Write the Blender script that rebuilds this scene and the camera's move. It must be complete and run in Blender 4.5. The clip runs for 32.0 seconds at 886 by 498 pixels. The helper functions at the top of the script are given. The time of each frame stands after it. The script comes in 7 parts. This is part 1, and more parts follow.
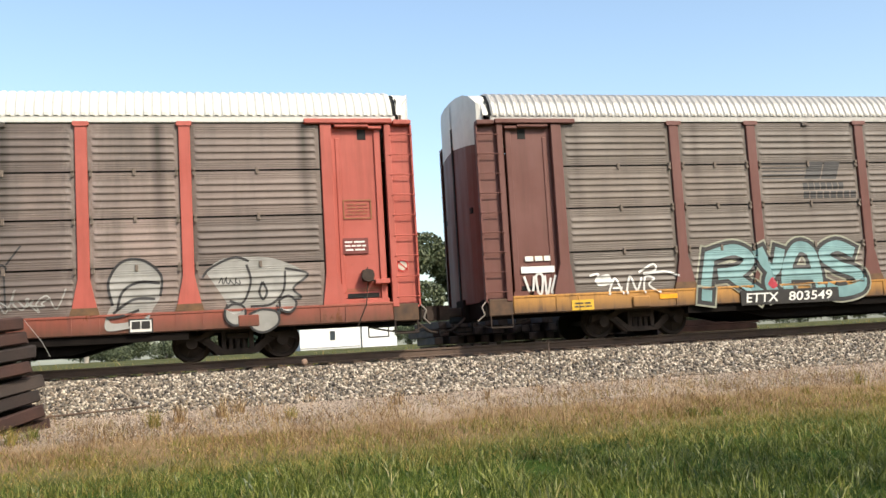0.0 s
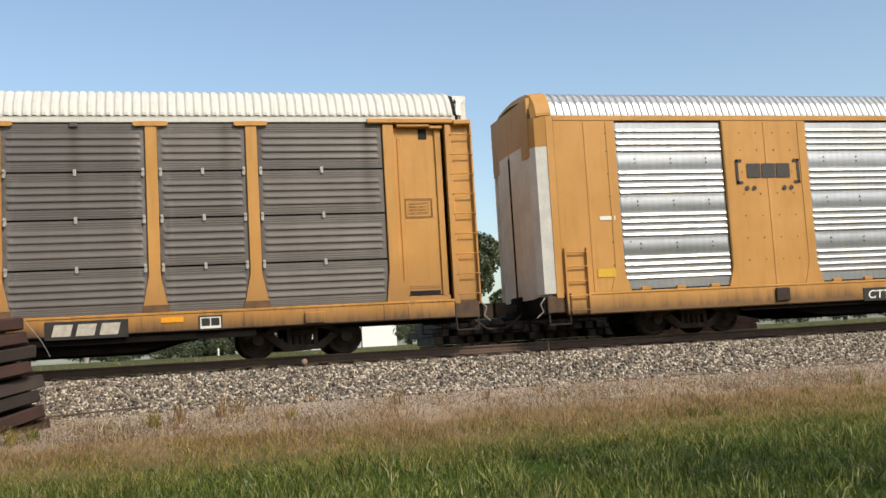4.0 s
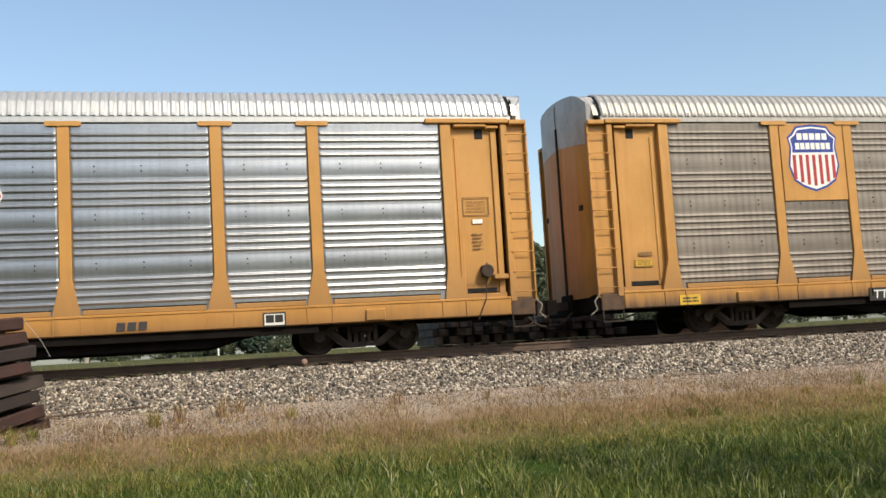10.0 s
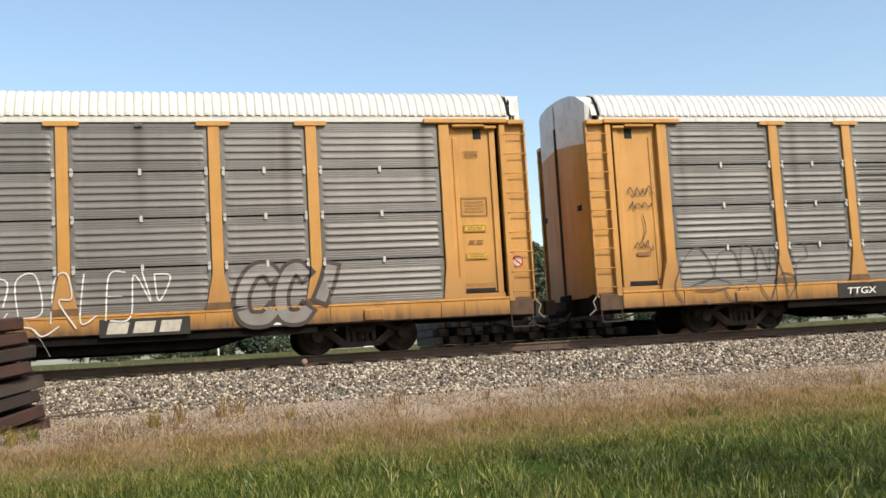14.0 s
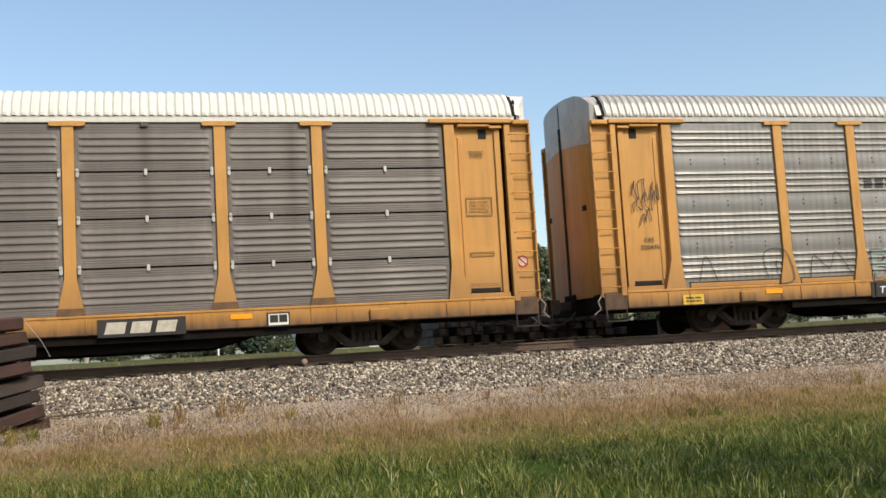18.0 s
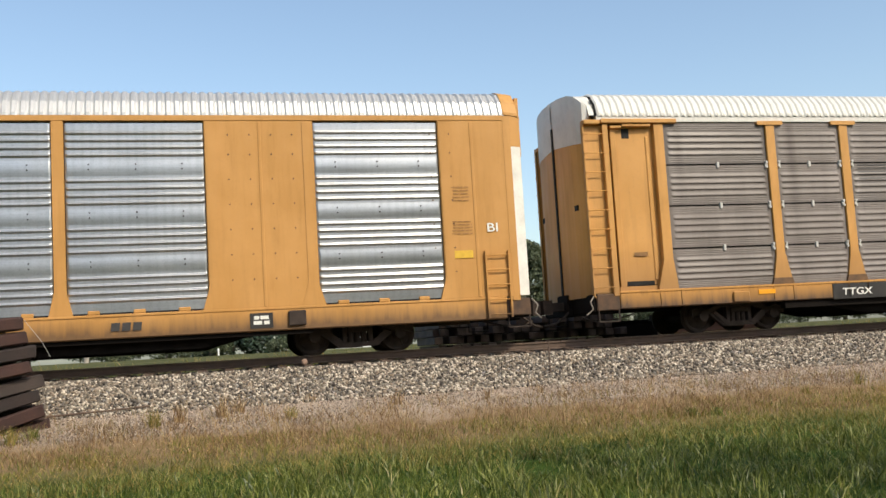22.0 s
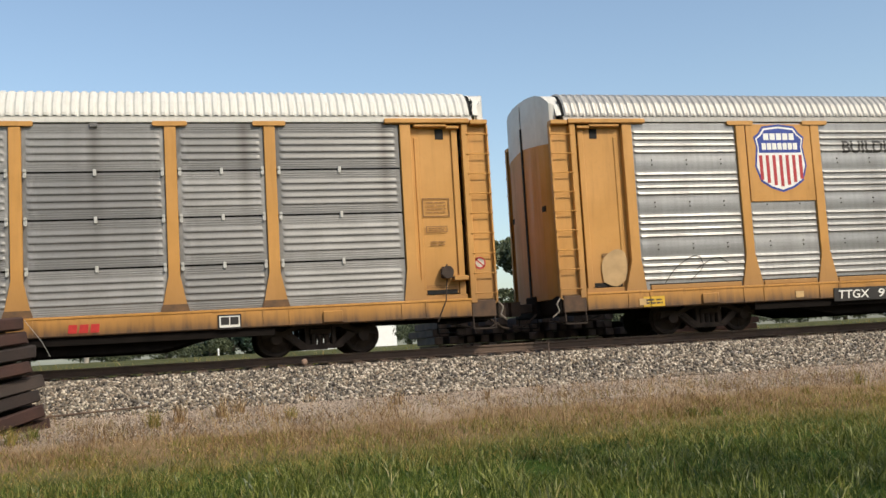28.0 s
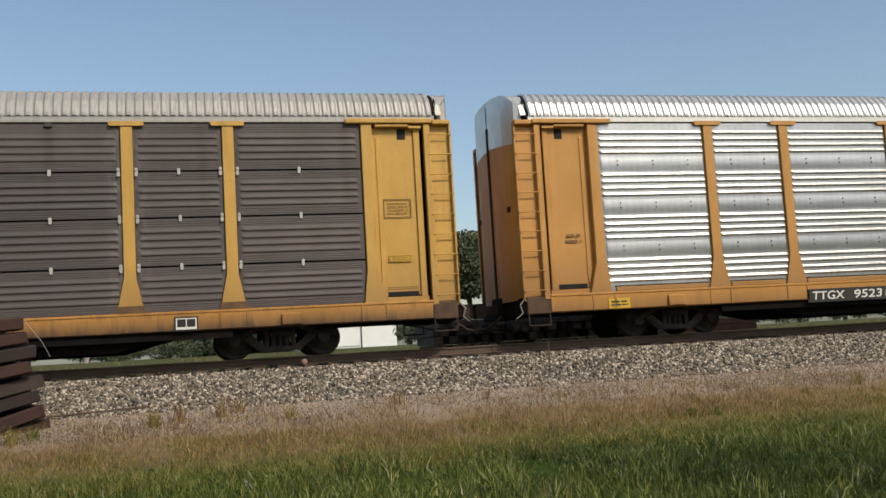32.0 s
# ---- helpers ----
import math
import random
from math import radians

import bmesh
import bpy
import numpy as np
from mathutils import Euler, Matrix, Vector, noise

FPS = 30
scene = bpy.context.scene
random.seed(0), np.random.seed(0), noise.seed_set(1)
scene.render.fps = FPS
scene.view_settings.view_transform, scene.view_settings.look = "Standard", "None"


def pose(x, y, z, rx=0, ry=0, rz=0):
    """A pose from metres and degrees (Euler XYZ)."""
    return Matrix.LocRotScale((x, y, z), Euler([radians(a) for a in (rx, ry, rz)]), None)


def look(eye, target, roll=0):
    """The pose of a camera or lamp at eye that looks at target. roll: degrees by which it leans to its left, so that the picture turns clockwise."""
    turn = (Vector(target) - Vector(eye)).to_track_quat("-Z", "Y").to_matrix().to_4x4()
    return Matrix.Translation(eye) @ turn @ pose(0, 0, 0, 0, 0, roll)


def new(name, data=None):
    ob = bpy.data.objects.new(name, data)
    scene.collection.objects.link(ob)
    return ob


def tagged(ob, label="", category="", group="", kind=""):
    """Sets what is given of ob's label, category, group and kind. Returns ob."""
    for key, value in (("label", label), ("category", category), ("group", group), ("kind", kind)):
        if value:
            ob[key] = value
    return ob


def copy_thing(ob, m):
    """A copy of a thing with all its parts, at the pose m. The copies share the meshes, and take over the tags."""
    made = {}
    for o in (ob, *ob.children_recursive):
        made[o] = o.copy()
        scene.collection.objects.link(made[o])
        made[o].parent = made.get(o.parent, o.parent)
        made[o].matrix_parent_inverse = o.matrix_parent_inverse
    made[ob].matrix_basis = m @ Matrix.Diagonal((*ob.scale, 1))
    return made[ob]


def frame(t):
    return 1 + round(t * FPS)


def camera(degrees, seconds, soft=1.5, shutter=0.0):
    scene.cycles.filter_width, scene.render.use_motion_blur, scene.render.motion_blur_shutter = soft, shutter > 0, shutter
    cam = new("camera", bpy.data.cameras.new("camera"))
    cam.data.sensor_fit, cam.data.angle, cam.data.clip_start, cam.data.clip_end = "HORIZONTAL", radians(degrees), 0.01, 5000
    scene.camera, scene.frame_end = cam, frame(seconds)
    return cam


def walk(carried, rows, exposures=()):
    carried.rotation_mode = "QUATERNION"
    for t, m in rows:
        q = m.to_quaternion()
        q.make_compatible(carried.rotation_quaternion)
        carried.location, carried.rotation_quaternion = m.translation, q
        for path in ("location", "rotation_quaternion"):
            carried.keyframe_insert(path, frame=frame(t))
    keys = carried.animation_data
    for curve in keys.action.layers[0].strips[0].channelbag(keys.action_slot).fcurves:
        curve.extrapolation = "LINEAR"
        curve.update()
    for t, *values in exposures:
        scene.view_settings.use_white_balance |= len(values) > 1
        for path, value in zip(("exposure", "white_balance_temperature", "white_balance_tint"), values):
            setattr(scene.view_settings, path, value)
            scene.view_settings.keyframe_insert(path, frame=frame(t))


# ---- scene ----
cam = camera(47.27, 32.0, soft=1.5)
EYE = (0.0, 0.0, -0.05)
YAW, PITCH, ROLL = 14.609, 5.682, 3.372
AIM = (EYE[0] + math.sin(radians(YAW)) * math.cos(radians(PITCH)) * 20,
       EYE[1] + math.cos(radians(YAW)) * math.cos(radians(PITCH)) * 20,
       EYE[2] + math.sin(radians(PITCH)) * 20)
EXPOSURES = [(t, e + 0.14, 6760, 6) for t, e in ((0, 0.68), (1, 0.56), (2, 0.44), (3, 0.08), (4.5, 0.3), (6, 0.43), (7, 0.57), (8, 0.55), (9, 0.45), (10, 0.3), (11, -0.27), (12, -0.08), (13, 0.49), (14, 0.45), (17, 0.33), (18, 0.32), (19, 0.53), (20, 0.45), (21, 0.52), (22, 0.33), (23, -0.16), (24, -0.08), (25, 0.55), (26.5, 0.3), (28, 0.16), (29, 0.31), (30, 0.3), (31, -0.08), (32, -0.18))]
walk(cam, [(0, look(EYE, AIM, -ROLL)), (32, look(EYE, AIM, -ROLL))], EXPOSURES)

# ---- light: a high morning sun behind the camera's right shoulder ----
SUN_EL, SUN_AZ = 42.0, 150.0
world = bpy.data.worlds.new("sky")
scene.world = world
world.use_nodes = True
wn = world.node_tree
sky = wn.nodes.new("ShaderNodeTexSky")
sky.sky_type, sky.sun_disc = "NISHITA", False
sky.sun_elevation, sky.sun_rotation = radians(SUN_EL), radians(SUN_AZ)
sky.air_density, sky.dust_density, sky.ozone_density = 1.0, 1.9, 1.0
wn.nodes["Background"].inputs[1].default_value = 0.15
wn.links.new(sky.outputs[0], wn.nodes["Background"].inputs[0])
sun = new("sun", bpy.data.lights.new("sun", "SUN"))
sun.data.energy, sun.data.angle, sun.data.color = 2.7, radians(0.53), (1.0, 0.90, 0.77)
sun_way = Vector((math.sin(radians(SUN_AZ)) * math.cos(radians(SUN_EL)), math.cos(radians(SUN_AZ)) * math.cos(radians(SUN_EL)), math.sin(radians(SUN_EL))))
sun.matrix_world = look(sun_way * 60, (0, 0, 0))

# ---- mesh helpers ----


class Geo:
    """Vertices and faces of one mesh."""

    def __init__(self):
        self.v, self.f = [], []

    def add(self, verts, faces):
        n = len(self.v)
        self.v.extend(verts)
        self.f.extend(tuple(i + n for i in f) for f in faces)
        return self

    def box(self, x0, x1, y0, y1, z0, z1, c=0.0):
        x0, x1 = sorted((x0, x1))
        y0, y1 = sorted((y0, y1))
        z0, z1 = sorted((z0, z1))
        if c <= 0:
            v = [(x, y, z) for x in (x0, x1) for y in (y0, y1) for z in (z0, z1)]
            return self.add(v, [(0, 1, 3, 2), (4, 6, 7, 5), (0, 4, 5, 1), (2, 3, 7, 6), (0, 2, 6, 4), (1, 5, 7, 3)])
        # chamfered box: rings from bottom to top
        rings = []
        for z, e in ((z0, c), (z0 + c, 0), (z1 - c, 0), (z1, c)):
            a0, a1, b0, b1 = x0 + e, x1 - e, y0 + e, y1 - e
            k = c * 0.8 if e == 0 else c * 0.4
            rings.append([(a0 + k, b0, z), (a1 - k, b0, z), (a1, b0 + k, z), (a1, b1 - k, z), (a1 - k, b1, z), (a0 + k, b1, z), (a0, b1 - k, z), (a0, b0 + k, z)])
        v = [p for r in rings for p in r]
        f = [tuple(range(7, -1, -1)), tuple(range(24, 32))]
        for r in range(3):
            for i in range(8):
                j = (i + 1) % 8
                f.append((r * 8 + i, r * 8 + j, r * 8 + 8 + j, r * 8 + 8 + i))
        return self.add(v, f)

    def prism(self, prof, axis, a0, a1):
        """A closed outline of (u, w), swept along an axis."""
        n = len(prof)
        put = {"x": lambda u, w, a: (a, u, w), "y": lambda u, w, a: (u, a, w), "z": lambda u, w, a: (u, w, a)}[axis]
        v = [put(u, w, a) for a in (a0, a1) for u, w in prof]
        f = [tuple(range(n - 1, -1, -1)), tuple(range(n, 2 * n))]
        f += [(i, (i + 1) % n, n + (i + 1) % n, n + i) for i in range(n)]
        return self.add(v, f)

    def cyl(self, p, q, r, n=8, r2=None):
        p, q = Vector(p), Vector(q)
        d = (q - p).normalized()
        a = d.orthogonal().normalized()
        b = d.cross(a)
        r2 = r if r2 is None else r2
        v = [tuple(e + (a * math.cos(t) + b * math.sin(t)) * rr) for e, rr in ((p, r), (q, r2)) for t in (2 * math.pi * i / n for i in range(n))]
        f = [tuple(range(n - 1, -1, -1)), tuple(range(n, 2 * n))]
        f += [(i, (i + 1) % n, n + (i + 1) % n, n + i) for i in range(n)]
        return self.add(v, f)

    def tube(self, pts, r, n=6):
        for a, b in zip(pts[:-1], pts[1:]):
            self.cyl(a, b, r, n)
        return self

    def lathe(self, prof, centre, n=24):
        """Rings of (radius, y) turned about a line along y."""
        cx, cy, cz = centre
        v = [(cx + r * math.cos(2 * math.pi * i / n), cy + y, cz + r * math.sin(2 * math.pi * i / n)) for r, y in prof for i in range(n)]
        f = [(k * n + i, k * n + (i + 1) % n, (k + 1) * n + (i + 1) % n, (k + 1) * n + i) for k in range(len(prof) - 1) for i in range(n)]
        f += [tuple(range(n)), tuple(range((len(prof) - 1) * n, len(prof) * n))]
        return self.add(v, f)

    def grid(self, rows):
        """Rows of points joined into a sheet."""
        n, m = len(rows), len(rows[0])
        return self.add([p for r in rows for p in r], [(i * m + j, i * m + j + 1, (i + 1) * m + j + 1, (i + 1) * m + j) for i in range(n - 1) for j in range(m - 1)])

    def flip(self, sx=1, sy=1):
        self.v = [(x * sx, y * sy, z) for x, y, z in self.v]
        if sx * sy < 0:
            self.f = [tuple(reversed(f)) for f in self.f]
        return self

    def mesh(self, name, smooth=False):
        me = bpy.data.meshes.new(name)
        me.from_pydata(self.v, [], self.f)
        if smooth:
            me.polygons.foreach_set("use_smooth", [True] * len(me.polygons))
        me.update()
        return me


SHARED = {}
SMALL_WRITING = ("stencil", "label_writing", "plate_writing", "foot_rust", "caution_writing", "sill_stencil", "data_writing")


def part(name, geo, material, parent=None, label="", at=None, key=None, smooth=False):
    """One mesh object under a thing or a part; parts with the same key share one mesh."""
    if key is not None and key in SHARED:
        me = SHARED[key]
    else:
        me = (geo() if callable(geo) else geo).mesh(name, smooth)
        me.materials.append(material)
        if key is not None:
            SHARED[key] = me
    ob = new(name, me)
    if me.materials[0] != material:
        ob.material_slots[0].link = "OBJECT"
        ob.material_slots[0].material = material
    if parent is not None:
        ob.parent = parent
    if at is not None:
        ob.matrix_basis = at
    if label:
        ob["label"] = label
    if name in SMALL_WRITING:
        ob["kind"] = "stuff"
    return ob


def thing(name, m, label, category, group="", kind=""):
    return tagged(place(new(name), m), label, category, group, kind)


def place(ob, m):
    ob.matrix_basis = m
    return ob


# ---- materials ----


class Mat:
    """A node material in the making."""

    def __init__(self, name, rough=0.6, metal=0.0):
        self.m = bpy.data.materials.new(name)
        self.m.use_nodes = True
        self.t = self.m.node_tree
        self.b = self.t.nodes["Principled BSDF"]
        self.b.inputs["Roughness"].default_value = rough
        self.b.inputs["Metallic"].default_value = metal

    def node(self, kind, **kw):
        n = self.t.nodes.new("ShaderNode" + kind)
        for k, v in kw.items():
            self.put(n, k, v)
        return n

    def put(self, n, k, v):
        k = int(k[1:]) if k[0] == "i" and k[1:].isdigit() else k
        s = n.inputs[k]
        if isinstance(v, bpy.types.NodeSocket):
            self.t.links.new(v, s)
        else:
            s.default_value = v

    def coords(self, ob=None, kind="Object", scale=(1, 1, 1), shift=None):
        c = self.t.nodes.new("ShaderNodeTexCoord")
        c.object = ob
        out = c.outputs[kind]
        mp = self.t.nodes.new("ShaderNodeMapping")
        self.t.links.new(out, mp.inputs[0])
        mp.inputs[3].default_value = scale
        if shift:
            mp.inputs[1].default_value = shift
        return mp.outputs[0]

    def noise(self, vec, scale, detail=4.0, rough=0.55):
        n = self.node("TexNoise", Vector=vec, Scale=scale, Detail=detail, Roughness=rough)
        return n.outputs[0]

    def ramp(self, fac, *stops):
        n = self.node("ValToRGB", i0=fac)
        e = n.color_ramp.elements
        while len(e) < len(stops):
            e.new(0.5)
        for el, (p, c) in zip(e, stops):
            el.position = p
            el.color = c if isinstance(c, tuple) else (c, c, c, 1)
        return n.outputs[0]

    def mix(self, fac, a, b, mode="MIX"):
        n = self.t.nodes.new("ShaderNodeMix")
        n.data_type, n.blend_type = "RGBA", mode
        self.put(n, "i0", fac)
        self.put(n, "i6", a)
        self.put(n, "i7", b)
        return n.outputs[2]

    def math(self, op, a, b=0.0):
        n = self.t.nodes.new("ShaderNodeMath")
        n.operation = op
        self.put(n, "i0", a)
        self.put(n, "i1", b)
        return n.outputs[0]

    def bump(self, height, strength=0.3, dist=0.01):
        n = self.node("Bump", Strength=strength, Distance=dist, Height=height)
        self.t.links.new(n.outputs[0], self.b.inputs["Normal"])

    def base(self, v):
        self.put(self.b, "Base Color", v)
        return self

    def rough(self, v):
        self.put(self.b, "Roughness", v)
        return self

    def random(self):
        return self.node("ObjectInfo").outputs["Random"]

    def island(self):
        return self.node("NewGeometry").outputs["Random Per Island"]


def plain(name, col, rough=0.7, metal=0.0, grain=0.12, scale=6.0, bump=0.1, gloss=0.5):
    """One colour with mottling at two scales and a fine relief."""
    m = Mat(name, rough, metal)
    v = m.coords()
    big, fine = m.noise(v, scale, 5), m.noise(v, scale * 9, 3)
    c = m.mix(m.ramp(big, (0.3, 0.0), (0.7, 1.0)), tuple(x * (1 - grain) for x in col[:3]) + (1,), tuple(min(1, x * (1 + grain)) for x in col[:3]) + (1,))
    c = m.mix(m.math("MULTIPLY", m.ramp(fine, (0.45, 0.0), (0.75, 1.0)), 0.35), c, tuple(x * 0.72 for x in col[:3]) + (1,))
    m.base(c).rough(m.ramp(big, (0.2, rough * 0.8), (0.8, min(1, rough * 1.2))))
    m.put(m.b, "Specular IOR Level", gloss)
    if bump:
        m.bump(fine, bump, 0.004)
    return m.m


def paint(name, col, dirt=0.3, rust=0.0, rough=0.45, car=None, seed=0.0, worn=None, foul=0.0, splash=0.0):
    """Weathered car paint: sun-faded blotches, grime that ran down, rust where it flaked."""
    m = Mat(name, rough)
    v = m.coords(car, shift=(seed, 0, 0))
    run = m.coords(car, scale=(2.2, 2.2, 0.22), shift=(seed * 3, 0, 0))
    blotch, streak, fine = m.noise(v, 0.9, 5), m.noise(run, 2.6, 5, 0.6), m.noise(v, 16, 4)
    faded = tuple(min(1, x * 1.12 + 0.015) for x in col[:3]) + (1,)
    c = m.mix(m.ramp(blotch, (0.35, 0.0), (0.65, 1.0)), col, faded)
    grime = m.math("MULTIPLY", m.ramp(streak, (0.5, 0.0), (0.78, 1.0)), dirt)
    c = m.mix(grime, c, (0.06, 0.045, 0.035, 1))
    c = m.mix(m.math("MULTIPLY", m.ramp(fine, (0.55, 0.0), (0.8, 1.0)), dirt * 0.5), c, (0.09, 0.065, 0.045, 1))
    if rust:
        spots = m.noise(m.coords(car, scale=(1, 1, 0.5), shift=(seed * 7, 0, 0)), 2.4, 8, 0.65)
        k = m.ramp(spots, (0.62 - rust * 0.2, 0.0), (0.66 - rust * 0.2, 1.0))
        c = m.mix(k, c, m.mix(fine, (0.09, 0.022, 0.008, 1), (0.24, 0.07, 0.02, 1)))
        m.rough(m.mix(k, (rough,) * 3 + (1,), (0.9, 0.9, 0.9, 1)))
    else:
        m.rough(m.ramp(streak, (0.3, rough), (0.8, min(1, rough + 0.3))))
    if worn or foul or splash:
        z = m.node("SeparateXYZ", i0=m.coords(car)).outputs[2]
        zz = m.math("ADD", z, m.math("MULTIPLY", m.math("SUBTRACT", streak, 0.5), 0.5))

        def ramp_z(a, b):
            n = m.t.nodes.new("ShaderNodeMapRange")
            m.put(n, "i0", zz)
            m.put(n, "i1", a)
            m.put(n, "i2", b)
            return n.outputs[0]
        if worn:
            # weathered coat left above and below a band that was painted again
            k = m.math("MAXIMUM", ramp_z(3.72, 3.80), ramp_z(1.72, 1.66))
            c = m.mix(m.math("MULTIPLY", k, 0.65), c, worn)
        if splash:
            # brown dust thrown up on the flared foot of the posts
            c = m.mix(m.math("MULTIPLY", ramp_z(2.0, 1.0), splash), c, m.mix(fine, (0.15, 0.075, 0.03, 1), (0.24, 0.13, 0.055, 1)))
        if foul:
            # brown splash along the foot of the sill
            c = m.mix(m.math("MULTIPLY", ramp_z(0.92, 0.60), foul), c, m.mix(fine, (0.03, 0.018, 0.011, 1), (0.095, 0.052, 0.027, 1)))
    m.base(c)
    m.bump(fine, 0.08, 0.003)
    return m.m


def sheet(name, col, metal, rough, soot, vary, car, seed, tint=(0.07, 0.06, 0.05, 1), bright=None, run_amount=0.0, rust_run=(0.05, 0.038, 0.03, 1), rub=0.0, wave=0.0, dash=0.0):
    """Galvanised side sheets, with soot that ran down and every sheet a little different."""
    m = Mat(name, rough, metal)
    v = m.coords(car, shift=(seed, 0, seed))
    run = m.coords(car, scale=(1.0, 0.3, 0.16), shift=(seed * 5, 0, seed))
    brush = m.coords(car, scale=(0.25, 1, 9.0), shift=(seed, 0, 0))
    spangle, streak, lines, fine = m.noise(v, 2.2, 5), m.noise(run, 1.7, 6, 0.6), m.noise(brush, 3.0, 4), m.noise(v, 22, 3)
    r = m.random()
    lo = tuple(x * (1 - vary) for x in col[:3]) + (1,)
    hi = bright or tuple(min(1, x * (1 + vary)) for x in col[:3]) + (1,)
    c = m.mix(r, lo, hi)
    c = m.mix(m.math("MULTIPLY", m.ramp(spangle, (0.35, 0.0), (0.7, 1.0)), 0.35), c, tuple(x * 0.75 for x in col[:3]) + (1,))
    c = m.mix(m.math("MULTIPLY", m.ramp(lines, (0.4, 0.0), (0.75, 1.0)), 0.25 + soot * 0.3), c, tuple(x * 0.6 for x in col[:3]) + (1,))
    k = m.math("MULTIPLY", m.ramp(streak, (0.46, 0.0), (0.72, 1.0)), soot)
    c = m.mix(k, c, tint)
    c = m.mix(m.math("MULTIPLY", m.ramp(fine, (0.5, 0.0), (0.8, 1.0)), 0.2), c, tint)
    # pale uneven lines along the sheet
    c = m.mix(m.math("MULTIPLY", m.ramp(m.noise(brush, 7.0, 3), (0.55, 0.0), (0.75, 1.0)), 0.35 * soot + 0.08), c, tuple(min(1, x * 1.7) for x in col[:3]) + (1,))
    if run_amount:
        # runs below the roof clip in the middle of each bay
        xyz = m.node("SeparateXYZ", i0=m.coords(car))
        off = m.math("MULTIPLY", m.math("ABSOLUTE", m.math("SUBTRACT", m.math("FRACT", m.math("ADD", m.math("DIVIDE", xyz.outputs[0], 2.844), 20.5)), 0.5)), 2.844)
        drip = m.noise(m.coords(car, scale=(1.2, 0, 0.35), shift=(seed * 2, 0, 0)), 1.3, 3)
        if rub:
            # zinc rubbed pale beside the posts
            worn = m.math("MULTIPLY", m.node("MapRange", i0=off, i1=0.95, i2=1.33).outputs[0], m.ramp(m.noise(m.coords(car, scale=(2.0, 1, 1), shift=(seed, 0, 0)), 4.0, 5, 0.7), (0.42, 0.0), (0.66, 1.0)))
            worn = m.math("MULTIPLY", worn, m.math("LESS_THAN", m.math("ABSOLUTE", xyz.outputs[0]), 8.4))
            c = m.mix(m.math("MULTIPLY", worn, rub), c, tuple(min(1, x * 1.5 + 0.10) for x in col[:3]) + (1,))
        near = m.node("MapRange", i0=off, i1=0.17, i2=0.02)
        low = m.node("MapRange", i0=m.math("ADD", xyz.outputs[2], m.math("MULTIPLY", drip, 2.2)), i1=3.2, i2=5.2)
        c = m.mix(m.math("MULTIPLY", m.math("MULTIPLY", near.outputs[0], low.outputs[0]), run_amount), c, rust_run)
    if dash:
        # even dark uprights: the dimpled sheet's uneven reflections put into the colour
        x = m.node("SeparateXYZ", i0=m.coords(car)).outputs[0]
        dimple = m.math("ABSOLUTE", m.math("SUBTRACT", m.math("FRACT", m.math("DIVIDE", m.math("ADD", x, 40.0), 0.165)), 0.5))
        uneven = m.ramp(m.noise(m.coords(car, scale=(0.5, 1, 0.8), shift=(seed, 0, seed)), 1.5, 3), (0.35, 0.15), (0.6, 1.0))
        c = m.mix(m.math("MULTIPLY", m.math("MULTIPLY", m.ramp(dimple, (0.18, 0.0), (0.42, 1.0)), uneven), dash), c, tuple(x * 0.45 for x in col[:3]) + (1,))
    m.base(c)
    m.rough(m.ramp(m.math("ADD", m.math("MULTIPLY", r, 0.35), m.math("MULTIPLY", m.noise(v, 1.1, 1), 0.5)), (0.2, rough * 0.8), (0.8, min(1, rough * 1.25))))
    relief = lines
    if wave:
        # the thin sheet buckles a little from one fastening to the next
        ripple = m.noise(m.coords(car, scale=(5.0, 1, 0.5), shift=(seed, 0, 0)), 1.6, 1)
        relief = m.math("MULTIPLY", ripple, wave)
    m.bump(relief, 0.06, 0.004 if not wave else 0.010)
    return m.m


YELLOW = (0.462, 0.226, 0.048, 1)
BLACK = plain("black_underframe", (0.010, 0.008, 0.007, 1), 0.9, 0.0, 0.4, 3.0, 0.1, 0.08)
STEEL = plain("worn_truck_steel", (0.046, 0.034, 0.028, 1), 0.8, 0.0, 0.4, 5.0, 0.2, 0.2)
# near-black roof seals; elsewhere it paints in the shade of slots and gaps
HOLE = plain("shade_and_seal_black", (0.006, 0.006, 0.006, 1), 0.9, 0, 0.2)
STENCIL = plain("white_stencil_paint", (0.72, 0.71, 0.66, 1), 0.6, 0, 0.1, 20, 0.0)
FAINT = plain("faded_brown_stencil", (0.20, 0.10, 0.03, 1), 0.6, 0, 0.3, 15, 0.0)
OWNER = plain("dull_cream_stencil", (0.46, 0.42, 0.35, 1), 0.6, 0, 0.25, 10, 0.0)
INK = plain("black_stencil_paint", (0.035, 0.032, 0.031, 1), 0.6, 0, 0.3, 15, 0.0)
PLATE = plain("black_number_panel", (0.02, 0.017, 0.015, 1), 0.55, 0, 0.4, 6, 0.0)
CLIP = plain("bare_bolt_clip", (0.42, 0.40, 0.37, 1), 0.55, 0.3, 0.25, 30)
SIGN_YELLOW = plain("warning_yellow", (0.62, 0.38, 0.03, 1), 0.5, 0, 0.1, 12, 0.0)
SIGN_RED = plain("sign_red", (0.45, 0.025, 0.02, 1), 0.5, 0, 0.15, 12, 0.0)
RED = plain("emblem_red", (0.40, 0.030, 0.035, 1), 0.5, 0, 0.15, 8, 0.0)
BLUE = plain("emblem_blue", (0.018, 0.045, 0.27, 1), 0.5, 0, 0.2, 8, 0.0)
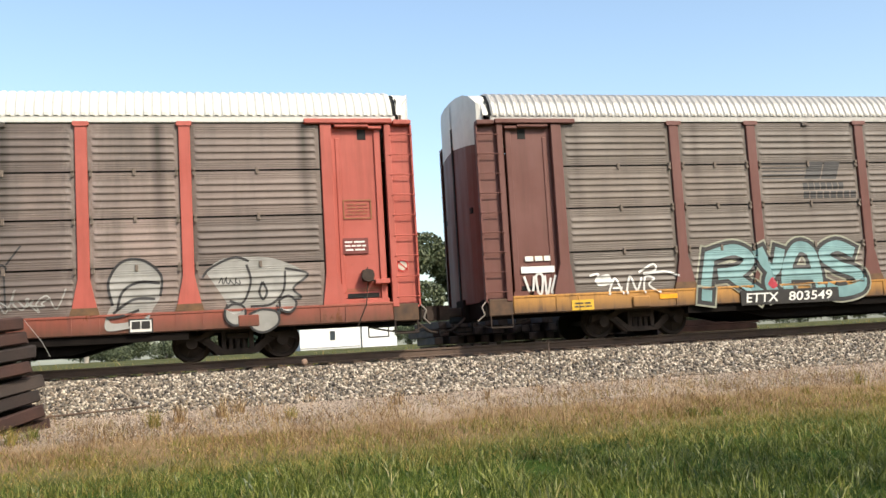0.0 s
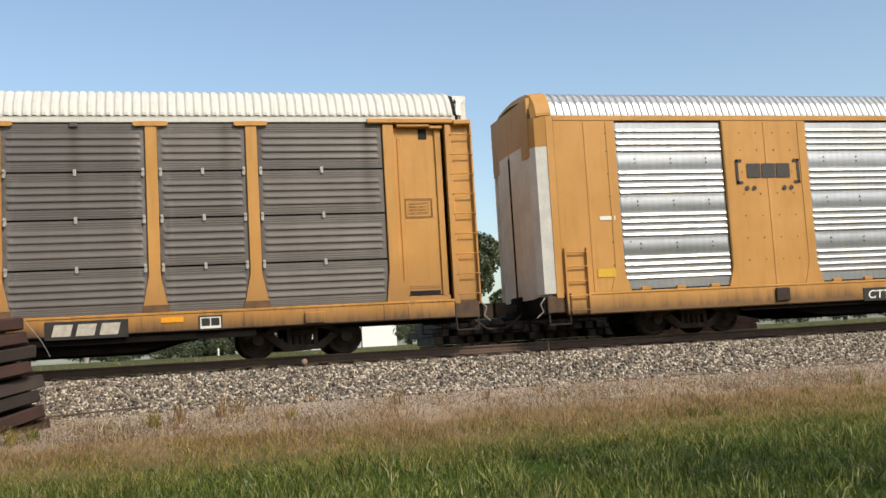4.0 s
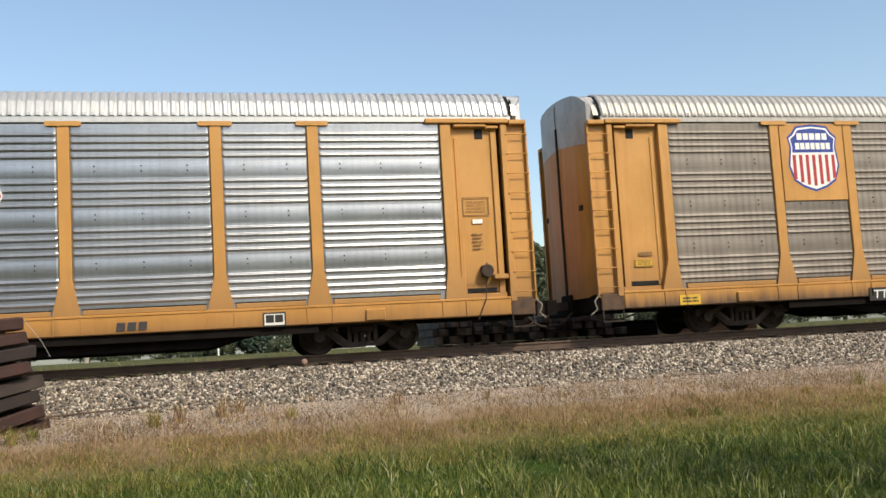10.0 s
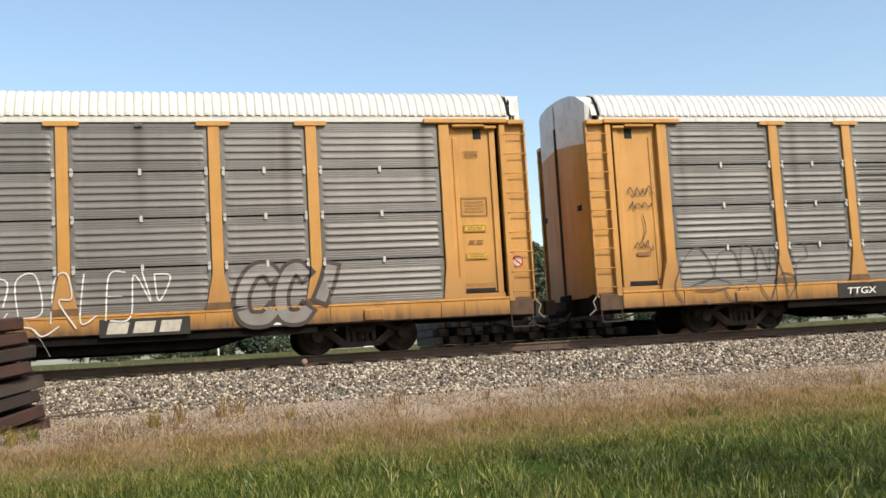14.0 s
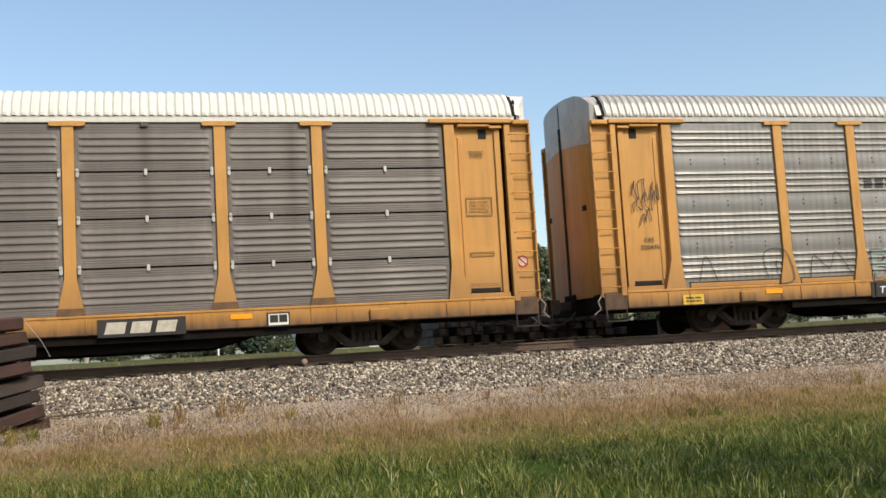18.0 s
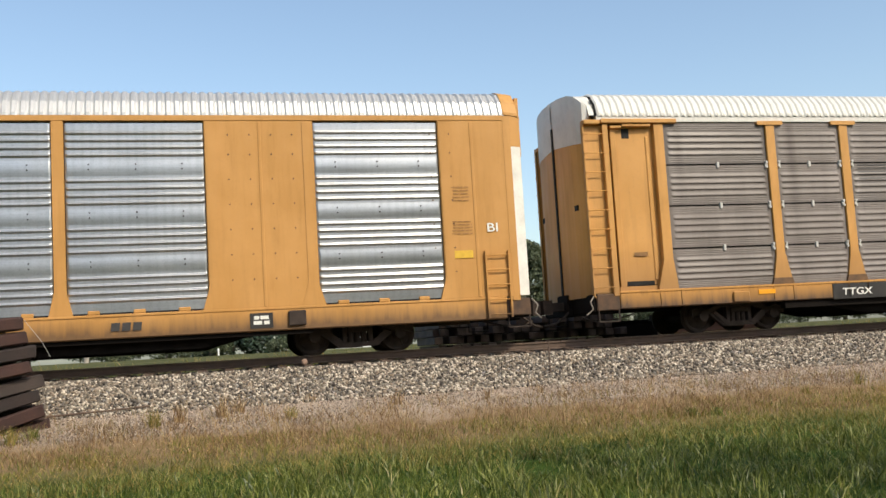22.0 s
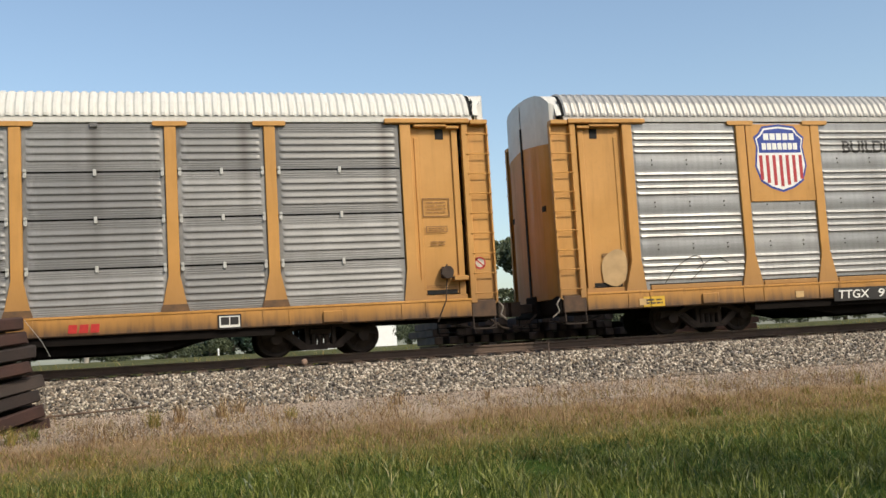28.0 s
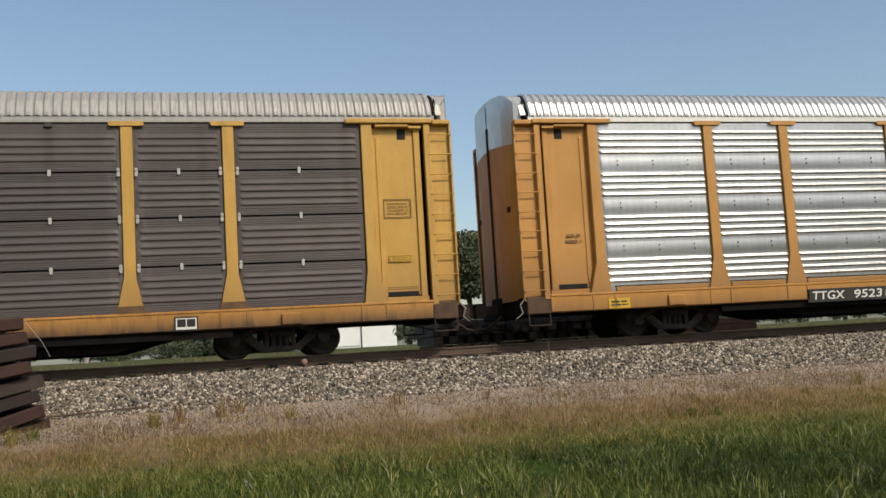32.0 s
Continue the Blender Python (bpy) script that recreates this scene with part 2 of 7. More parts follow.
WHITE = plain("emblem_white", (0.78, 0.77, 0.74, 1), 0.5, 0, 0.08, 8, 0.0)
ORANGE_SIGN = plain("reflector_orange", (0.80, 0.33, 0.01, 1), 0.4, 0, 0.1, 12, 0.0)
# ---- the train ----
PITCH_CAR, TRACK_Y = 28.67, 21.775
SIDE = 1.585          # outer face of posts and sills, from the track's middle
POSTS = (-9.04, -7.111, -4.266, -1.422, 1.422, 4.266, 7.111, 9.04)
JOINTS = (4.665, 3.722, 2.80, 1.85, 0.955)
ROOF = ((-1.575, 4.82), (-1.575, 4.88), (-1.47, 5.13), (-1.27, 5.35), (-1.0, 5.445), (-0.5, 5.50), (0, 5.52),
        (0.5, 5.50), (1.0, 5.445), (1.27, 5.35), (1.47, 5.13), (1.575, 4.88), (1.575, 4.82))
# half the plan of an end door, from its corner to the middle seam, with the height of its arched top
DOOR_PLAN = ((13.44, 1.465, 5.06), (13.56, 1.43, 5.18), (13.65, 1.20, 5.37), (13.70, 0.95, 5.45), (13.73, 0.5, 5.50), (13.735, 0.03, 5.52))
# how far the train has come at each time
RUN = [(0, 19.77), (1, 34.52), (2, 49.19), (3, 63.81), (5.5, 100.30), (6, 107.58), (7, 122.13), (9, 151.19), (9.4, 156.96), (11, 180.12),
       (13, 209.04), (13.3, 212.84), (14.4, 228.73), (16.5, 258.88), (17, 266.07), (19, 294.74), (19.8, 306.15), (21, 323.29), (23, 351.84),
       (23.8, 363.2), (25, 380.27), (27.5, 415.75), (28, 422.81), (29, 437.0), (31, 465.25), (32, 479.33)]


def gone(t):
    return float(np.interp(t, [r[0] for r in RUN], [r[1] for r in RUN]))


# a slatted panel, 0.92 high: four ribs with a broad upper slope and an undercut, fine creases above and below them
SLAT = [(0.0, 0.0)]
for d in (0.035, 0.08, 0.125):
    SLAT += [(d, 0.0), (d + 0.012, 0.005), (d + 0.024, 0.0)]
for n in range(4):
    d = 0.185 + 0.146 * n
    SLAT += [(d, 0.0), (d + 0.030, 0.008), (d + 0.062, 0.020), (d + 0.082, 0.022), (d + 0.098, 0.012), (d + 0.110, 0.0)]
for d in (0.765, 0.81, 0.855):
    SLAT += [(d, 0.0), (d + 0.012, 0.005), (d + 0.024, 0.0)]
SLAT.append((0.92, 0.0))


def rib_slotted(u):
    """u in metres from the panel's upper edge."""
    return -float(np.interp(u, [r[0] for r in SLAT], [r[1] for r in SLAT]))


def rib_grouped(u):
    """u in metres from a rib's upper edge."""
    return -0.029 * 0.5 * (1 - math.cos(2 * math.pi * (u - 0.025) / 0.09)) if 0.025 < u < 0.115 else 0.0


def panel_slotted(w, h):
    ends = [(0, 0.012, 0.0), (0.07, 0.0, 0.0), (0.12, 0.0, 0.8), (0.15, 0.0, 1.0), (w - 0.15, 0.0, 1.0), (w - 0.12, 0.0, 0.8), (w - 0.07, 0.0, 0.0), (w, 0.012, 0.0)]
    return Geo().grid([[(x, -1.52 - d * k + e, -u * h / 0.92) for u, d in SLAT] for x, e, k in ends])


GROUPS = (0.125, 1.065, 2.005, 2.945)      # upper edge of each group of four ribs, from the sheet's top


def panel_grouped(w, h):
    prof = [(0.0, 0.0), (0.11, 0.0)]
    for top in GROUPS:
        prof += [(top + 0.145 * i + 0.025 + 0.09 * j / 8, rib_grouped(0.025 + 0.09 * j / 8)) for i in range(4) for j in range(9)]
        if top < 2.9:
            prof += [(top + 0.605 + 0.31 * j / 8, -0.008 * math.sin(math.pi * j / 8)) for j in range(9)]
    prof += [(3.54, 0.0), (h, 0.0)]
    g = Geo()
    ends = [(0, 0.01, 0.0), (0.05, 0.0, 1.0), (w - 0.05, 0.0, 1.0), (w, 0.01, 0.0)]
    return g.grid([[(x, -1.52 + y * k + e, -z) for z, y in prof] for x, e, k in ends])


def rivets(w, h):
    g = Geo()
    for top in (0.88, 1.84, 2.80):
        for i in range(3 if w > 2 else 2):
            x = w * (i + 0.5) / (3 if w > 2 else 2)
            for dz in (-0.05, 0.05):
                g.cyl((x, -1.545, -top * h / 3.76 + dz), (x, -1.52, -top * h / 3.76 + dz), 0.016, 6)
    return g


def post_shaft():
    g = Geo()
    g.box(-0.112, 0.112, -SIDE, -1.47, 1.55, 4.645, 0.012)
    g.prism([(-0.112, 1.66), (-0.255, 0.985), (0.255, 0.985), (0.112, 1.66)], "y", -SIDE - 0.008, -1.47)
    return g


def post_cap(w):
    return Geo().prism([(-w + 0.02, 4.725), (-w, 4.71), (-w, 4.655), (-w + 0.03, 4.635), (w - 0.03, 4.635), (w, 4.655), (w, 4.71), (w - 0.02, 4.725)], "y", -SIDE - 0.022, -1.46)


def post_clips():
    g = Geo()
    for z in JOINTS[1:4]:
        for s in (-1, 1):
            for dz in (-0.055, 0.055):
                g.cyl((s * 0.165, -1.60, z + dz), (s * 0.165, -1.53, z + dz), 0.030, 8)
            g.box(s * 0.165 - 0.04, s * 0.165 + 0.04, -1.575, -1.53, z - 0.06, z + 0.06)
    return g


def one_clip():
    g = Geo().box(-0.03, 0.03, -1.570, -1.53, -0.05, 0.05)
    for dz in (-0.055, 0.055):
        g.cyl((0, -1.60, dz), (0, -1.53, dz), 0.030, 8)
    return g


def middle_clips(w):
    g = Geo()
    for z in JOINTS[1:4]:
        g.box(w / 2 - 0.03, w / 2 + 0.03, -1.575, -1.52, z - 0.06 - JOINTS[0], z + 0.07 - JOINTS[0])
    return g


def roof_sheet():
    g, rows, x = Geo(), [], -13.275
    pitch = 0.167
    n = int(2 * 13.34 / pitch)
    for i in range(n):
        for f, o in ((0.0, 0.0), (0.22, 0.034), (0.60, 0.034), (0.82, 0.0)):
            rows.append([(x + (i + f) * pitch, y * (1 + o * 0.6 / 1.6), z + o * 0.8) for y, z in ROOF])
    return g.grid(rows)


def roof_end(s):
    """The dark seal under the roof's open end."""
    g = Geo()
    for (y0, z0), (y1, z1) in zip(ROOF[1:-2], ROOF[2:-1]):
        g.add([(s * 13.25, y0, z0 - 0.01), (s * 13.25, y1, z1 - 0.01), (s * 13.37, y1 * 0.97, z1 - 0.06), (s * 13.37, y0 * 0.97, z0 - 0.06)], [(0, 1, 2, 3)])
    g.add([(s * 13.31, -1.57, 4.87), (s * 13.375, -1.44, 5.19), (s * 13.35, -1.36, 5.28), (s * 13.29, -1.55, 4.95)], [(0, 1, 2, 3)])
    return g


def end_leaf(s, side, z0, z1, out=0.0):
    """A curved end door leaf, from one corner to the middle seam."""
    plan = [(x, y) for x, y, z in DOOR_PLAN]
    g = Geo()
    outer = [(s * (x + out), side * y) for x, y in plan]
    inner = [(s * (x - 0.06), side * y * 0.97) for x, y in plan]
    g.grid([[(x, y, z0) for x, y in outer], [(x, y, z1) for x, y in outer]])
    g.grid([[(x, y, z0) for x, y in inner], [(x, y, z1) for x, y in inner]])
    g.grid([[(x, y, z1) for x, y in outer], [(x, y, z1) for x, y in inner]])
    g.grid([[(x, y, z0) for x, y in outer], [(x, y, z0) for x, y in inner]])
    return g


def end_top(s, side):
    """The white upper part of an end door, cut to the roof's arch."""
    plan = [(x + 0.008, y, z) for x, y, z in DOOR_PLAN]
    g = Geo()
    g.grid([[(s * x, side * y, 4.26 + 0.10 * (1.5 - y)) for x, y, z in plan], [(s * x, side * y, z) for x, y, z in plan]])
    g.grid([[(s * (x - 0.05), side * y * 0.97, 4.26 + 0.10 * (1.5 - y)) for x, y, z in plan], [(s * (x - 0.05), side * y * 0.97, z) for x, y, z in plan]])
    g.grid([[(s * x, side * y, z) for x, y, z in plan], [(s * (x - 0.05), side * y * 0.97, z) for x, y, z in plan]])
    return g


def end_hood(s):
    """The smooth rim of the end doors' top, just past the roof's seal."""
    rows = []
    for y, z in ROOF[1:-1]:
        reach = float(np.interp(abs(y), [p[1] for p in DOOR_PLAN[::-1]], [p[0] for p in DOOR_PLAN[::-1]]))
        rows.append([(s * 13.335, y * 0.99, z - 0.012), (s * (reach + 0.012), y * 0.985, z - 0.02), (s * (reach + 0.012), y * 0.985, z - 0.09)])
    return Geo().grid(rows)


def ladder_back():
    g = Geo()
    g.box(13.05, 13.64, -1.475, -1.45, 0.88, 4.66)
    g.box(13.05, 13.18, -SIDE, -1.45, 0.88, 4.66, 0.01)
    g.box(13.60, 13.64, -1.56, -1.45, 0.88, 4.66, 0.01)
    g.box(13.18, 13.60, -1.55, -1.475, 0.86, 0.90)
    return g


def rung(z):
    return Geo().tube([(13.14, -1.597, z), (13.63, -1.597, z), (13.63, -1.55, z)], 0.0125, 6)


def end_post():
    g = Geo()
    g.box(11.72, 11.95, -SIDE, -1.40, 1.5, 4.665, 0.012)
    g.prism([(11.72, 1.62), (11.64, 0.985), (12.12, 0.985), (11.95, 1.62)], "y", -SIDE - 0.006, -1.40)
    return g


def recess():
    return Geo().box(11.95, 12.92, -1.455, -1.42, 1.10, 4.62, 0.008)


def top_beam():
    g = Geo()
    g.box(11.40, 13.22, -1.635, -1.40, 4.675, 4.775, 0.015)
    g.box(13.24, 13.62, -1.625, -1.40, 4.655, 4.755, 0.015)
    g.box(12.02, 12.72, -1.60, -1.46, 4.605, 4.66, 0.012)
    g.box(12.72, 13.0, -1.585, -1.44, 4.57, 4.63, 0.01)
    return g


def side_sill(low=0.60):
    g = Geo()
    g.box(-13.05, 13.05, -SIDE + 0.005, -1.30, low, 0.975, 0.02)
    g.box(-13.05, 13.05, -SIDE - 0.012, -1.35, 0.935, 0.985, 0.008)
    return g


def sill_stiffeners():
    g = Geo()
    for x in POSTS + (-11.83, 11.83):
        g.box(x - 0.27, x - 0.235, -SIDE - 0.012, -SIDE + 0.03, 0.61, 0.95)
        g.box(x + 0.235, x + 0.27, -SIDE - 0.012, -SIDE + 0.03, 0.61, 0.95)
    return g


def end_sill():
    g = Geo()
    g.box(13.05, 13.66, -1.50, 1.50, 0.55, 0.95, 0.03)
    g.box(13.60, 13.78, -0.32, 0.32, 0.52, 1.02, 0.03)
    return g


def underframe():
    g = Geo()
    g.prism([(-8.6, 0.92), (-8.3, 0.60), (-6.9, 0.22), (6.9, 0.22), (8.3, 0.60), (8.6, 0.92)], "y", -0.42, 0.42)
    g.prism([(-8.4, 0.92), (-8.2, 0.56), (-6.8, 0.25), (6.8, 0.25), (8.2, 0.56), (8.4, 0.92)], "y", -1.30, -1.18)
    g.prism([(-8.4, 0.92), (-8.2, 0.56), (-6.8, 0.25), (6.8, 0.25), (8.2, 0.56), (8.4, 0.92)], "y", 1.18, 1.30)
    g.box(-13.6, 13.6, -1.46, 1.46, 0.84, 0.93)
    g.box(-9.0, 9.0, -1.50, -1.32, 0.44, 0.62)
    g.box(-13.5, -8.5, -0.35, 0.35, 0.56, 0.9)
    g.box(8.5, 13.5, -0.35, 0.35, 0.56, 0.9)
    for i in range(-6, 7):
        g.box(i * 1.1 - 0.05, i * 1.1 + 0.05, -1.3, 1.3, 0.5, 0.88)
    for x in (-9.95, 9.95):
        g.box(x - 0.25, x + 0.25, -1.35, 1.35, 0.66, 0.88)
    return g


def brake_gear():
    g = Geo()
    g.cyl((0.9, -1.05, 0.50), (2.1, -1.05, 0.50), 0.17, 14)
    g.cyl((-1.2, -1.0, 0.52), (-0.6, -1.0, 0.52), 0.14, 12)
    g.box(2.5, 2.85, -1.15, -0.9, 0.36, 0.66, 0.03)
    g.box(-5.3, -4.9, -1.2, -1.0, 0.36, 0.55, 0.02)
    g.tube([(-8.0, -1.38, 0.50), (-2.0, -1.40, 0.47), (4.0, -1.40, 0.47), (8.6, -1.38, 0.50)], 0.022)
    return g


# black backing added inside the walls so gaps between sheets read as shade
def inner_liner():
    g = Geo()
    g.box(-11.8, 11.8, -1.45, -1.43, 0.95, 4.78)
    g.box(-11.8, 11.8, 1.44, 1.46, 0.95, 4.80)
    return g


def coupler():
    g = Geo()
    g.box(13.6, 14.10, -0.10, 0.10, 0.66, 0.86, 0.02)
    g.prism([(14.08, -0.16), (14.30, -0.17), (14.33, -0.05), (14.22, 0.02), (14.31, 0.10), (14.26, 0.19), (14.05, 0.14)], "z", 0.60, 0.92)
    g.box(13.58, 13.72, -0.22, 0.22, 0.60, 0.95, 0.02)
    return g


def stirrup():
    return Geo().tube([(13.08, -1.53, 0.72), (13.08, -1.56, 0.34), (13.55, -1.56, 0.34), (13.55, -1.53, 0.72)], 0.017, 6)


def side_frame():
    g = Geo()
    top = [(-1.18, 0.36), (-1.16, 0.50), (-0.98, 0.54), (-0.75, 0.50), (-0.42, 0.66), (0.42, 0.66), (0.75, 0.50), (0.98, 0.54), (1.16, 0.50), (1.18, 0.36),
           (1.03, 0.40), (0.88, 0.42), (0.74, 0.40), (0.42, 0.55), (-0.42, 0.55), (-0.74, 0.40), (-0.88, 0.42), (-1.03, 0.40)]
    g.prism(top, "y", -1.09, -0.95)
    g.prism([(-0.74, 0.40), (-0.60, 0.42), (-0.34, 0.22), (0.34, 0.22), (0.60, 0.42), (0.74, 0.40), (0.40, 0.12), (-0.40, 0.12)], "y", -1.09, -0.95)
    for x in (-0.27, 0.27):
        g.box(x - 0.045, x + 0.045, -1.10, -0.95, 0.20, 0.57, 0.012)
    g.box(-0.22, 0.22, -1.13, -1.0, 0.42, 0.54, 0.02)
    for s in (-1, 1):
        g.cyl((s * 0.89, -1.13, 0.36), (s * 0.89, -0.9, 0.36), 0.115, 12)
        g.box(s * 0.89 - 0.13, s * 0.89 + 0.13, -1.08, -0.92, 0.40, 0.52, 0.02)
        g.prism([(s * 0.26, 0.20), (s * 0.58, 0.46), (s * 0.66, 0.42), (s * 0.36, 0.15)], "y", -1.115, -1.05)
    for x in (-0.13, 0.0, 0.13):
        g.cyl((x, -1.02, 0.20), (x, -1.02, 0.50), 0.06, 8)
    return g


def wheelset():
    g = Geo()
    for s in (-1, 1):
        prof = [(0.10, s * 0.83), (0.13, s * 0.815), (0.27, s * 0.79), (0.30, s * 0.82), (0.352, s * 0.825), (0.358, s * 0.74), (0.385, s * 0.72), (0.385, s * 0.695), (0.30, s * 0.69), (0.12, s * 0.68)]
        g.lathe(prof, (0, 0, 0), 28)
    g.cyl((0, -1.0, 0), (0, 1.0, 0), 0.075, 12)
    # the cast web's four ribs show the turning
    for k in range(4):
        a = k * math.pi / 2
        for s in (-1, 1):
            g.cyl((0.12 * math.cos(a), s * 0.805, 0.12 * math.sin(a)), (0.27 * math.cos(a), s * 0.80, 0.27 * math.sin(a)), 0.018, 5)
    return g


def skin(x, z, kind):
    """How far out the car's side stands at a place: sill, post or ribbed sheet."""
    if z < 0.985:
        return -SIDE - 0.014
    for p in POSTS + (-11.83, 11.83):
        if abs(x - p) < (0.115 if z > 1.66 else 0.115 + (1.66 - z) * 0.235):
            return -SIDE - 0.016
    if kind == "slotted":
        for z0, z1 in zip(JOINTS[:-1], JOINTS[1:]):
            if z1 <= z <= z0:
                return -1.538 + rib_slotted((z0 - z) / (z0 - z1 - 0.036) * 0.92)
        return -1.538
    d = 4.665 - z
    for top in GROUPS:
        for i in range(4):
            u = d - top - i * 0.145
            if 0 <= u <= 0.14:
                return -1.538 + rib_grouped(u)
    return -1.548


def drape(g, kind, lift):
    """Lay a flat painted shape over the ribs and posts of the side."""
    bm = bmesh.new()
    vs = [bm.verts.new(v) for v in g.v]
    for f in g.f:
        try:
            bm.faces.new([vs[i] for i in f])
        except ValueError:
            pass
    zs = [v[2] for v in g.v]
    xs = [v[0] for v in g.v]
    cuts = [0.985]
    if kind == "slotted":
        for z0, z1 in zip(JOINTS[:-1], JOINTS[1:]):
            cuts += [z0 - u * (z0 - z1 - 0.036) / 0.92 for u, d in SLAT]
    else:
        cuts += [4.665 - top - i * 0.145 - u for top in GROUPS for i in range(4) for u in (0.025, 0.042, 0.056, 0.07, 0.084, 0.098, 0.115)]
    for z in cuts:
        if min(zs) < z < max(zs):
            bmesh.ops.bisect_plane(bm, geom=bm.verts[:] + bm.edges[:] + bm.faces[:], dist=1e-5, plane_co=(0, 0, z), plane_no=(0, 0, 1))
    for p in POSTS:
        for e in (-0.26, -0.2, -0.16, -0.117, -0.113, 0.113, 0.117, 0.16, 0.2, 0.26):
            if min(xs) < p + e < max(xs):
                bmesh.ops.bisect_plane(bm, geom=bm.verts[:] + bm.edges[:] + bm.faces[:], dist=1e-5, plane_co=(p + e, 0, 0), plane_no=(1, 0, 0))
    for v in bm.verts:
        v.co.y = skin(v.co.x, v.co.z, kind) - lift
    bmesh.ops.remove_doubles(bm, verts=bm.verts[:], dist=1e-4)
    bm.verts.index_update()
    out = Geo().add([tuple(v.co) for v in bm.verts], [tuple(v.index for v in f.verts) for f in bm.faces])
    bm.free()
    return out


TEXTS = {}


def letters(body, x0, x1, z0, z1, y, bold=0.0, shear=0.0):
    """Built-in font, fitted into a rectangle on the side; the face looks at -y."""
    key = (body, bold, shear)
    if key not in TEXTS:
        cu = bpy.data.curves.new("letters", "FONT")
        cu.body, cu.offset, cu.shear, cu.resolution_u = body, bold, shear, 4
        ob = new("letters", cu)
        bpy.context.view_layer.update()
        me = bpy.data.meshes.new_from_object(ob.evaluated_get(bpy.context.evaluated_depsgraph_get()))
        TEXTS[key] = ([tuple(v.co) for v in me.vertices], [tuple(p.vertices) for p in me.polygons])
        bpy.data.objects.remove(ob)
        bpy.data.meshes.remove(me)
        bpy.data.curves.remove(cu)
    v, f = TEXTS[key]
    ax, bx = min(p[0] for p in v), max(p[0] for p in v)
    az, bz = min(p[1] for p in v), max(p[1] for p in v)
    return Geo().add([(x0 + (p[0] - ax) / (bx - ax) * (x1 - x0), y, z0 + (p[1] - az) / (bz - az) * (z1 - z0)) for p in v], f)


def bars(x0, x1, z0, z1, rows, y, seed=1, fill=0.62):
    """Rows of short bars in place of writing that cannot be read."""
    rnd, g = random.Random(seed), Geo()
    h = (z1 - z0) / rows
    for r in range(rows):
        x = x0 + rnd.uniform(0, 0.1) * (x1 - x0)
        while x < x1 - 0.02:
            w = min(rnd.uniform(1.2, 3.4) * h, x1 - x)
            g.box(x, x + w * 0.82, y, y + 0.004, z0 + r * h + h * (1 - fill) / 2, z0 + r * h + h * (1 + fill) / 2)
            x += w
    return g


def blocks(x0, x1, z0, z1, n, y, lean=0.0, gap=0.22):
    """n plain slanted blocks: a brand name's place and rhythm without its letters."""
    g, p = Geo(), (x1 - x0) / n
    for i in range(n):
        a, b, k = x0 + i * p, x0 + (i + 1 - gap) * p, lean * (z1 - z0)
        g.prism([(a, z0), (b, z0), (b + k, z1), (a + k, z1)], "y", y - 0.003, y)
    return g


def curve_points(pts, n=6):
    out = []
    q = [pts[0]] + list(pts) + [pts[-1]]
    for i in range(1, len(q) - 2):
        for k in range(n):
            t = k / n
            out.append(tuple(0.5 * (2 * q[i][a] + (q[i + 1][a] - q[i - 1][a]) * t + (2 * q[i - 1][a] - 5 * q[i][a] + 4 * q[i + 1][a] - q[i + 2][a]) * t * t + (3 * q[i][a] - q[i - 1][a] - 3 * q[i + 1][a] + q[i + 2][a]) * t ** 3) for a in (0, 1)))
    out.append(tuple(pts[-1]))
    return out


def stroke(g, pts, w, y, smooth=True):
    """A painted line of width w through (x, z) points."""
    p = curve_points(pts) if smooth and len(pts) > 2 else pts
    rows = []
    for i, (x, z) in enumerate(p):
        a, b = p[max(0, i - 1)], p[min(len(p) - 1, i + 1)]
        d = math.hypot(b[0] - a[0], b[1] - a[1]) or 1.0
        nx, nz = -(b[1] - a[1]) / d * w / 2, (b[0] - a[0]) / d * w / 2
        rows.append([(x - nx, y, z - nz), (x + nx, y, z + nz)])
    return g.grid(rows)


def patch(outline, y):
    """A flat painted patch with a rounded outline of (x, z) points."""
    p = curve_points(list(outline) + [outline[0]], 5)[:-1]
    cx, cz = sum(q[0] for q in p) / len(p), sum(q[1] for q in p) / len(p)
    n = len(p)
    return Geo().add([(x, y, z) for x, z in p] + [(cx, y, cz)], [(i, (i + 1) % n, n) for i in range(n)])
CORNER = plain("grease_stained_corner", (0.075, 0.042, 0.024, 1), 0.8, 0, 0.5, 5, 0.2)
GRAB = plain("worn_grab_iron", (0.22, 0.19, 0.16, 1), 0.65, 0.0, 0.35, 12)
CARS, WHEELS, SILLS, BODIES = [], [], {}, {}
BAYS = [(-11.70, -9.155)] + [(a + 0.115, b - 0.115) for a, b in zip(POSTS[:-1], POSTS[1:])] + [(9.155, 11.70)]
FLUSH_WINDOWS = [(-11.76, -9.15), (-6.99, -4.38), (-4.145, -1.535), (-1.305, 1.305), (1.535, 4.145), (4.38, 6.99), (9.15, 11.76)]


def trucks(car):
    for s in (-1, 1):
        truck = part("truck", lambda: Geo().box(-0.22, 0.22, -0.95, 0.95, 0.34, 0.60, 0.03).box(-0.16, 0.16, -0.4, 0.4, 0.58, 0.68, 0.02), STEEL, car, "dark greasy cast-steel truck", pose(s * 9.95, 0, 0), "bolster")
        for sy in (-1, 1):
            part("side_frame", lambda: side_frame().flip(1, -sy), STEEL, truck, key=("side_frame", sy))
        for x in (-0.89, 0.89):
            wheels = part("wheelset", wheelset, STEEL, truck, at=pose(x, 0, 0.36), key="wheelset")
            WHEELS.append((len(CARS), wheels, x, s * 9.95))


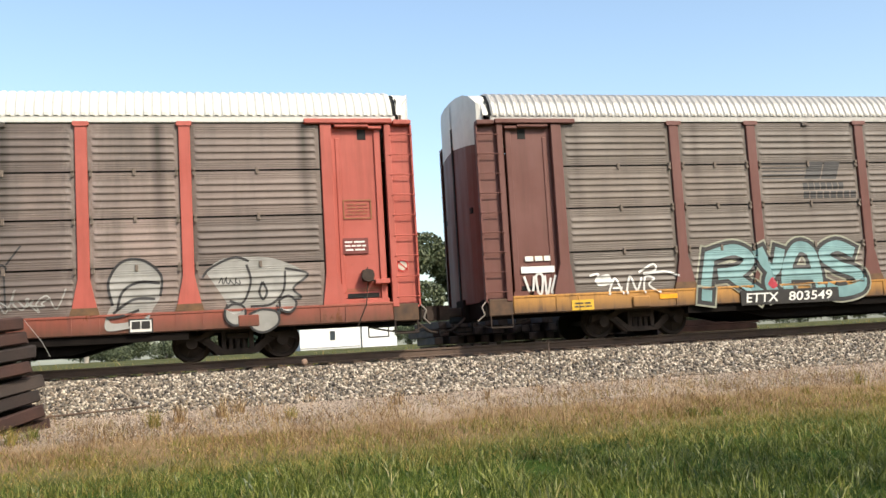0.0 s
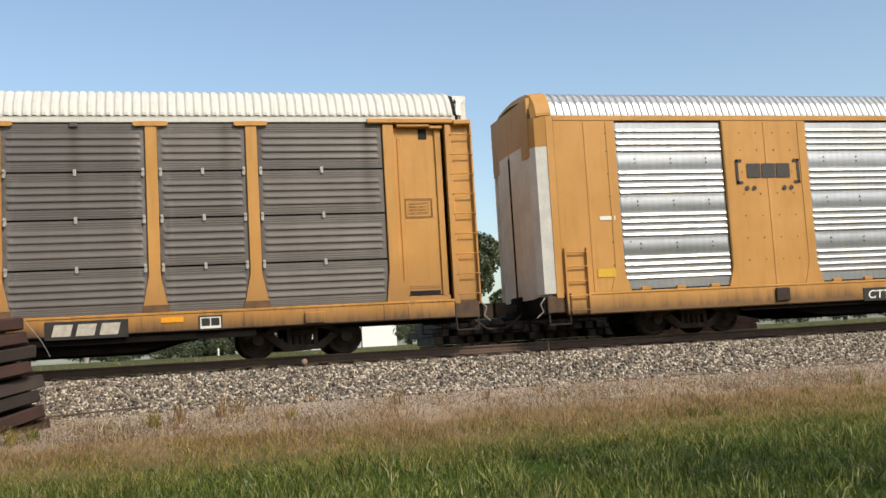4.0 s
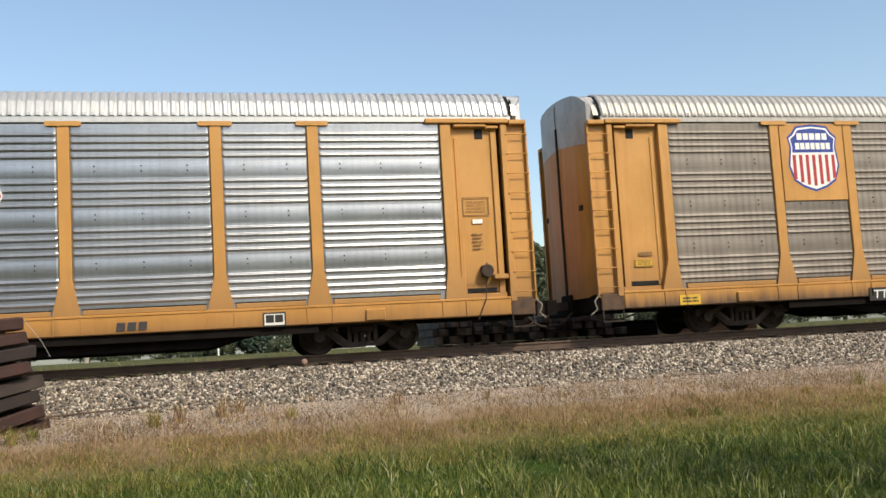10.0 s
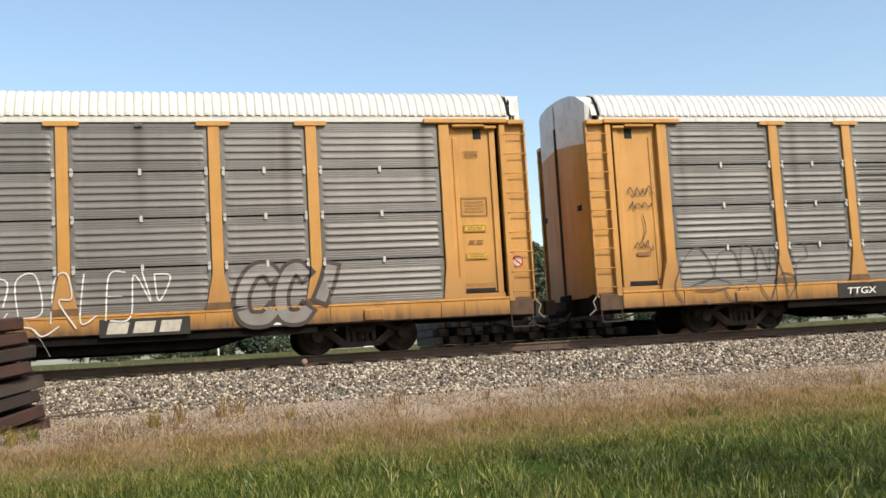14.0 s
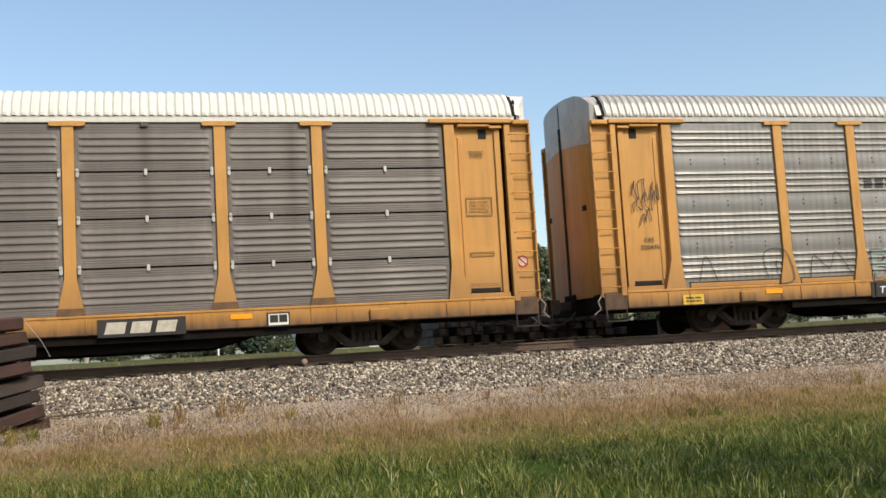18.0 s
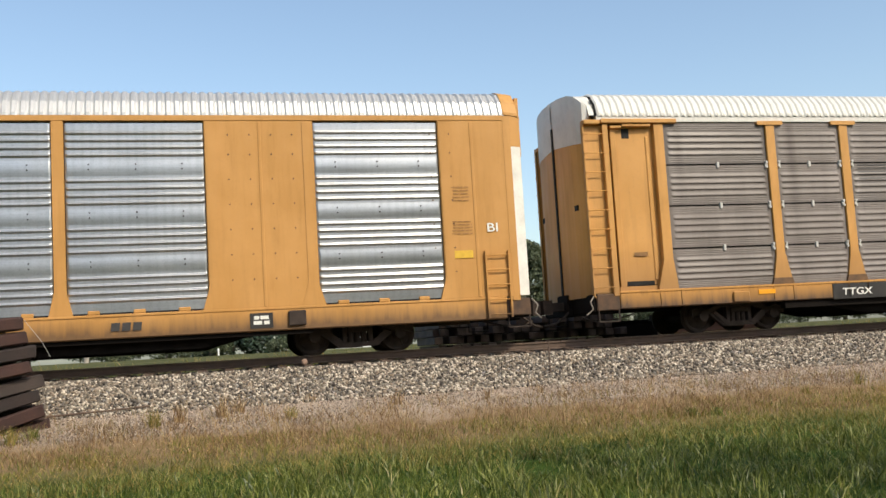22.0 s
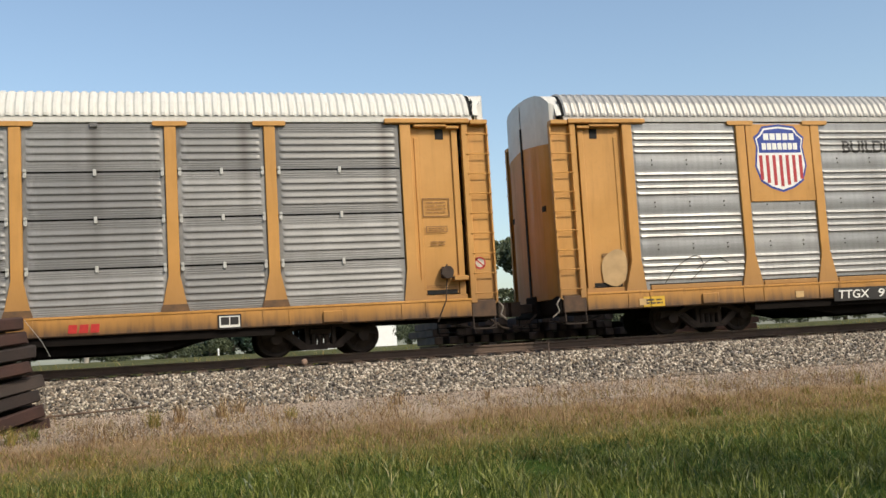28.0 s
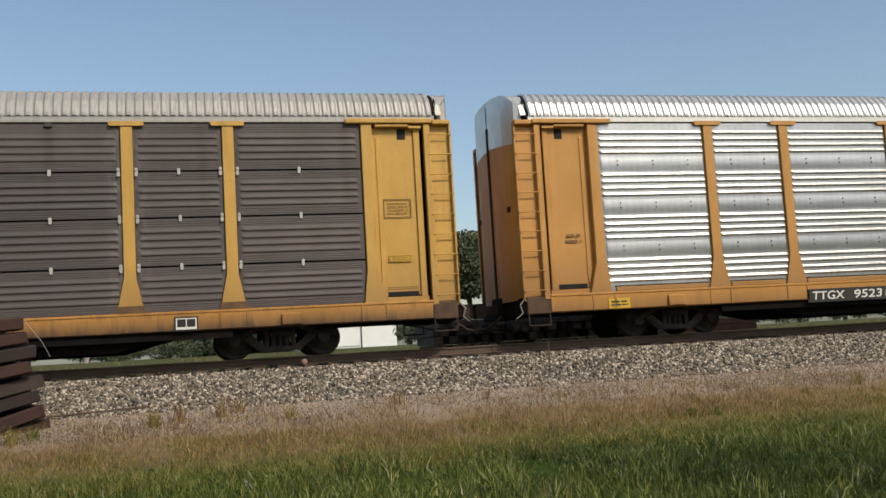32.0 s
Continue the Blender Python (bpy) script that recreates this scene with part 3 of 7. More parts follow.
def common(car, sill, under=BLACK, low=0.60):
    SILLS[car.name] = sill
    part("underframe", underframe, under, car, "black steel underframe", key="underframe")
    part("brake_gear", brake_gear, STEEL, car, key="brake_gear")
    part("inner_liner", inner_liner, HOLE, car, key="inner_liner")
    for sy in (-1, 1):
        part("side_sill", lambda: side_sill(low).flip(1, -sy), sill, car, key=("side_sill", sy, low))
        for s in (-1, 1):
            part("step", lambda: stirrup().flip(s, -sy), STEEL, car, key=("stirrup", s, sy))
    for s in (-1, 1):
        part("end_sill", lambda: end_sill().flip(s), under, car, key=("end_sill", s))
        for sy in (-1, 1):
            part("corner_sill", lambda: Geo().box(13.05, 13.58, -SIDE + 0.02, -1.50, 0.58, 0.94, 0.02).flip(s, -sy), CORNER, car, key=("corner_sill", s, sy))
        part("coupler", lambda: coupler().flip(s), STEEL, car, key=("coupler", s))
        part("air_hose", lambda: Geo().tube([(13.70, -0.28, 0.66), (13.9, -0.32, 0.50), (14.1, -0.28, 0.36), (14.30, -0.18, 0.33)], 0.028, 8).flip(s), STEEL, car, key=("hose", s))
        part("brake_pipe", lambda: Geo().tube([(12.6, -1.2, 0.50), (13.0, -1.3, 0.40), (13.5, -1.25, 0.36), (13.75, -1.1, 0.46)], 0.018, 6).flip(s), STEEL, car, key=("pipe", s))
        part("uncoupling_lever", lambda: Geo().tube([(13.62, -1.52, 0.92), (13.74, -1.56, 0.78), (13.68, -1.55, 0.62), (13.82, -1.5, 0.50)], 0.016, 6).flip(s), GRAB, car, key=("lever", s))
    trucks(car)


def autorack(k, label, body, sill, roof, sheets, kind, ends=None, top=None, clip=CLIP, brake=0, cap=0.33, foot=None, hang=None):
    """A closed car carrier with ribbed side sheets between posts."""
    car = thing("autorack_car", pose(gone(0) - PITCH_CAR * k, TRACK_Y, 0), label, "rail car", "cars of the freight train")
    body, sill, sheets = body(car), sill(car), sheets(car)
    ends = ends(car) if ends else body
    top = top or roof
    BODIES[car.name] = body
    common(car, sill)
    part("roof", roof_sheet, roof, car, key="roof")
    for sy in (-1, 1):
        part("eave", lambda: Geo().box(-13.3, 13.3, -1.568, -1.45, 4.708, 4.845, 0.01).flip(1, -sy), roof, car, key=("eave", sy))
        part("top_rail", lambda: Geo().box(-11.7, 11.7, -1.535, -1.455, 4.655, 4.69, 0.006).flip(1, -sy), sheets, car, key=("top_rail", sy))
        if sy < 0:
            for x in POSTS + (-11.83, 11.83):
                for e in (-0.2525, 0.2525):
                    part("sill_stiffener", lambda: Geo().box(-0.017, 0.017, -SIDE - 0.012, -SIDE + 0.03, 0.61, 0.95), sill, car, at=pose(x + e, 0, 0), key="stiffener")
        else:
            part("sill_stiffener", lambda: sill_stiffeners().flip(1, -1), sill, car, key=("stiffeners", sy))["kind"] = "stuff"
        for i, (a, b) in enumerate(BAYS):
            w = round(b - a, 3)
            if kind == "slotted":
                for z0, z1 in zip(JOINTS[:-1], JOINTS[1:]):
                    h = round(z0 - z1 - 0.036, 3)
                    part("side_panel", lambda: panel_slotted(w, h).flip(1, -sy), sheets, car, at=pose(a, 0.018 * sy, z0), key=("slot", w, h, sy))
                if sy < 0:
                    for z in JOINTS[1:4]:
                        part("panel_clip", lambda: Geo().box(-0.03, 0.03, -1.575, -1.52, -0.06, 0.07, 0.008), clip, car, at=pose((a + b) / 2, 0, z), key="mid_clip")
                else:
                    part("panel_clip", lambda: middle_clips(w).flip(1, -1), clip, car, at=pose(a, 0, JOINTS[0]), key=("mid_clip", w, sy))["kind"] = "stuff"
            else:
                part("side_panel", lambda: panel_grouped(w, 3.69).flip(1, -sy), sheets, car, at=pose(a, 0.018 * sy, 4.665), key=("group", w, sy))
                part("rivet_row", lambda: rivets(w, 3.69).flip(1, -sy), STEEL, car, at=pose(a, 0.018 * sy, 4.665), key=("rivets", w, sy))["kind"] = "stuff"
                if sy < 0:
                    part("bay_ledge", lambda: Geo().box(0.17, w - 0.17, -1.578, -1.50, 0.985, 1.085, 0.012), body, car, at=pose(a, 0, 0), key=("ledge", w))
                    part("ledge_slot", lambda: Geo().box(0.15, w - 0.15, -1.548, -1.50, 1.085, 1.112), HOLE, car, at=pose(a, 0, 0), key=("ledge_slot", w))
            if kind == "slotted" and sy < 0 and 1 < i < 7:
                part("roof_clip", lambda: Geo().box(-0.075, 0.075, -1.585, -1.50, 4.61, 4.70, 0.015), hang or sheets, car, at=pose((a + b) / 2, 0, 0), key="roof_clip")
        for x in POSTS:
            post = part("post", lambda: post_shaft().flip(1, -sy), body, car, at=pose(x, 0, 0), key=("post", sy))
            part("cap", lambda: post_cap(cap).flip(1, -sy), body, post, key=("cap", sy, cap))
            if kind == "slotted":
                part("foot", lambda: Geo().prism([(-0.235, 1.125), (-0.275, 0.985), (0.275, 0.985), (0.235, 1.125)], "y", -SIDE - 0.014, -1.47).flip(1, -sy), foot or FOOT, post, "grimy brown post foot", key=("foot", sy))
                if sy < 0:
                    for z in JOINTS[1:4]:
                        for e in (-1, 1):
                            part("bolt_clip", one_clip, clip, post, at=pose(e * 0.165, 0, z), key="clip")
                else:
                    part("bolt_clip", lambda: post_clips().flip(1, -1), clip, post, key=("clips", sy))["kind"] = "stuff"
        for s in (-1, 1):
            part("end_post", lambda: end_post().flip(s, -sy), body, car, key=("end_post", s, sy))
            door = part("recessed_panel", lambda: recess().flip(s, -sy), ends, car, key=("recess", s, sy))
            part("stiffener", lambda: Geo().box(12.03, 12.13, -1.475, -1.42, 1.20, 4.40, 0.015).flip(s, -sy), ends, door, key=("stiff", s, sy))
            part("jamb", lambda: Geo().box(12.84, 12.97, -1.50, -1.42, 1.05, 4.62, 0.012).flip(s, -sy), ends, door, key=("jamb", s, sy))
            part("threshold", lambda: Geo().box(11.95, 13.0, -1.50, -1.36, 0.97, 1.08, 0.01).flip(s, -sy), ends, door, key=("threshold", s, sy))
            part("slot", lambda: Geo().box(12.50, 12.68, -1.462, -1.45, 4.36, 4.58, 0.005).flip(s, -sy), HOLE, door, key=("door_slot", s, sy))
            part("foot_slot", lambda: Geo().box(12.15, 12.80, -1.46, -1.45, 1.10, 1.19).flip(s, -sy), HOLE, door, key=("foot_slot", s, sy))
            part("top_beam", lambda: top_beam().flip(s, -sy), ends, car, key=("top_beam", s, sy))
            ladder = part("ladder", lambda: ladder_back().flip(s, -sy), ends, car, key=("ladder", s, sy))
            for j in range(9):
                part("rung", lambda: rung(1.08 + j * 0.42).flip(s, -sy), ends, ladder, key=("rung", j, s, sy))
    for s in (-1, 1):
        part("roof_seal", lambda: roof_end(s), HOLE, car, key=("roof_end", s))
        part("end_hood", lambda: end_hood(s), top, car, key=("end_hood", s))
        for sy in (-1, 1):
            part("end_door", lambda: end_leaf(s, sy, 0.90, 4.42), ends, car, key=("leaf", s, sy))
            part("end_door_top", lambda: end_top(s, sy), top, car, key=("leaf_top", s, sy))
            part("door_lock_slot", lambda: Geo().box(s * 13.63, s * 13.70, sy * 0.80, sy * 1.12, 2.83, 2.95), HOLE, car, key=("lock", s, sy))
        part("door_seam", lambda: Geo().box(s * 13.70, s * 13.76, -0.05, 0.05, 0.92, 4.9), HOLE, car, key=("seam", s))
    if brake:
        s = brake
        wheel = part("hand_brake", lambda: Geo().box(12.45, 12.68, -1.62, -1.45, 1.42, 1.66, 0.03).cyl((12.56, -1.66, 1.54), (12.56, -1.60, 1.54), 0.13, 14).tube([(12.56, -1.63, 1.70), (12.42, -1.64, 1.50), (12.70, -1.64, 1.42)], 0.015).flip(s, 1), STEEL, car, "dark hand brake gear", key=("brake", s))
        part("brake_step", lambda: Geo().box(12.70, 13.0, -1.66, -1.45, 1.36, 1.46, 0.012).flip(s, 1), ends, car, key=("brake_step", s))
        part("chain", lambda: Geo().tube([(12.56, -1.55, 1.40), (12.50, -1.60, 0.95), (12.3, -1.62, 0.52)], 0.012).flip(s, 1), STEEL, wheel, key=("chain", s))
    CARS.append(car)
    return car


def flush_car(k, label, body, roof, sheets):
    """A smooth-sided car carrier with broad painted panels and framed windows of bright sheet."""
    car = thing("autorack_car", pose(gone(0) - PITCH_CAR * k, TRACK_Y, 0), label, "rail car", "cars of the freight train")
    body, sheets = body(car), sheets(car)
    common(car, body, low=0.52)
    part("roof", roof_sheet, roof, car, key="roof")
    for sy in (-1, 1):
        part("eave_rail", lambda: Geo().box(-13.2, 13.2, -SIDE - 0.01, -1.46, 4.735, 4.85, 0.01).flip(1, -sy), body, car, key=("eave_rail", sy))
        xs = [-13.2] + [v for w in FLUSH_WINDOWS for v in w] + [13.2]
        for a, b in zip(xs[0::2], xs[1::2]):
            if b - a < 0.3:
                m = (a + b) / 2
                part("post", lambda: Geo().prism([(-0.11, 4.735), (-0.11, 1.45), (-0.22, 0.985), (0.22, 0.985), (0.11, 1.45), (0.11, 4.735)], "y", -SIDE - 0.006, -1.46).flip(1, -sy), body, car, at=pose(m, 0, 0), key=("flush_post", sy))
            else:
                wall = part("wall_panel", lambda: Geo().box(a, b, -SIDE + 0.002, -1.46, 0.98, 4.74, 0.01).flip(1, -sy), body, car, key=("wall_panel", a, sy))
                part("seam", lambda: Geo().box((a + b) / 2 - 0.03, (a + b) / 2 + 0.03, -SIDE - 0.01, -SIDE + 0.02, 1.0, 4.70, 0.008).flip(1, -sy), body, wall, key=("seam_rib", a, sy))
                for x, e in ((a + 0.12, 1), (b - 0.12, -1)):
                    if abs(x) < 12.5:
                        part("edge_stiffener", lambda: Geo().prism([(-0.10, 4.70), (-0.10, 1.45), (-0.24, 0.985), (0.24, 0.985), (0.10, 1.45), (0.10, 4.70)], "y", -SIDE - 0.012, -1.5).flip(1, -sy), body, wall, at=pose(x, 0, 0), key=("edge_stiff", sy))
        for x in (-12.0, -8.72, -7.45, 7.45, 8.72, 12.0) if sy < 0 else ():
            g = Geo()
            for z in (1.55, 2.05, 2.55, 3.05, 3.55, 4.05, 4.45):
                g.cyl((x, -SIDE - 0.012, z), (x, -SIDE, z), 0.018, 6)
                g.cyl((x + 0.42 * (1 if x < 0 else -1) * (1 if abs(x) > 8 else -1), -SIDE - 0.012, z), (x + 0.42 * (1 if x < 0 else -1) * (1 if abs(x) > 8 else -1), -SIDE, z), 0.018, 6)
            part("wall_bolts", g, FOOT, car)["kind"] = "stuff"
        for a, b in FLUSH_WINDOWS:
            w = round(b - a, 3)
            part("side_panel", lambda: panel_grouped(w, 3.69).flip(1, -sy), sheets, car, at=pose(a, 0.018 * sy, 4.70), key=("group", w, sy))
            part("rivet_row", lambda: rivets(w, 3.69).flip(1, -sy), STEEL, car, at=pose(a, 0.018 * sy, 4.70), key=("rivets", w, sy))["kind"] = "stuff"
            if sy < 0:
                part("window_slot", lambda: Geo().box(0.10, w - 0.10, -1.575, -1.50, 0.985, 1.02), HOLE, car, at=pose(a, 0, 0), key=("window_slot", w))
                for u in (0.18, 0.5, 0.82):
                    part("sheet_tab", lambda: Geo().box(-0.11, 0.11, -1.592, -1.50, 0.985, 1.065, 0.012), body, car, at=pose(a + u * w, 0, 0), key="sheet_tab")
            for x in (a + 0.004, b - 0.004):
                part("window_gap", lambda: Geo().box(-0.006, 0.006, -1.535, -1.5, 1.0, 4.70).flip(1, -sy), HOLE, car, at=pose(x, 0, 0), key=("gap", sy))
        for s in (-1, 1):
            ladder = part("corner_ladder", lambda: Geo().box(12.62, 12.66, -1.66, -SIDE, 0.55, 1.95).box(13.12, 13.16, -1.66, -SIDE, 0.55, 1.95).flip(s, -sy), body, car, key=("corner_ladder", s, sy))
            for j in range(5):
                part("rung", lambda: Geo().cyl((12.64, -1.655, 0.62 + j * 0.31), (13.14, -1.655, 0.62 + j * 0.31), 0.014, 6).flip(s, -sy), body, ladder, key=("corner_rung", j, s, sy))
            part("corner_post", lambda: Geo().prism([(13.2, -SIDE), (13.2, -1.40), (13.40, -1.38), (13.36, -SIDE)], "z", 0.9, 4.84).flip(s, -sy), body, car, key=("corner_post", s, sy))
            part("corner_cover", lambda: Geo().prism([(13.365, -1.57), (13.60, -1.49), (13.68, -1.25), (13.62, -1.22), (13.40, -1.40)], "z", 1.0, 4.18).flip(s, -sy), GREY_DOOR, car, "pale grey rubber corner cover", key=("corner_cover", s, sy))
            part("corner_cap", lambda: Geo().prism([(13.365, -1.575), (13.60, -1.495), (13.68, -1.25), (13.62, -1.22), (13.40, -1.40)], "z", 4.18, 4.84).flip(s, -sy), body, car, key=("corner_cap", s, sy))
    for s in (-1, 1):
        def hood():
            g = Geo()
            g.grid([[(s * 13.22, y * 1.015, z + 0.045) for y, z in ROOF], [(s * 13.55, y * 0.98, z + 0.02) for y, z in ROOF], [(s * 13.64, y * 0.92, min(z, 4.2 + (z - 4.2) * 0.9)) for y, z in ROOF]])
            g.box(s * 13.60, s * 13.68, -1.30, 1.30, 4.0, 5.30)
            return g
        part("roof_hood", hood, body, car, key=("hood", s))
        for sy in (-1, 1):
            leaf = part("end_door", lambda: end_leaf(s, sy, 0.92, 4.3, -0.03), GREY_DOOR, car, key=("flush_leaf", s, sy))
            for x, y in ((13.71, 0.40), (13.69, 0.72), (13.65, 1.02), (13.58, 1.27)):
                part("door_rib", lambda: Geo().cyl((0, 0, 0.96), (0, 0, 4.15), 0.035, 8), GREY_DOOR, leaf, at=pose(s * (x - 0.03), sy * y, 0), key="door_rib")
        part("door_seam", lambda: Geo().box(s * 13.68, s * 13.73, -0.02, 0.02, 0.92, 4.2), HOLE, car, key=("flush_seam", s))
    CARS.append(car)
    return car


FOOT = plain("grimy_post_foot", (0.135, 0.073, 0.034, 1), 0.8, 0, 0.35, 6, 0.2)
PALE_CLIP = plain("galvanised_bolt_clip", (0.48, 0.47, 0.44, 1), 0.5, 0.1, 0.2, 25)
DULL_CLIP = plain("rusted_bolt_clip", (0.16, 0.125, 0.10, 1), 0.75, 0.1, 0.35, 20)
GREY_DOOR = plain("pale_door_paint", (0.66, 0.64, 0.58, 1), 0.6, 0, 0.15, 2.0)


def roof_mat(name, col, rough, metal, dirt, tint=(0.12, 0.10, 0.08, 1), lo=0.45, hi=0.7, trough=0.0):
    """Roof paint; with trough, soot has settled between the ribs in uneven stretches."""
    m = Mat(name, rough, metal)
    v = m.coords()
    run, fine = m.noise(m.coords(scale=(7.0, 1.2, 1.2)), 1.8, 6, 0.66), m.noise(v, 9, 4)
    c = m.mix(m.math("MULTIPLY", m.ramp(run, (lo, 0.0), (hi, 1.0)), dirt), col, tint)
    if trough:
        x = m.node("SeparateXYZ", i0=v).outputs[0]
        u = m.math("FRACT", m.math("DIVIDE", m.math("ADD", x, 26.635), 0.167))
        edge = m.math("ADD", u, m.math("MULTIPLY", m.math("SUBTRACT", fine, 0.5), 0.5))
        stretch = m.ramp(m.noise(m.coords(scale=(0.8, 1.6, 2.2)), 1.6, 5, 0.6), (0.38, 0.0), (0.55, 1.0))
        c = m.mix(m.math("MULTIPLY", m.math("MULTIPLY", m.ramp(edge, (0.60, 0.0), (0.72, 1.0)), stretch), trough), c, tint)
    m.base(m.mix(m.math("MULTIPLY", m.ramp(fine, (0.5, 0.0), (0.8, 1.0)), dirt * 0.6), c, tint))
    m.bump(fine, 0.05, 0.003)
    return m.m


STAINED_ROOF = roof_mat("stained_white_roof", (0.64, 0.62, 0.59, 1), 0.5, 0, 0.4, (0.20, 0.18, 0.16, 1), 0.5, 0.72)
WHITE_ROOF = roof_mat("white_roof_paint", (0.62, 0.60, 0.55, 1), 0.5, 0, 0.15)
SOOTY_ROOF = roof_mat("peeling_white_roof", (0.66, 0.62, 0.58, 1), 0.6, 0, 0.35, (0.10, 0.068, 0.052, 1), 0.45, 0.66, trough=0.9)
GREY_ROOF = roof_mat("dull_zinc_roof", (0.42, 0.40, 0.37, 1), 0.5, 0.3, 0.3)
ZINC_ROOF = roof_mat("bright_zinc_roof", (0.66, 0.64, 0.60, 1), 0.38, 0.65, 0.15)


def maker(f, *a, **kw):
    return lambda car: f(*a, car=car, **kw)


SILL_YELLOW = (0.42, 0.197, 0.036, 1)


def yellow(seed, dirt=0.25, rust=0.0, col=YELLOW, foul=0.0):
    """Body paint; a sill, which takes the splash, is the dirtier amber."""
    if foul:
        return maker(paint, "yellow_sill_paint", SILL_YELLOW if col is YELLOW else col, dirt, rust, 0.5, seed=seed, foul=foul)
    return maker(paint, "yellow_paint", col, dirt, rust, 0.45, seed=seed, splash=0.5)


OLD_GREY, NEW_ZINC = (0.20, 0.18, 0.155, 1), (0.50, 0.51, 0.52, 1)


def old_sheets(seed, col=OLD_GREY, soot=0.6, vary=0.2, metal=0.12, rough=0.52, runs=0.5, rub=0.45):
    return maker(sheet, "weathered_side_sheet", tuple(0.86 * x for x in col[:3]) + (1,), metal * 0.4, rough + 0.10, soot, vary, seed=seed, run_amount=runs, rub=rub)


def new_sheets(seed, col=NEW_ZINC, soot=0.12, vary=0.10, metal=0.92, rough=0.36, dash=0.15):
    return maker(sheet, "zinc_side_sheet", col, metal, rough, soot, vary, seed=seed, wave=1.0, dash=dash)


BROWN, BRICK, GREEN = (0.115, 0.036, 0.026, 1), (0.36, 0.072, 0.050, 1), (0.038, 0.130, 0.048, 1)
car_a = autorack(0, "brown car carrier with grey ribbed sides and spray paint", maker(paint, "brown_paint", BROWN, 0.3, 0.0, 0.5, seed=1.0), yellow(1.1, 0.75, foul=0.95), GREY_ROOF, old_sheets(1.3, (0.165, 0.132, 0.110, 1), 0.4, 0.28), "slotted", top=WHITE_ROOF, cap=0.18, clip=DULL_CLIP)
car_b = autorack(1, "faded red car carrier with sooty grey ribbed sides", maker(paint, "red_paint", BRICK, 0.3, 0.0, 0.5, seed=2.0), maker(paint, "red_sill_paint", (0.235, 0.058, 0.034, 1), 0.6, 0.1, seed=2.2, foul=0.8), WHITE_ROOF, old_sheets(2.7, (0.225, 0.170, 0.145, 1), 0.75, 0.5, runs=1.0), "slotted", brake=1, cap=0.15, clip=DULL_CLIP)
car_c = flush_car(2, "yellow smooth-sided car carrier with bright zinc windows", yellow(3.0, 0.16, foul=0.8, col=(0.45, 0.22, 0.048, 1)), ZINC_ROOF, new_sheets(3.3, vary=0.25))
car_d = autorack(3, "yellow car carrier with dark grey sides and large graffiti", yellow(4.0), yellow(4.2, 0.6, foul=0.95), WHITE_ROOF, old_sheets(4.4, (0.149, 0.130, 0.119, 1), 0.4, metal=0.20, rough=0.48), "slotted")
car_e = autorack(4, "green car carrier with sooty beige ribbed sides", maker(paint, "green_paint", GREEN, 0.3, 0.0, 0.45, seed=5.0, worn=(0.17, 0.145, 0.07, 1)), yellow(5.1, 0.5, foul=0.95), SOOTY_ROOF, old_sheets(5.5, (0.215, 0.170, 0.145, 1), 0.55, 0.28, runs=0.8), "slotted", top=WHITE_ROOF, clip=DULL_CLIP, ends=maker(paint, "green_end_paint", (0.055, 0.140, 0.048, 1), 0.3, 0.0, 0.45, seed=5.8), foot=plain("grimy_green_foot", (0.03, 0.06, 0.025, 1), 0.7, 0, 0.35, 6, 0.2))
car_f = autorack(5, "yellow car carrier with dull zinc sides and a shield emblem", yellow(6.0), yellow(6.1, 0.3, foul=0.95), GREY_ROOF, new_sheets(6.4, (0.245, 0.212, 0.178, 1), 0.4, 0.12, 0.2, 0.5, 0.45), "grouped", brake=1)
car_g = autorack(6, "yellow car carrier with bright zinc sides and red emblems", yellow(7.0, 0.15), yellow(7.1, 0.2, foul=0.5), ZINC_ROOF, new_sheets(7.4, vary=0.08), "grouped", brake=1)
car_h = autorack(7, "yellow car carrier with grey sides and a white roof", yellow(8.0), yellow(8.1, 0.35, foul=0.8), STAINED_ROOF, old_sheets(8.3, (0.175, 0.168, 0.160, 1), 0.3, metal=0.30, rough=0.45), "slotted", brake=1, clip=PALE_CLIP)
car_i = autorack(8, "yellow car carrier with grey sides and sprayed tags", yellow(9.0), yellow(9.1, 0.35, foul=0.95), WHITE_ROOF, old_sheets(9.3, (0.205, 0.192, 0.180, 1), 0.25, metal=0.35, rough=0.42), "slotted", clip=PALE_CLIP)
car_j = autorack(9, "yellow car carrier with zinc sides and faint graffiti", yellow(10.0), yellow(10.1, 0.4, foul=0.95), GREY_ROOF, new_sheets(10.4, (0.27, 0.262, 0.248, 1), 0.3, 0.1, 0.35, 0.46, 0.40), "grouped", brake=1)
car_k = autorack(10, "yellow car carrier with dark grey sides and white tag", yellow(11.0), yellow(11.1, 0.4, foul=0.95), WHITE_ROOF, old_sheets(11.3, (0.164, 0.143, 0.130, 1), 0.35, metal=0.25, rough=0.46), "slotted", clip=PALE_CLIP)
car_l = autorack(11, "yellow car carrier with grey sides and bubble graffiti", yellow(12.0), yellow(12.1, 0.4, foul=0.95), WHITE_ROOF, old_sheets(12.3, (0.186, 0.159, 0.144, 1), 0.35, metal=0.25, rough=0.46), "slotted", clip=PALE_CLIP)
car_m = flush_car(12, "yellow smooth-sided car carrier with shiny zinc windows", yellow(13.0, 0.16, foul=0.8, col=(0.44, 0.215, 0.048, 1)), ZINC_ROOF, new_sheets(13.3, vary=0.06))
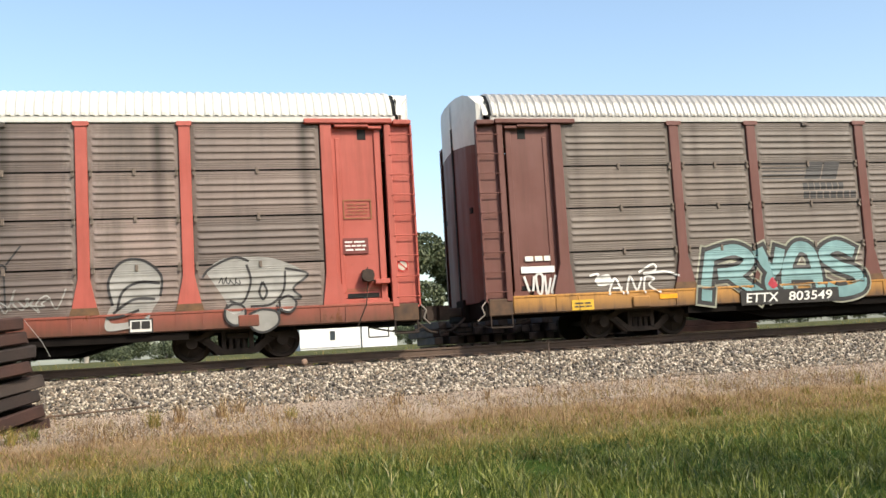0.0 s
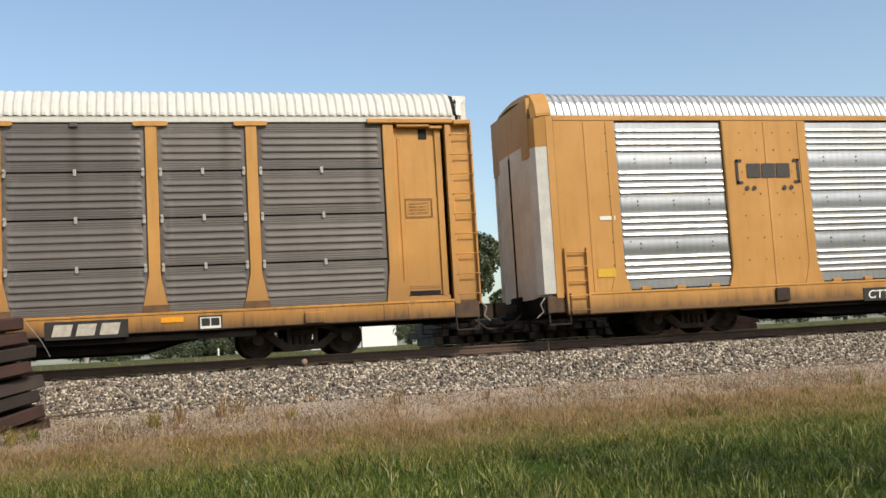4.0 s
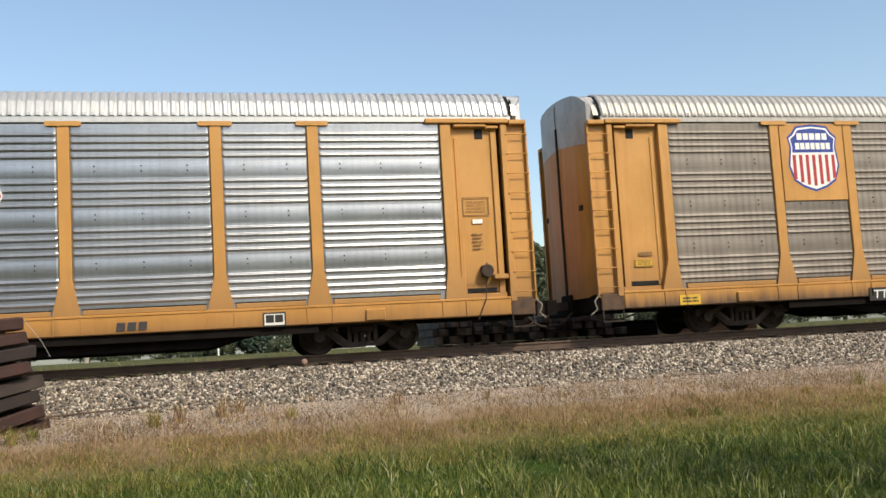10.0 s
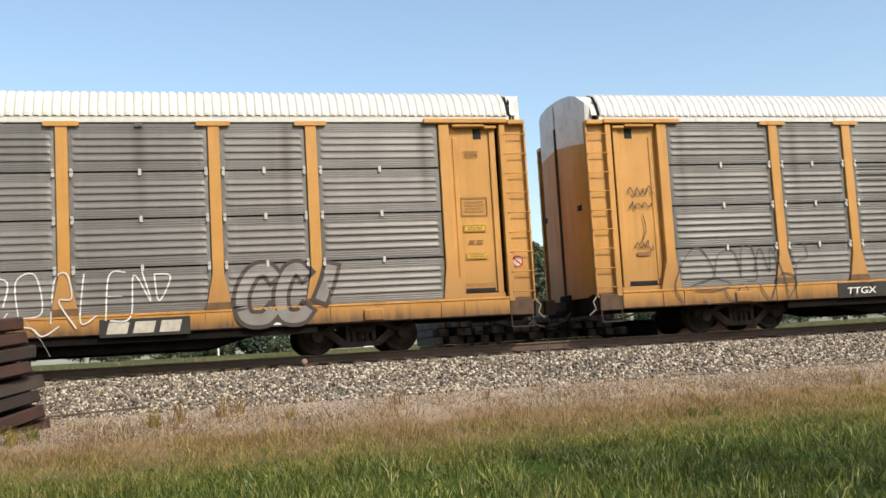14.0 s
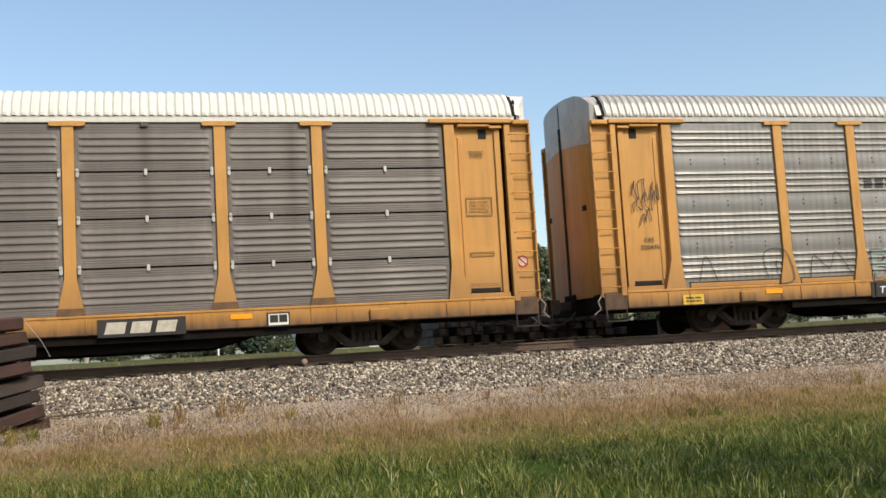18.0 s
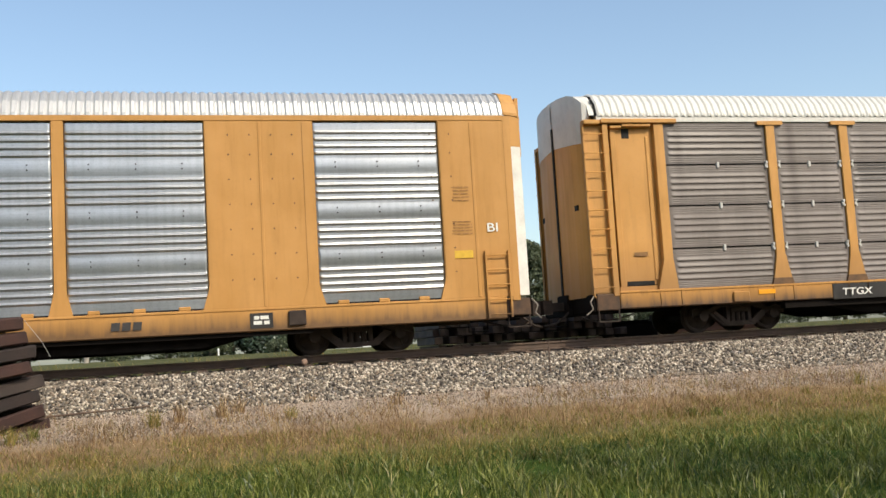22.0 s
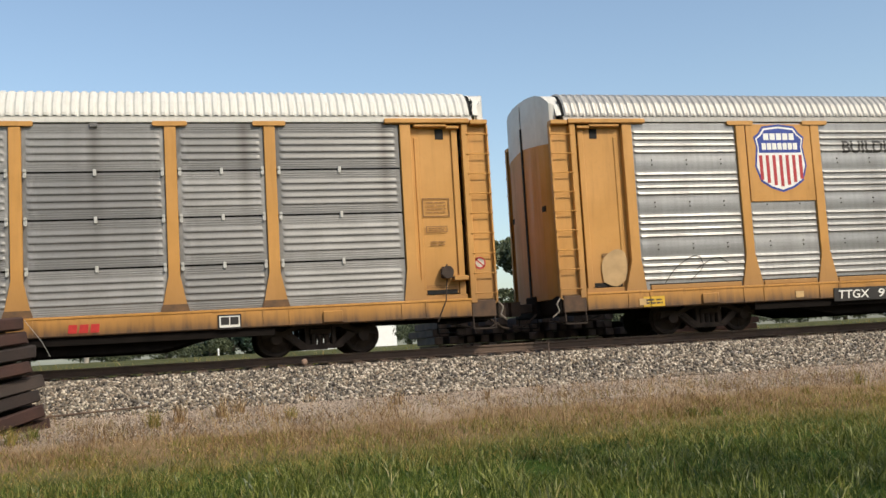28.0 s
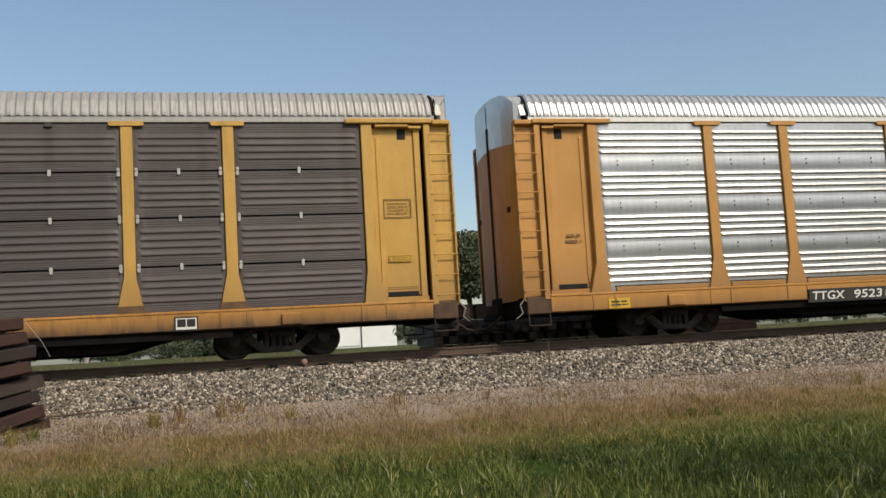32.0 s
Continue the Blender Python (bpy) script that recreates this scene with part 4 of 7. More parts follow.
car_n = autorack(13, "rusty yellow car carrier with brown-grey ribbed sides", yellow(14.0, 0.4, 0.62), yellow(14.1, 0.55, 0.15, col=(0.46, 0.30, 0.10, 1), foul=0.95), GREY_ROOF, old_sheets(14.3, (0.202, 0.159, 0.134, 1), 0.55, 0.3, metal=0.20, rough=0.50), "slotted", top=WHITE_ROOF, clip=DULL_CLIP, hang=PALE_CLIP, ends=yellow(14.4, 0.3, 0.0, (0.55, 0.30, 0.055, 1)))
car_o = autorack(14, "yellow car carrier with zinc sides and a slogan", yellow(15.0), yellow(15.1, 0.35, foul=0.95), GREY_ROOF, new_sheets(15.4, (0.35, 0.347, 0.34, 1), 0.25, 0.1, 0.5, 0.42), "grouped", top=WHITE_ROOF)
car_p = autorack(15, "yellow car carrier with clean grey sides, white roof", yellow(16.0, 0.18), yellow(16.1, 0.25, foul=0.95), WHITE_ROOF, old_sheets(16.3, (0.262, 0.256, 0.246, 1), 0.2, metal=0.45, rough=0.38), "slotted", brake=1, clip=PALE_CLIP)
car_q = autorack(16, "yellow car carrier with shiny zinc ribbed sides", yellow(17.0, 0.15), yellow(17.1, 0.2, foul=0.5), ZINC_ROOF, new_sheets(17.4, vary=0.08), "grouped", brake=1)
car_r = autorack(17, "yellow car carrier with dark sooty sides", yellow(18.0, 0.3, 0.0, (0.52, 0.30, 0.06, 1)), yellow(18.1, 0.6, foul=0.95), GREY_ROOF, old_sheets(18.3, (0.097, 0.080, 0.077, 1), 0.5), "slotted", clip=PALE_CLIP)

# ---- writing, emblems and spray paint on the cars ----
FACE = -1.602


def number_panel(car, body, x0, x1, z0=0.54, z1=0.93, plate=True, split=0.40, mat=STENCIL, out=0.0):
    """The reporting mark on its black panel."""
    if plate:
        under = part("number_panel", Geo().box(x0, x1, -SIDE - 0.012 - out, -SIDE, z0, z1), PLATE, car, "black panel with white reporting mark")
    else:
        under = car
    mark, num = body.split()
    w, h = x1 - x0, z1 - z0
    a, b = (z0 + h * 0.24, z0 + h * 0.70) if plate else (z0, z1)
    if plate and z1 < 0.87:
        a, b, u, v = z0 + h * 0.18, z0 + h * 0.82, (0.05, 0.38), (split + 0.08, 0.93)
    else:
        u, v = (0.09, 0.37), (split + 0.13, 0.93)
    part("reporting_mark", letters(mark, x0 + w * u[0], x0 + w * u[1], a, b, -SIDE - 0.016 - out, 0.012, 0.12), mat, under)
    part("car_number", letters(num, x0 + w * v[0], x0 + w * v[1], a, b, -SIDE - 0.016 - out, 0.012, 0.12), mat, under)


def owner_blocks(car, x0, x1, z0=0.58, z1=0.86, mat=OWNER, plate=True):
    if plate:
        part("owner_panel", Geo().box(x0, x1, -SIDE - 0.012, -SIDE, z0 - 0.03, z1 + 0.03), PLATE, car)
        part("owner_mark", blocks(x0 + 0.12, x1 - 0.1, z0 + 0.03, z1 - 0.03, 3, -SIDE - 0.013, 0.25), mat, car)
    else:
        part("owner_mark", blocks(x0, x1, z0, z1, 3, -SIDE - 0.012, 0.1), mat, car)


def data_boxes(car):
    """Small stencils, placards and panels at both ends of the side."""
    up = 0.62 if car is car_n else 0.0
    part("stencil", bars(12.20, 12.66, 2.78 + up, 3.05 + up, 4, -1.482, 3, 0.24), FAINT, car)
    part("stencil_frame", frame_bars(12.14, 12.72, 2.72 + up, 3.11 + up), FAINT, car)
    if car is car_n:
        label_plate(car, 12.12, 12.68, 3.80, 3.98, SIGN_YELLOW)
        part("small_emblem", Geo().box(12.34, 12.58, -1.485, -1.47, 2.70, 2.78), SIGN_RED, car)
    if car in (car_g, car_q):
        part("white_label", Geo().box(12.34, 12.56, -1.485, -1.47, 2.55, 2.64), STENCIL, car)
        part("stencil", bars(12.30, 12.56, 1.98, 2.36, 5, -1.482, 5, 0.35), FAINT, car)
    if car in (car_f, car_i, car_p):
        label_plate(car, 12.18, 12.66, 2.38, 2.53, SIGN_YELLOW if car is not car_p else None)
        part("stencil", bars(12.24, 12.62, 2.10, 2.22, 2, -1.482, 5, 0.35), FAINT, car)
    if car in (car_i, car_n, car_r):
        label_plate(car, 12.20, 12.66, 1.80, 1.94, SIGN_YELLOW)
    if car in (car_h, car_j, car_k):
        part("stencil_frame", frame_bars(12.18, 12.70, 1.86, 1.95), FAINT, car)
    if car in (car_i, car_k):
        part("stencil", bars(12.26, 12.60, 3.95, 4.12, 3, -1.482, 7, 0.35), FAINT, car)
    if car is car_h:
        part("number_plate", Geo().box(12.06, 12.40, -1.49, -1.47, 1.44, 1.58), OWNER, car)
        part("plate_writing", bars(12.09, 12.37, 1.48, 1.55, 1, -1.495, 8, 0.8), INK, car)
    part("foot_rust", bars(12.1, 12.8, 1.22, 1.30, 2, -1.4625, 9, 0.3), FAINT, car)
    if car not in (car_j, car_g, car_q):
        part("stencil", bars(-12.60, -12.2, 1.72, 1.84, 1, -1.482, 8, 0.7), FAINT, car)
    part("label_plate", Geo().box(7.9, 8.35, -SIDE - 0.012, -SIDE, 0.60, 0.88), PLATE, car)
    part("label_board", Geo().box(7.93, 8.32, -SIDE - 0.018, -SIDE - 0.012, 0.63, 0.85), STENCIL, car)
    for x in (7.955, 8.135):
        part("label_square", Geo().box(x, x + 0.16, -SIDE - 0.022, -SIDE - 0.018, 0.68, 0.83), PLATE, car)
    part("sill_stencil", bars(1.6, 2.4, 0.70, 0.82, 2, -SIDE - 0.014, 11, 0.45), FAINT, car)
    part("sill_stencil", bars(-3.0, -2.0, 0.72, 0.80, 1, -SIDE - 0.014, 12, 0.5), FAINT, car)
    part("jacking_pad", Geo().box(-10.35, -9.95, -SIDE - 0.05, -SIDE, 0.62, 0.86, 0.02), SILLS[car.name], car)
    part("jacking_pad", Geo().box(9.95, 10.35, -SIDE - 0.05, -SIDE, 0.62, 0.86, 0.02), SILLS[car.name], car)


def label_plate(car, x0, x1, z0, z1, mat):
    """A small framed warning label with two rows of unreadable writing."""
    if mat:
        part("warning_label", Geo().box(x0, x1, -1.485, -1.47, z0, z1), mat, car)
    part("label_frame", frame_bars(x0 + 0.01, x1 - 0.01, z0 + 0.01, z1 - 0.01, -1.490, 0.014), FAINT, car)
    part("label_writing", bars(x0 + 0.06, x1 - 0.06, z0 + 0.035, z1 - 0.035, 2, -1.490, 13, 0.5), FAINT, car)


def frame_bars(x0, x1, z0, z1, y=-1.482, w=0.018):
    return Geo().box(x0, x1, y, y + 0.004, z0, z0 + w).box(x0, x1, y, y + 0.004, z1 - w, z1).box(x0, x0 + w, y, y + 0.004, z0 + w, z1 - w).box(x1 - w, x1, y, y + 0.004, z0 + w, z1 - w)


def no_sign(car, x, z, y=-1.485):
    """A round sign, red ring and bar on white."""
    disc = part("round_sign", Geo().cyl((x, y, z), (x, y + 0.008, z), 0.13, 18), OWNER, car, "round white sign with a red bar")
    g = Geo()
    ring = [(x + 0.112 * math.cos(i * math.pi / 10), z + 0.112 * math.sin(i * math.pi / 10)) for i in range(21)]
    stroke(g, ring, 0.03, y - 0.003, False)
    stroke(g, [(x - 0.1, z + 0.09), (x + 0.1, z - 0.09)], 0.03, y - 0.003, False)
    part("sign_ring", g, SIGN_RED, disc)


def shield(car, x0=-8.90, x1=-7.24, z0=2.87, z1=4.65):
    """A yellow board in the narrow bay with a blue, white and red shield."""
    body = BODIES[car.name]
    board = part("emblem_board", Geo().box(x0, x1, -1.580, -1.535, z0, z1, 0.006), body, car, "yellow board with a striped shield")
    cx, cz, w, h = (x0 + x1) / 2, (z0 + z1) / 2 + 0.10, 0.63, 0.70

    def out(k):
        o = [(-0.62, 1.0), (0, 1.06), (0.62, 1.0), (0.78, 0.80), (0.98, 0.66), (0.90, 0.36), (1.0, -0.25), (0.82, -0.72), (0.45, -0.93), (0, -1.06), (-0.45, -0.93), (-0.82, -0.72), (-1.0, -0.25), (-0.90, 0.36), (-0.98, 0.66), (-0.78, 0.80)]
        return [(cx + a * w * k, cz + b * h * k) for a, b in o]
    def clean(pts, y):
        n = len(pts)
        mx, mz = sum(p[0] for p in pts) / n, sum(p[1] for p in pts) / n
        return Geo().add([(x, y, z) for x, z in pts] + [(mx, y, mz)], [(i, (i + 1) % n, n) for i in range(n)])
    part("shield_rim", clean(out(1.06), -1.584), BLUE, board)
    part("shield", clean(out(0.99), -1.588), WHITE, board)
    part("shield_field", clean([(cx + a * w, cz + b * h) for a, b in ((-0.58, 0.93), (0, 0.99), (0.58, 0.93), (0.72, 0.76), (0.91, 0.63), (0.85, 0.36), (0.86, 0.18), (-0.86, 0.18), (-0.85, 0.36), (-0.91, 0.63), (-0.72, 0.76))], -1.592), BLUE, board)
    for i in range(7):
        a = -0.81 + i * 0.27 - 0.065
        lo = -0.93 + 0.32 * abs(a + 0.08) ** 1.6
        part("red_stripe", Geo().prism([(cx + a * w, cz + lo * h), (cx + (a + 0.13) * w, cz + lo * h), (cx + (a + 0.13) * w, cz + 0.10 * h), (cx + a * w, cz + 0.10 * h)], "y", -1.593, -1.590), RED, board)
    part("emblem_writing", blocks(cx - 0.40, cx + 0.42, cz + 0.60 * h, cz + 0.82 * h, 5, -1.594, 0, 0.2), WHITE, board)
    part("emblem_writing", blocks(cx - 0.46, cx + 0.48, cz + 0.28 * h, cz + 0.50 * h, 7, -1.594, 0, 0.2), WHITE, board)


def striped_owner(car, x0, x1, z0, z1):
    """Speed lines, a slanted two-part mark and two rows of plain blocks."""
    g = Geo()
    for i in range(5):
        z = z0 + (z1 - z0) * (0.54 + 0.095 * i)
        g.box(x0, x0 + (x1 - x0) * (0.44 + 0.01 * i), -1.566, -1.562, z, z + 0.024)
    part("speed_lines", drape(g, "slotted", 0.006), INK, car)["kind"] = "stuff"
    xm = x0 + (x1 - x0) * 0.44
    part("owner_mark", drape(blocks(xm, xm + (x1 - x0) * 0.36, z0 + (z1 - z0) * 0.52, z1, 2, -1.566, 0.35, 0.08), "slotted", 0.006), INK, car)
    part("owner_name", drape(blocks(x0 + (x1 - x0) * 0.42, x1 - 0.32, z0 + (z1 - z0) * 0.24, z0 + (z1 - z0) * 0.43, 7, -1.566, 0, 0.2), "slotted", 0.006), INK, car)["kind"] = "stuff"
    part("owner_name", drape(blocks(x0 + (x1 - x0) * 0.42, x1, z0, z0 + (z1 - z0) * 0.19, 8, -1.566, 0, 0.2), "slotted", 0.006), INK, car)["kind"] = "stuff"


def bracket_owner(car, x0=-8.88, x1=-7.25, z0=3.28, z1=3.84):
    g = Geo()
    for s, x in ((1, x0), (-1, x1)):
        g.box(x, x + s * 0.06, FACE - 0.003, FACE, z0, z1).box(x, x + s * 0.16, FACE - 0.003, FACE, z1 - 0.06, z1).box(x, x + s * 0.16, FACE - 0.003, FACE, z0, z0 + 0.06)
    part("brackets", g, INK, car)
    part("owner_mark", blocks(x0 + 0.28, x1 - 0.22, z0 + 0.14, z1 - 0.1, 3, FACE, 0, 0.1), INK, car)
    part("dots", Geo().cyl((x0 + 0.25, FACE - 0.003, z0 - 0.1), (x0 + 0.25, FACE, z0 - 0.1), 0.055, 12).cyl((x0 + 0.43, FACE - 0.003, z0 - 0.1), (x0 + 0.43, FACE, z0 - 0.1), 0.055, 12).cyl((x1 - 0.43, FACE - 0.003, z0 - 0.1), (x1 - 0.43, FACE, z0 - 0.1), 0.055, 12).cyl((x1 - 0.25, FACE - 0.003, z0 - 0.1), (x1 - 0.25, FACE, z0 - 0.1), 0.055, 12), INK, car)


for rack in CARS:
    if rack not in (car_c, car_m):
        data_boxes(rack)

number_panel(car_a, "ETTX 803549", -7.75, -5.25, 0.54, 0.86, True, out=0.025)
number_panel(car_c, "CTTX 690634", -5.87, -3.39, 0.50, 0.80)
number_panel(car_d, "TTGX 940286", -8.30, -5.00, 0.54, 0.90, out=0.03)
number_panel(car_e, "TTGX 604511", -8.17, -5.19, 0.60, 0.93)
part("reflector", Geo().box(-7.10, -6.68, -SIDE - 0.02, -SIDE, 0.75, 0.84), ORANGE_SIGN, car_e)
number_panel(car_f, "TTGX 952193", -6.95, -4.42, 0.50, 0.80)
number_panel(car_g, "TTGX 705054", -6.88, -4.37, 0.50, 0.80)
number_panel(car_h, "TTGX 912993", -7.73, -4.98, 0.60, 0.93)
number_panel(car_j, "TTGX 980958", -6.96, -4.47, 0.58, 0.93)
number_panel(car_k, "TTGX 942027", -7.79, -5.31, 0.58, 0.93)
number_panel(car_l, "TTGX 977021", -7.80, -4.97, 0.58, 0.93)
number_panel(car_m, "CTTX 692575", -5.90, -3.42, 0.50, 0.80)
number_panel(car_n, "TTGX 973543", -7.99, -5.30, 0.58, 0.93)
number_panel(car_o, "TTGX 971550", -7.02, -4.56, 0.53, 0.83)
number_panel(car_p, "TTGX 981336", -8.13, -5.74, 0.53, 0.83)
number_panel(car_q, "TTGX 952315", -6.88, -4.35, 0.53, 0.83)
for rack, x0, x1 in ((car_e, 5.0, 6.66), (car_h, 5.14, 6.76), (car_i, 4.88, 6.55), (car_k, 4.73, 6.35), (car_l, 5.22, 6.67), (car_n, 5.13, 6.25), (car_j, 5.08, 6.13), (car_f, 5.10, 6.18), (car_d, 5.1, 6.6)):
    owner_blocks(rack, x0, x1)
for rack in (car_c, car_m, car_g, car_o, car_p, car_q):
    owner_blocks(rack, 5.15, 5.75, 0.66, 0.82, SIGN_RED if rack is car_p else INK, False)
for rack in (car_f, car_n, car_o):
    shield(rack)
for rack, box4 in ((car_a, (-6.9, -4.45, 2.92, 3.78)), (car_h, (-6.86, -4.49, 2.92, 3.70)), (car_k, (-6.81, -4.66, 2.95, 3.68)), (car_l, (-6.79, -4.47, 2.91, 3.74))):
    striped_owner(rack, *box4)
bracket_owner(car_c)
bracket_owner(car_m)
for rack in (car_b, car_h, car_i, car_j, car_k, car_l, car_n, car_o, car_p):
    no_sign(rack, 13.31, 1.72)
for rack in (car_f, car_i, car_k, car_n, car_p):
    label_plate(rack, -12.70, -12.26, 1.50, 1.66, SIGN_YELLOW)
part("number_stencil", letters("FXE", -12.50, -12.28, 2.04, 2.14, -1.484, 0.01), INK, car_j)
part("number_stencil", letters("320470", -12.60, -12.16, 1.88, 1.98, -1.484, 0.01), INK, car_j)
part("number_stencil", letters("ICS", -12.46, -12.26, 2.42, 2.51, -1.484, 0.01), FAINT, car_g)
part("number_stencil", letters("1492", -12.46, -12.24, 2.26, 2.35, -1.484, 0.01), FAINT, car_g)
part("number_stencil", bars(-12.60, -12.22, 2.05, 2.30, 2, -1.484, 14, 0.45), FAINT, car_q)
for rack in (car_a, car_b, car_d, car_f, car_g, car_j, car_o, car_q):
    part("caution_plate", Geo().box(-11.75, -11.25, -SIDE - 0.012, -SIDE, 0.62, 0.84), SIGN_YELLOW, rack)
    part("caution_writing", bars(-11.70, -11.30, 0.66, 0.80, 2, -SIDE - 0.017, 4, 0.5), INK, rack)
for rack in (car_a, car_d, car_j, car_k, car_l, car_n):
    for x in (-9.7, -3.4, -0.2, 3.0, 7.2):
        part("reflector", Geo().box(x, x + 0.42, -SIDE - 0.014, -SIDE, 0.78, 0.88), ORANGE_SIGN, rack)
for rack in (car_c, car_m):
    part("label_plate", Geo().box(7.75, 8.20, -SIDE - 0.012, -SIDE, 0.58, 0.88), PLATE, rack)
    part("label_writing", bars(7.80, 8.15, 0.64, 0.84, 2, -SIDE - 0.018, 9, 0.7), STENCIL, rack)
    part("car_mark", bars(-12.28, -11.90, 2.53, 2.63, 1, -SIDE - 0.016, 36, 0.9), STENCIL, rack)
    part("corner_mark", letters("BI", 12.72, 12.95, 2.36, 2.54, -SIDE - 0.02, 0.01), STENCIL, rack)
    part("caution_plate", Geo().box(11.98, 12.38, -SIDE - 0.014, -SIDE, 1.82, 1.98), SIGN_YELLOW, rack)
    part("stencil", bars(11.95, 12.40, 2.30, 2.62, 5, -SIDE - 0.018, 31, 0.2), FAINT, rack)
    part("stencil", bars(11.98, 12.38, 3.00, 3.35, 5, -SIDE - 0.018, 32, 0.18), FAINT, rack)
    part("warning_label", Geo().box(-12.40, -11.98, -SIDE - 0.014, -SIDE, 1.30, 1.48), SIGN_YELLOW, rack)
    part("sill_stencil", bars(-2.7, -1.5, 0.76, 0.86, 1, -SIDE - 0.014, 33, 0.5), FAINT, rack)
    part("roller_bracket", Geo().box(-8.15, -7.8, -SIDE - 0.06, -SIDE, 0.60, 0.90, 0.02), STEEL, rack)
    part("roller_bracket", Geo().box(8.5, 8.85, -SIDE - 0.06, -SIDE, 0.60, 0.90, 0.02), STEEL, rack)
for x in (-2.83, 2.84):
    emblem = part("octagon_emblem", Geo().cyl((x, -1.575, 3.30), (x, -1.555, 3.30), 0.345, 8), WHITE, car_g, "red and white octagonal emblem")
    part("emblem_face", Geo().cyl((x, -1.582, 3.30), (x, -1.574, 3.30), 0.315, 8), RED, emblem)
    part("emblem_writing", bars(x - 0.2, x + 0.2, 3.14, 3.48, 3, -1.588, 6, 0.35), WHITE, emblem)
part("owner_name", drape(blocks(-6.86, -4.45, 3.13, 3.36, 8, -1.566, 0.05, 0.25), "grouped", 0.006), INK, car_j)
part("slogan", drape(letters("BUILDING", -6.39, -4.57, 3.97, 4.27, 0.0, 0.025), "grouped", 0.005), INK, car_o)
part("slogan", drape(letters("AMERICA", -3.98, -2.21, 3.96, 4.27, 0.0, 0.025), "grouped", 0.005), INK, car_o)
board = part("owner_board", Geo().box(-6.98, -4.40, -1.582, -1.54, 2.86, 3.77, 0.006), BODIES[car_p.name], car_p, "yellow panel with a plain black owner's mark")
part("owner_mark", blocks(-6.55, -4.95, 3.16, 3.66, 3, -1.586, 0, 0.1), INK, board)
part("owner_bar", Geo().box(-6.55, -4.92, -1.589, -1.582, 2.97, 3.06), INK, board)
part("owner_mark", drape(blocks(4.70, 6.75, 3.40, 3.56, 4, -1.566, 0.6, 0.12), "grouped", 0.006), RED, car_q)
part("owner_line", Geo().box(4.50, 6.90, -1.568, -1.560, 3.36, 3.385), ORANGE_SIGN, car_q)


KIND = {car_j.name: "grouped", car_o.name: "grouped"}


def spray(name, col, rough=0.6):
    m = Mat(name, rough)
    n, f = m.noise(m.coords(), 2.5, 5), m.noise(m.coords(scale=(0.4, 1, 6)), 4, 3)
    m.base(m.mix(m.ramp(n, (0.3, 0.0), (0.7, 1.0)), tuple(x * 0.72 for x in col[:3]) + (1,), m.mix(f, col, tuple(min(1, x * 1.15 + 0.01) for x in col[:3]) + (1,))))
    return m.m


S_BLACK, S_WHITE, S_SILVER, S_TEAL = spray("black_spray", (0.022, 0.02, 0.02, 1)), spray("white_spray", (0.66, 0.65, 0.62, 1)), spray("silver_spray", (0.30, 0.30, 0.29, 1)), spray("pale_teal_spray", (0.165, 0.30, 0.305, 1))
S_RED, S_YELLOW, S_DEEP, S_GREEN, S_PURPLE = spray("red_spray", (0.42, 0.03, 0.05, 1)), spray("pale_yellow_spray", (0.50, 0.48, 0.14, 1)), spray("deep_teal_spray", (0.04, 0.13, 0.15, 1)), spray("dull_green_spray", (0.13, 0.215, 0.185, 1)), spray("purple_spray", (0.10, 0.085, 0.17, 1))
S_BROWN, S_GREY, S_DIM = spray("brown_spray", (0.05, 0.035, 0.03, 1)), spray("beige_grey_spray", (0.29, 0.28, 0.255, 1)), spray("thin_grey_spray", (0.075, 0.072, 0.068, 1))


def lines(car, polys, w, mat, name="painted_line", y=FACE - 0.012, smooth=True):
    g = Geo()
    for i, p in enumerate(polys):
        stroke(g, p, w, y - 0.0006 * (i % 8), smooth)
    return part(name, g if y > -1.55 else drape(g, KIND.get(car.name, "slotted"), FACE - y + 0.004), mat, car)


def fitted(polys, x0, x1, z0, z1):
    """Strokes drawn in a unit square, put into a rectangle."""
    return [[(x0 + u * (x1 - x0), z0 + v * (z1 - z0)) for u, v in p] for p in polys]


def fill(car, outline, mat, y=FACE - 0.004, name="painted_area"):
    return part(name, patch(outline, y) if y > -1.55 else drape(patch(outline, y), KIND.get(car.name, "slotted"), FACE - y + 0.004), mat, car)


def block_letters(car, name, body, x0, x1, z0, z1, up, bold, mat, lean=0.0):
    return part(name, drape(letters(body, x0, x1, z0, z1, 0.0, bold, lean), KIND.get(car.name, "slotted"), up), mat, car)


def bubble(car, polys, w, inside, outline, edge, glow=None, spread=0.0, smooth=True, lift=0.0):
    """Fat sprayed letters: a glow, a dark outline and the colour inside, each wider stroke under the next."""
    for name, mat, width, up in (("letter_glow", glow, w + 2 * spread, 0.005), ("letter_edge", outline, w + 2 * edge, 0.011), ("letter_fill", inside, w, 0.018)):
        if mat is not None:
            g = Geo()
            for i, p in enumerate(polys):
                q = curve_points(p) if smooth and len(p) > 2 else list(p)
                k = (width - w) / 2 + 0.02
                a, b = Vector(q[0]) - Vector(q[1]), Vector(q[-1]) - Vector(q[-2])
                q[0], q[-1] = tuple(Vector(q[0]) + a.normalized() * k), tuple(Vector(q[-1]) + b.normalized() * k)
                d = drape(stroke(Geo(), q, width, 0.0, False), KIND.get(car.name, "slotted"), up + lift + 0.0006 * i)
                g.add(d.v, d.f)
            part(name, g, mat, car)


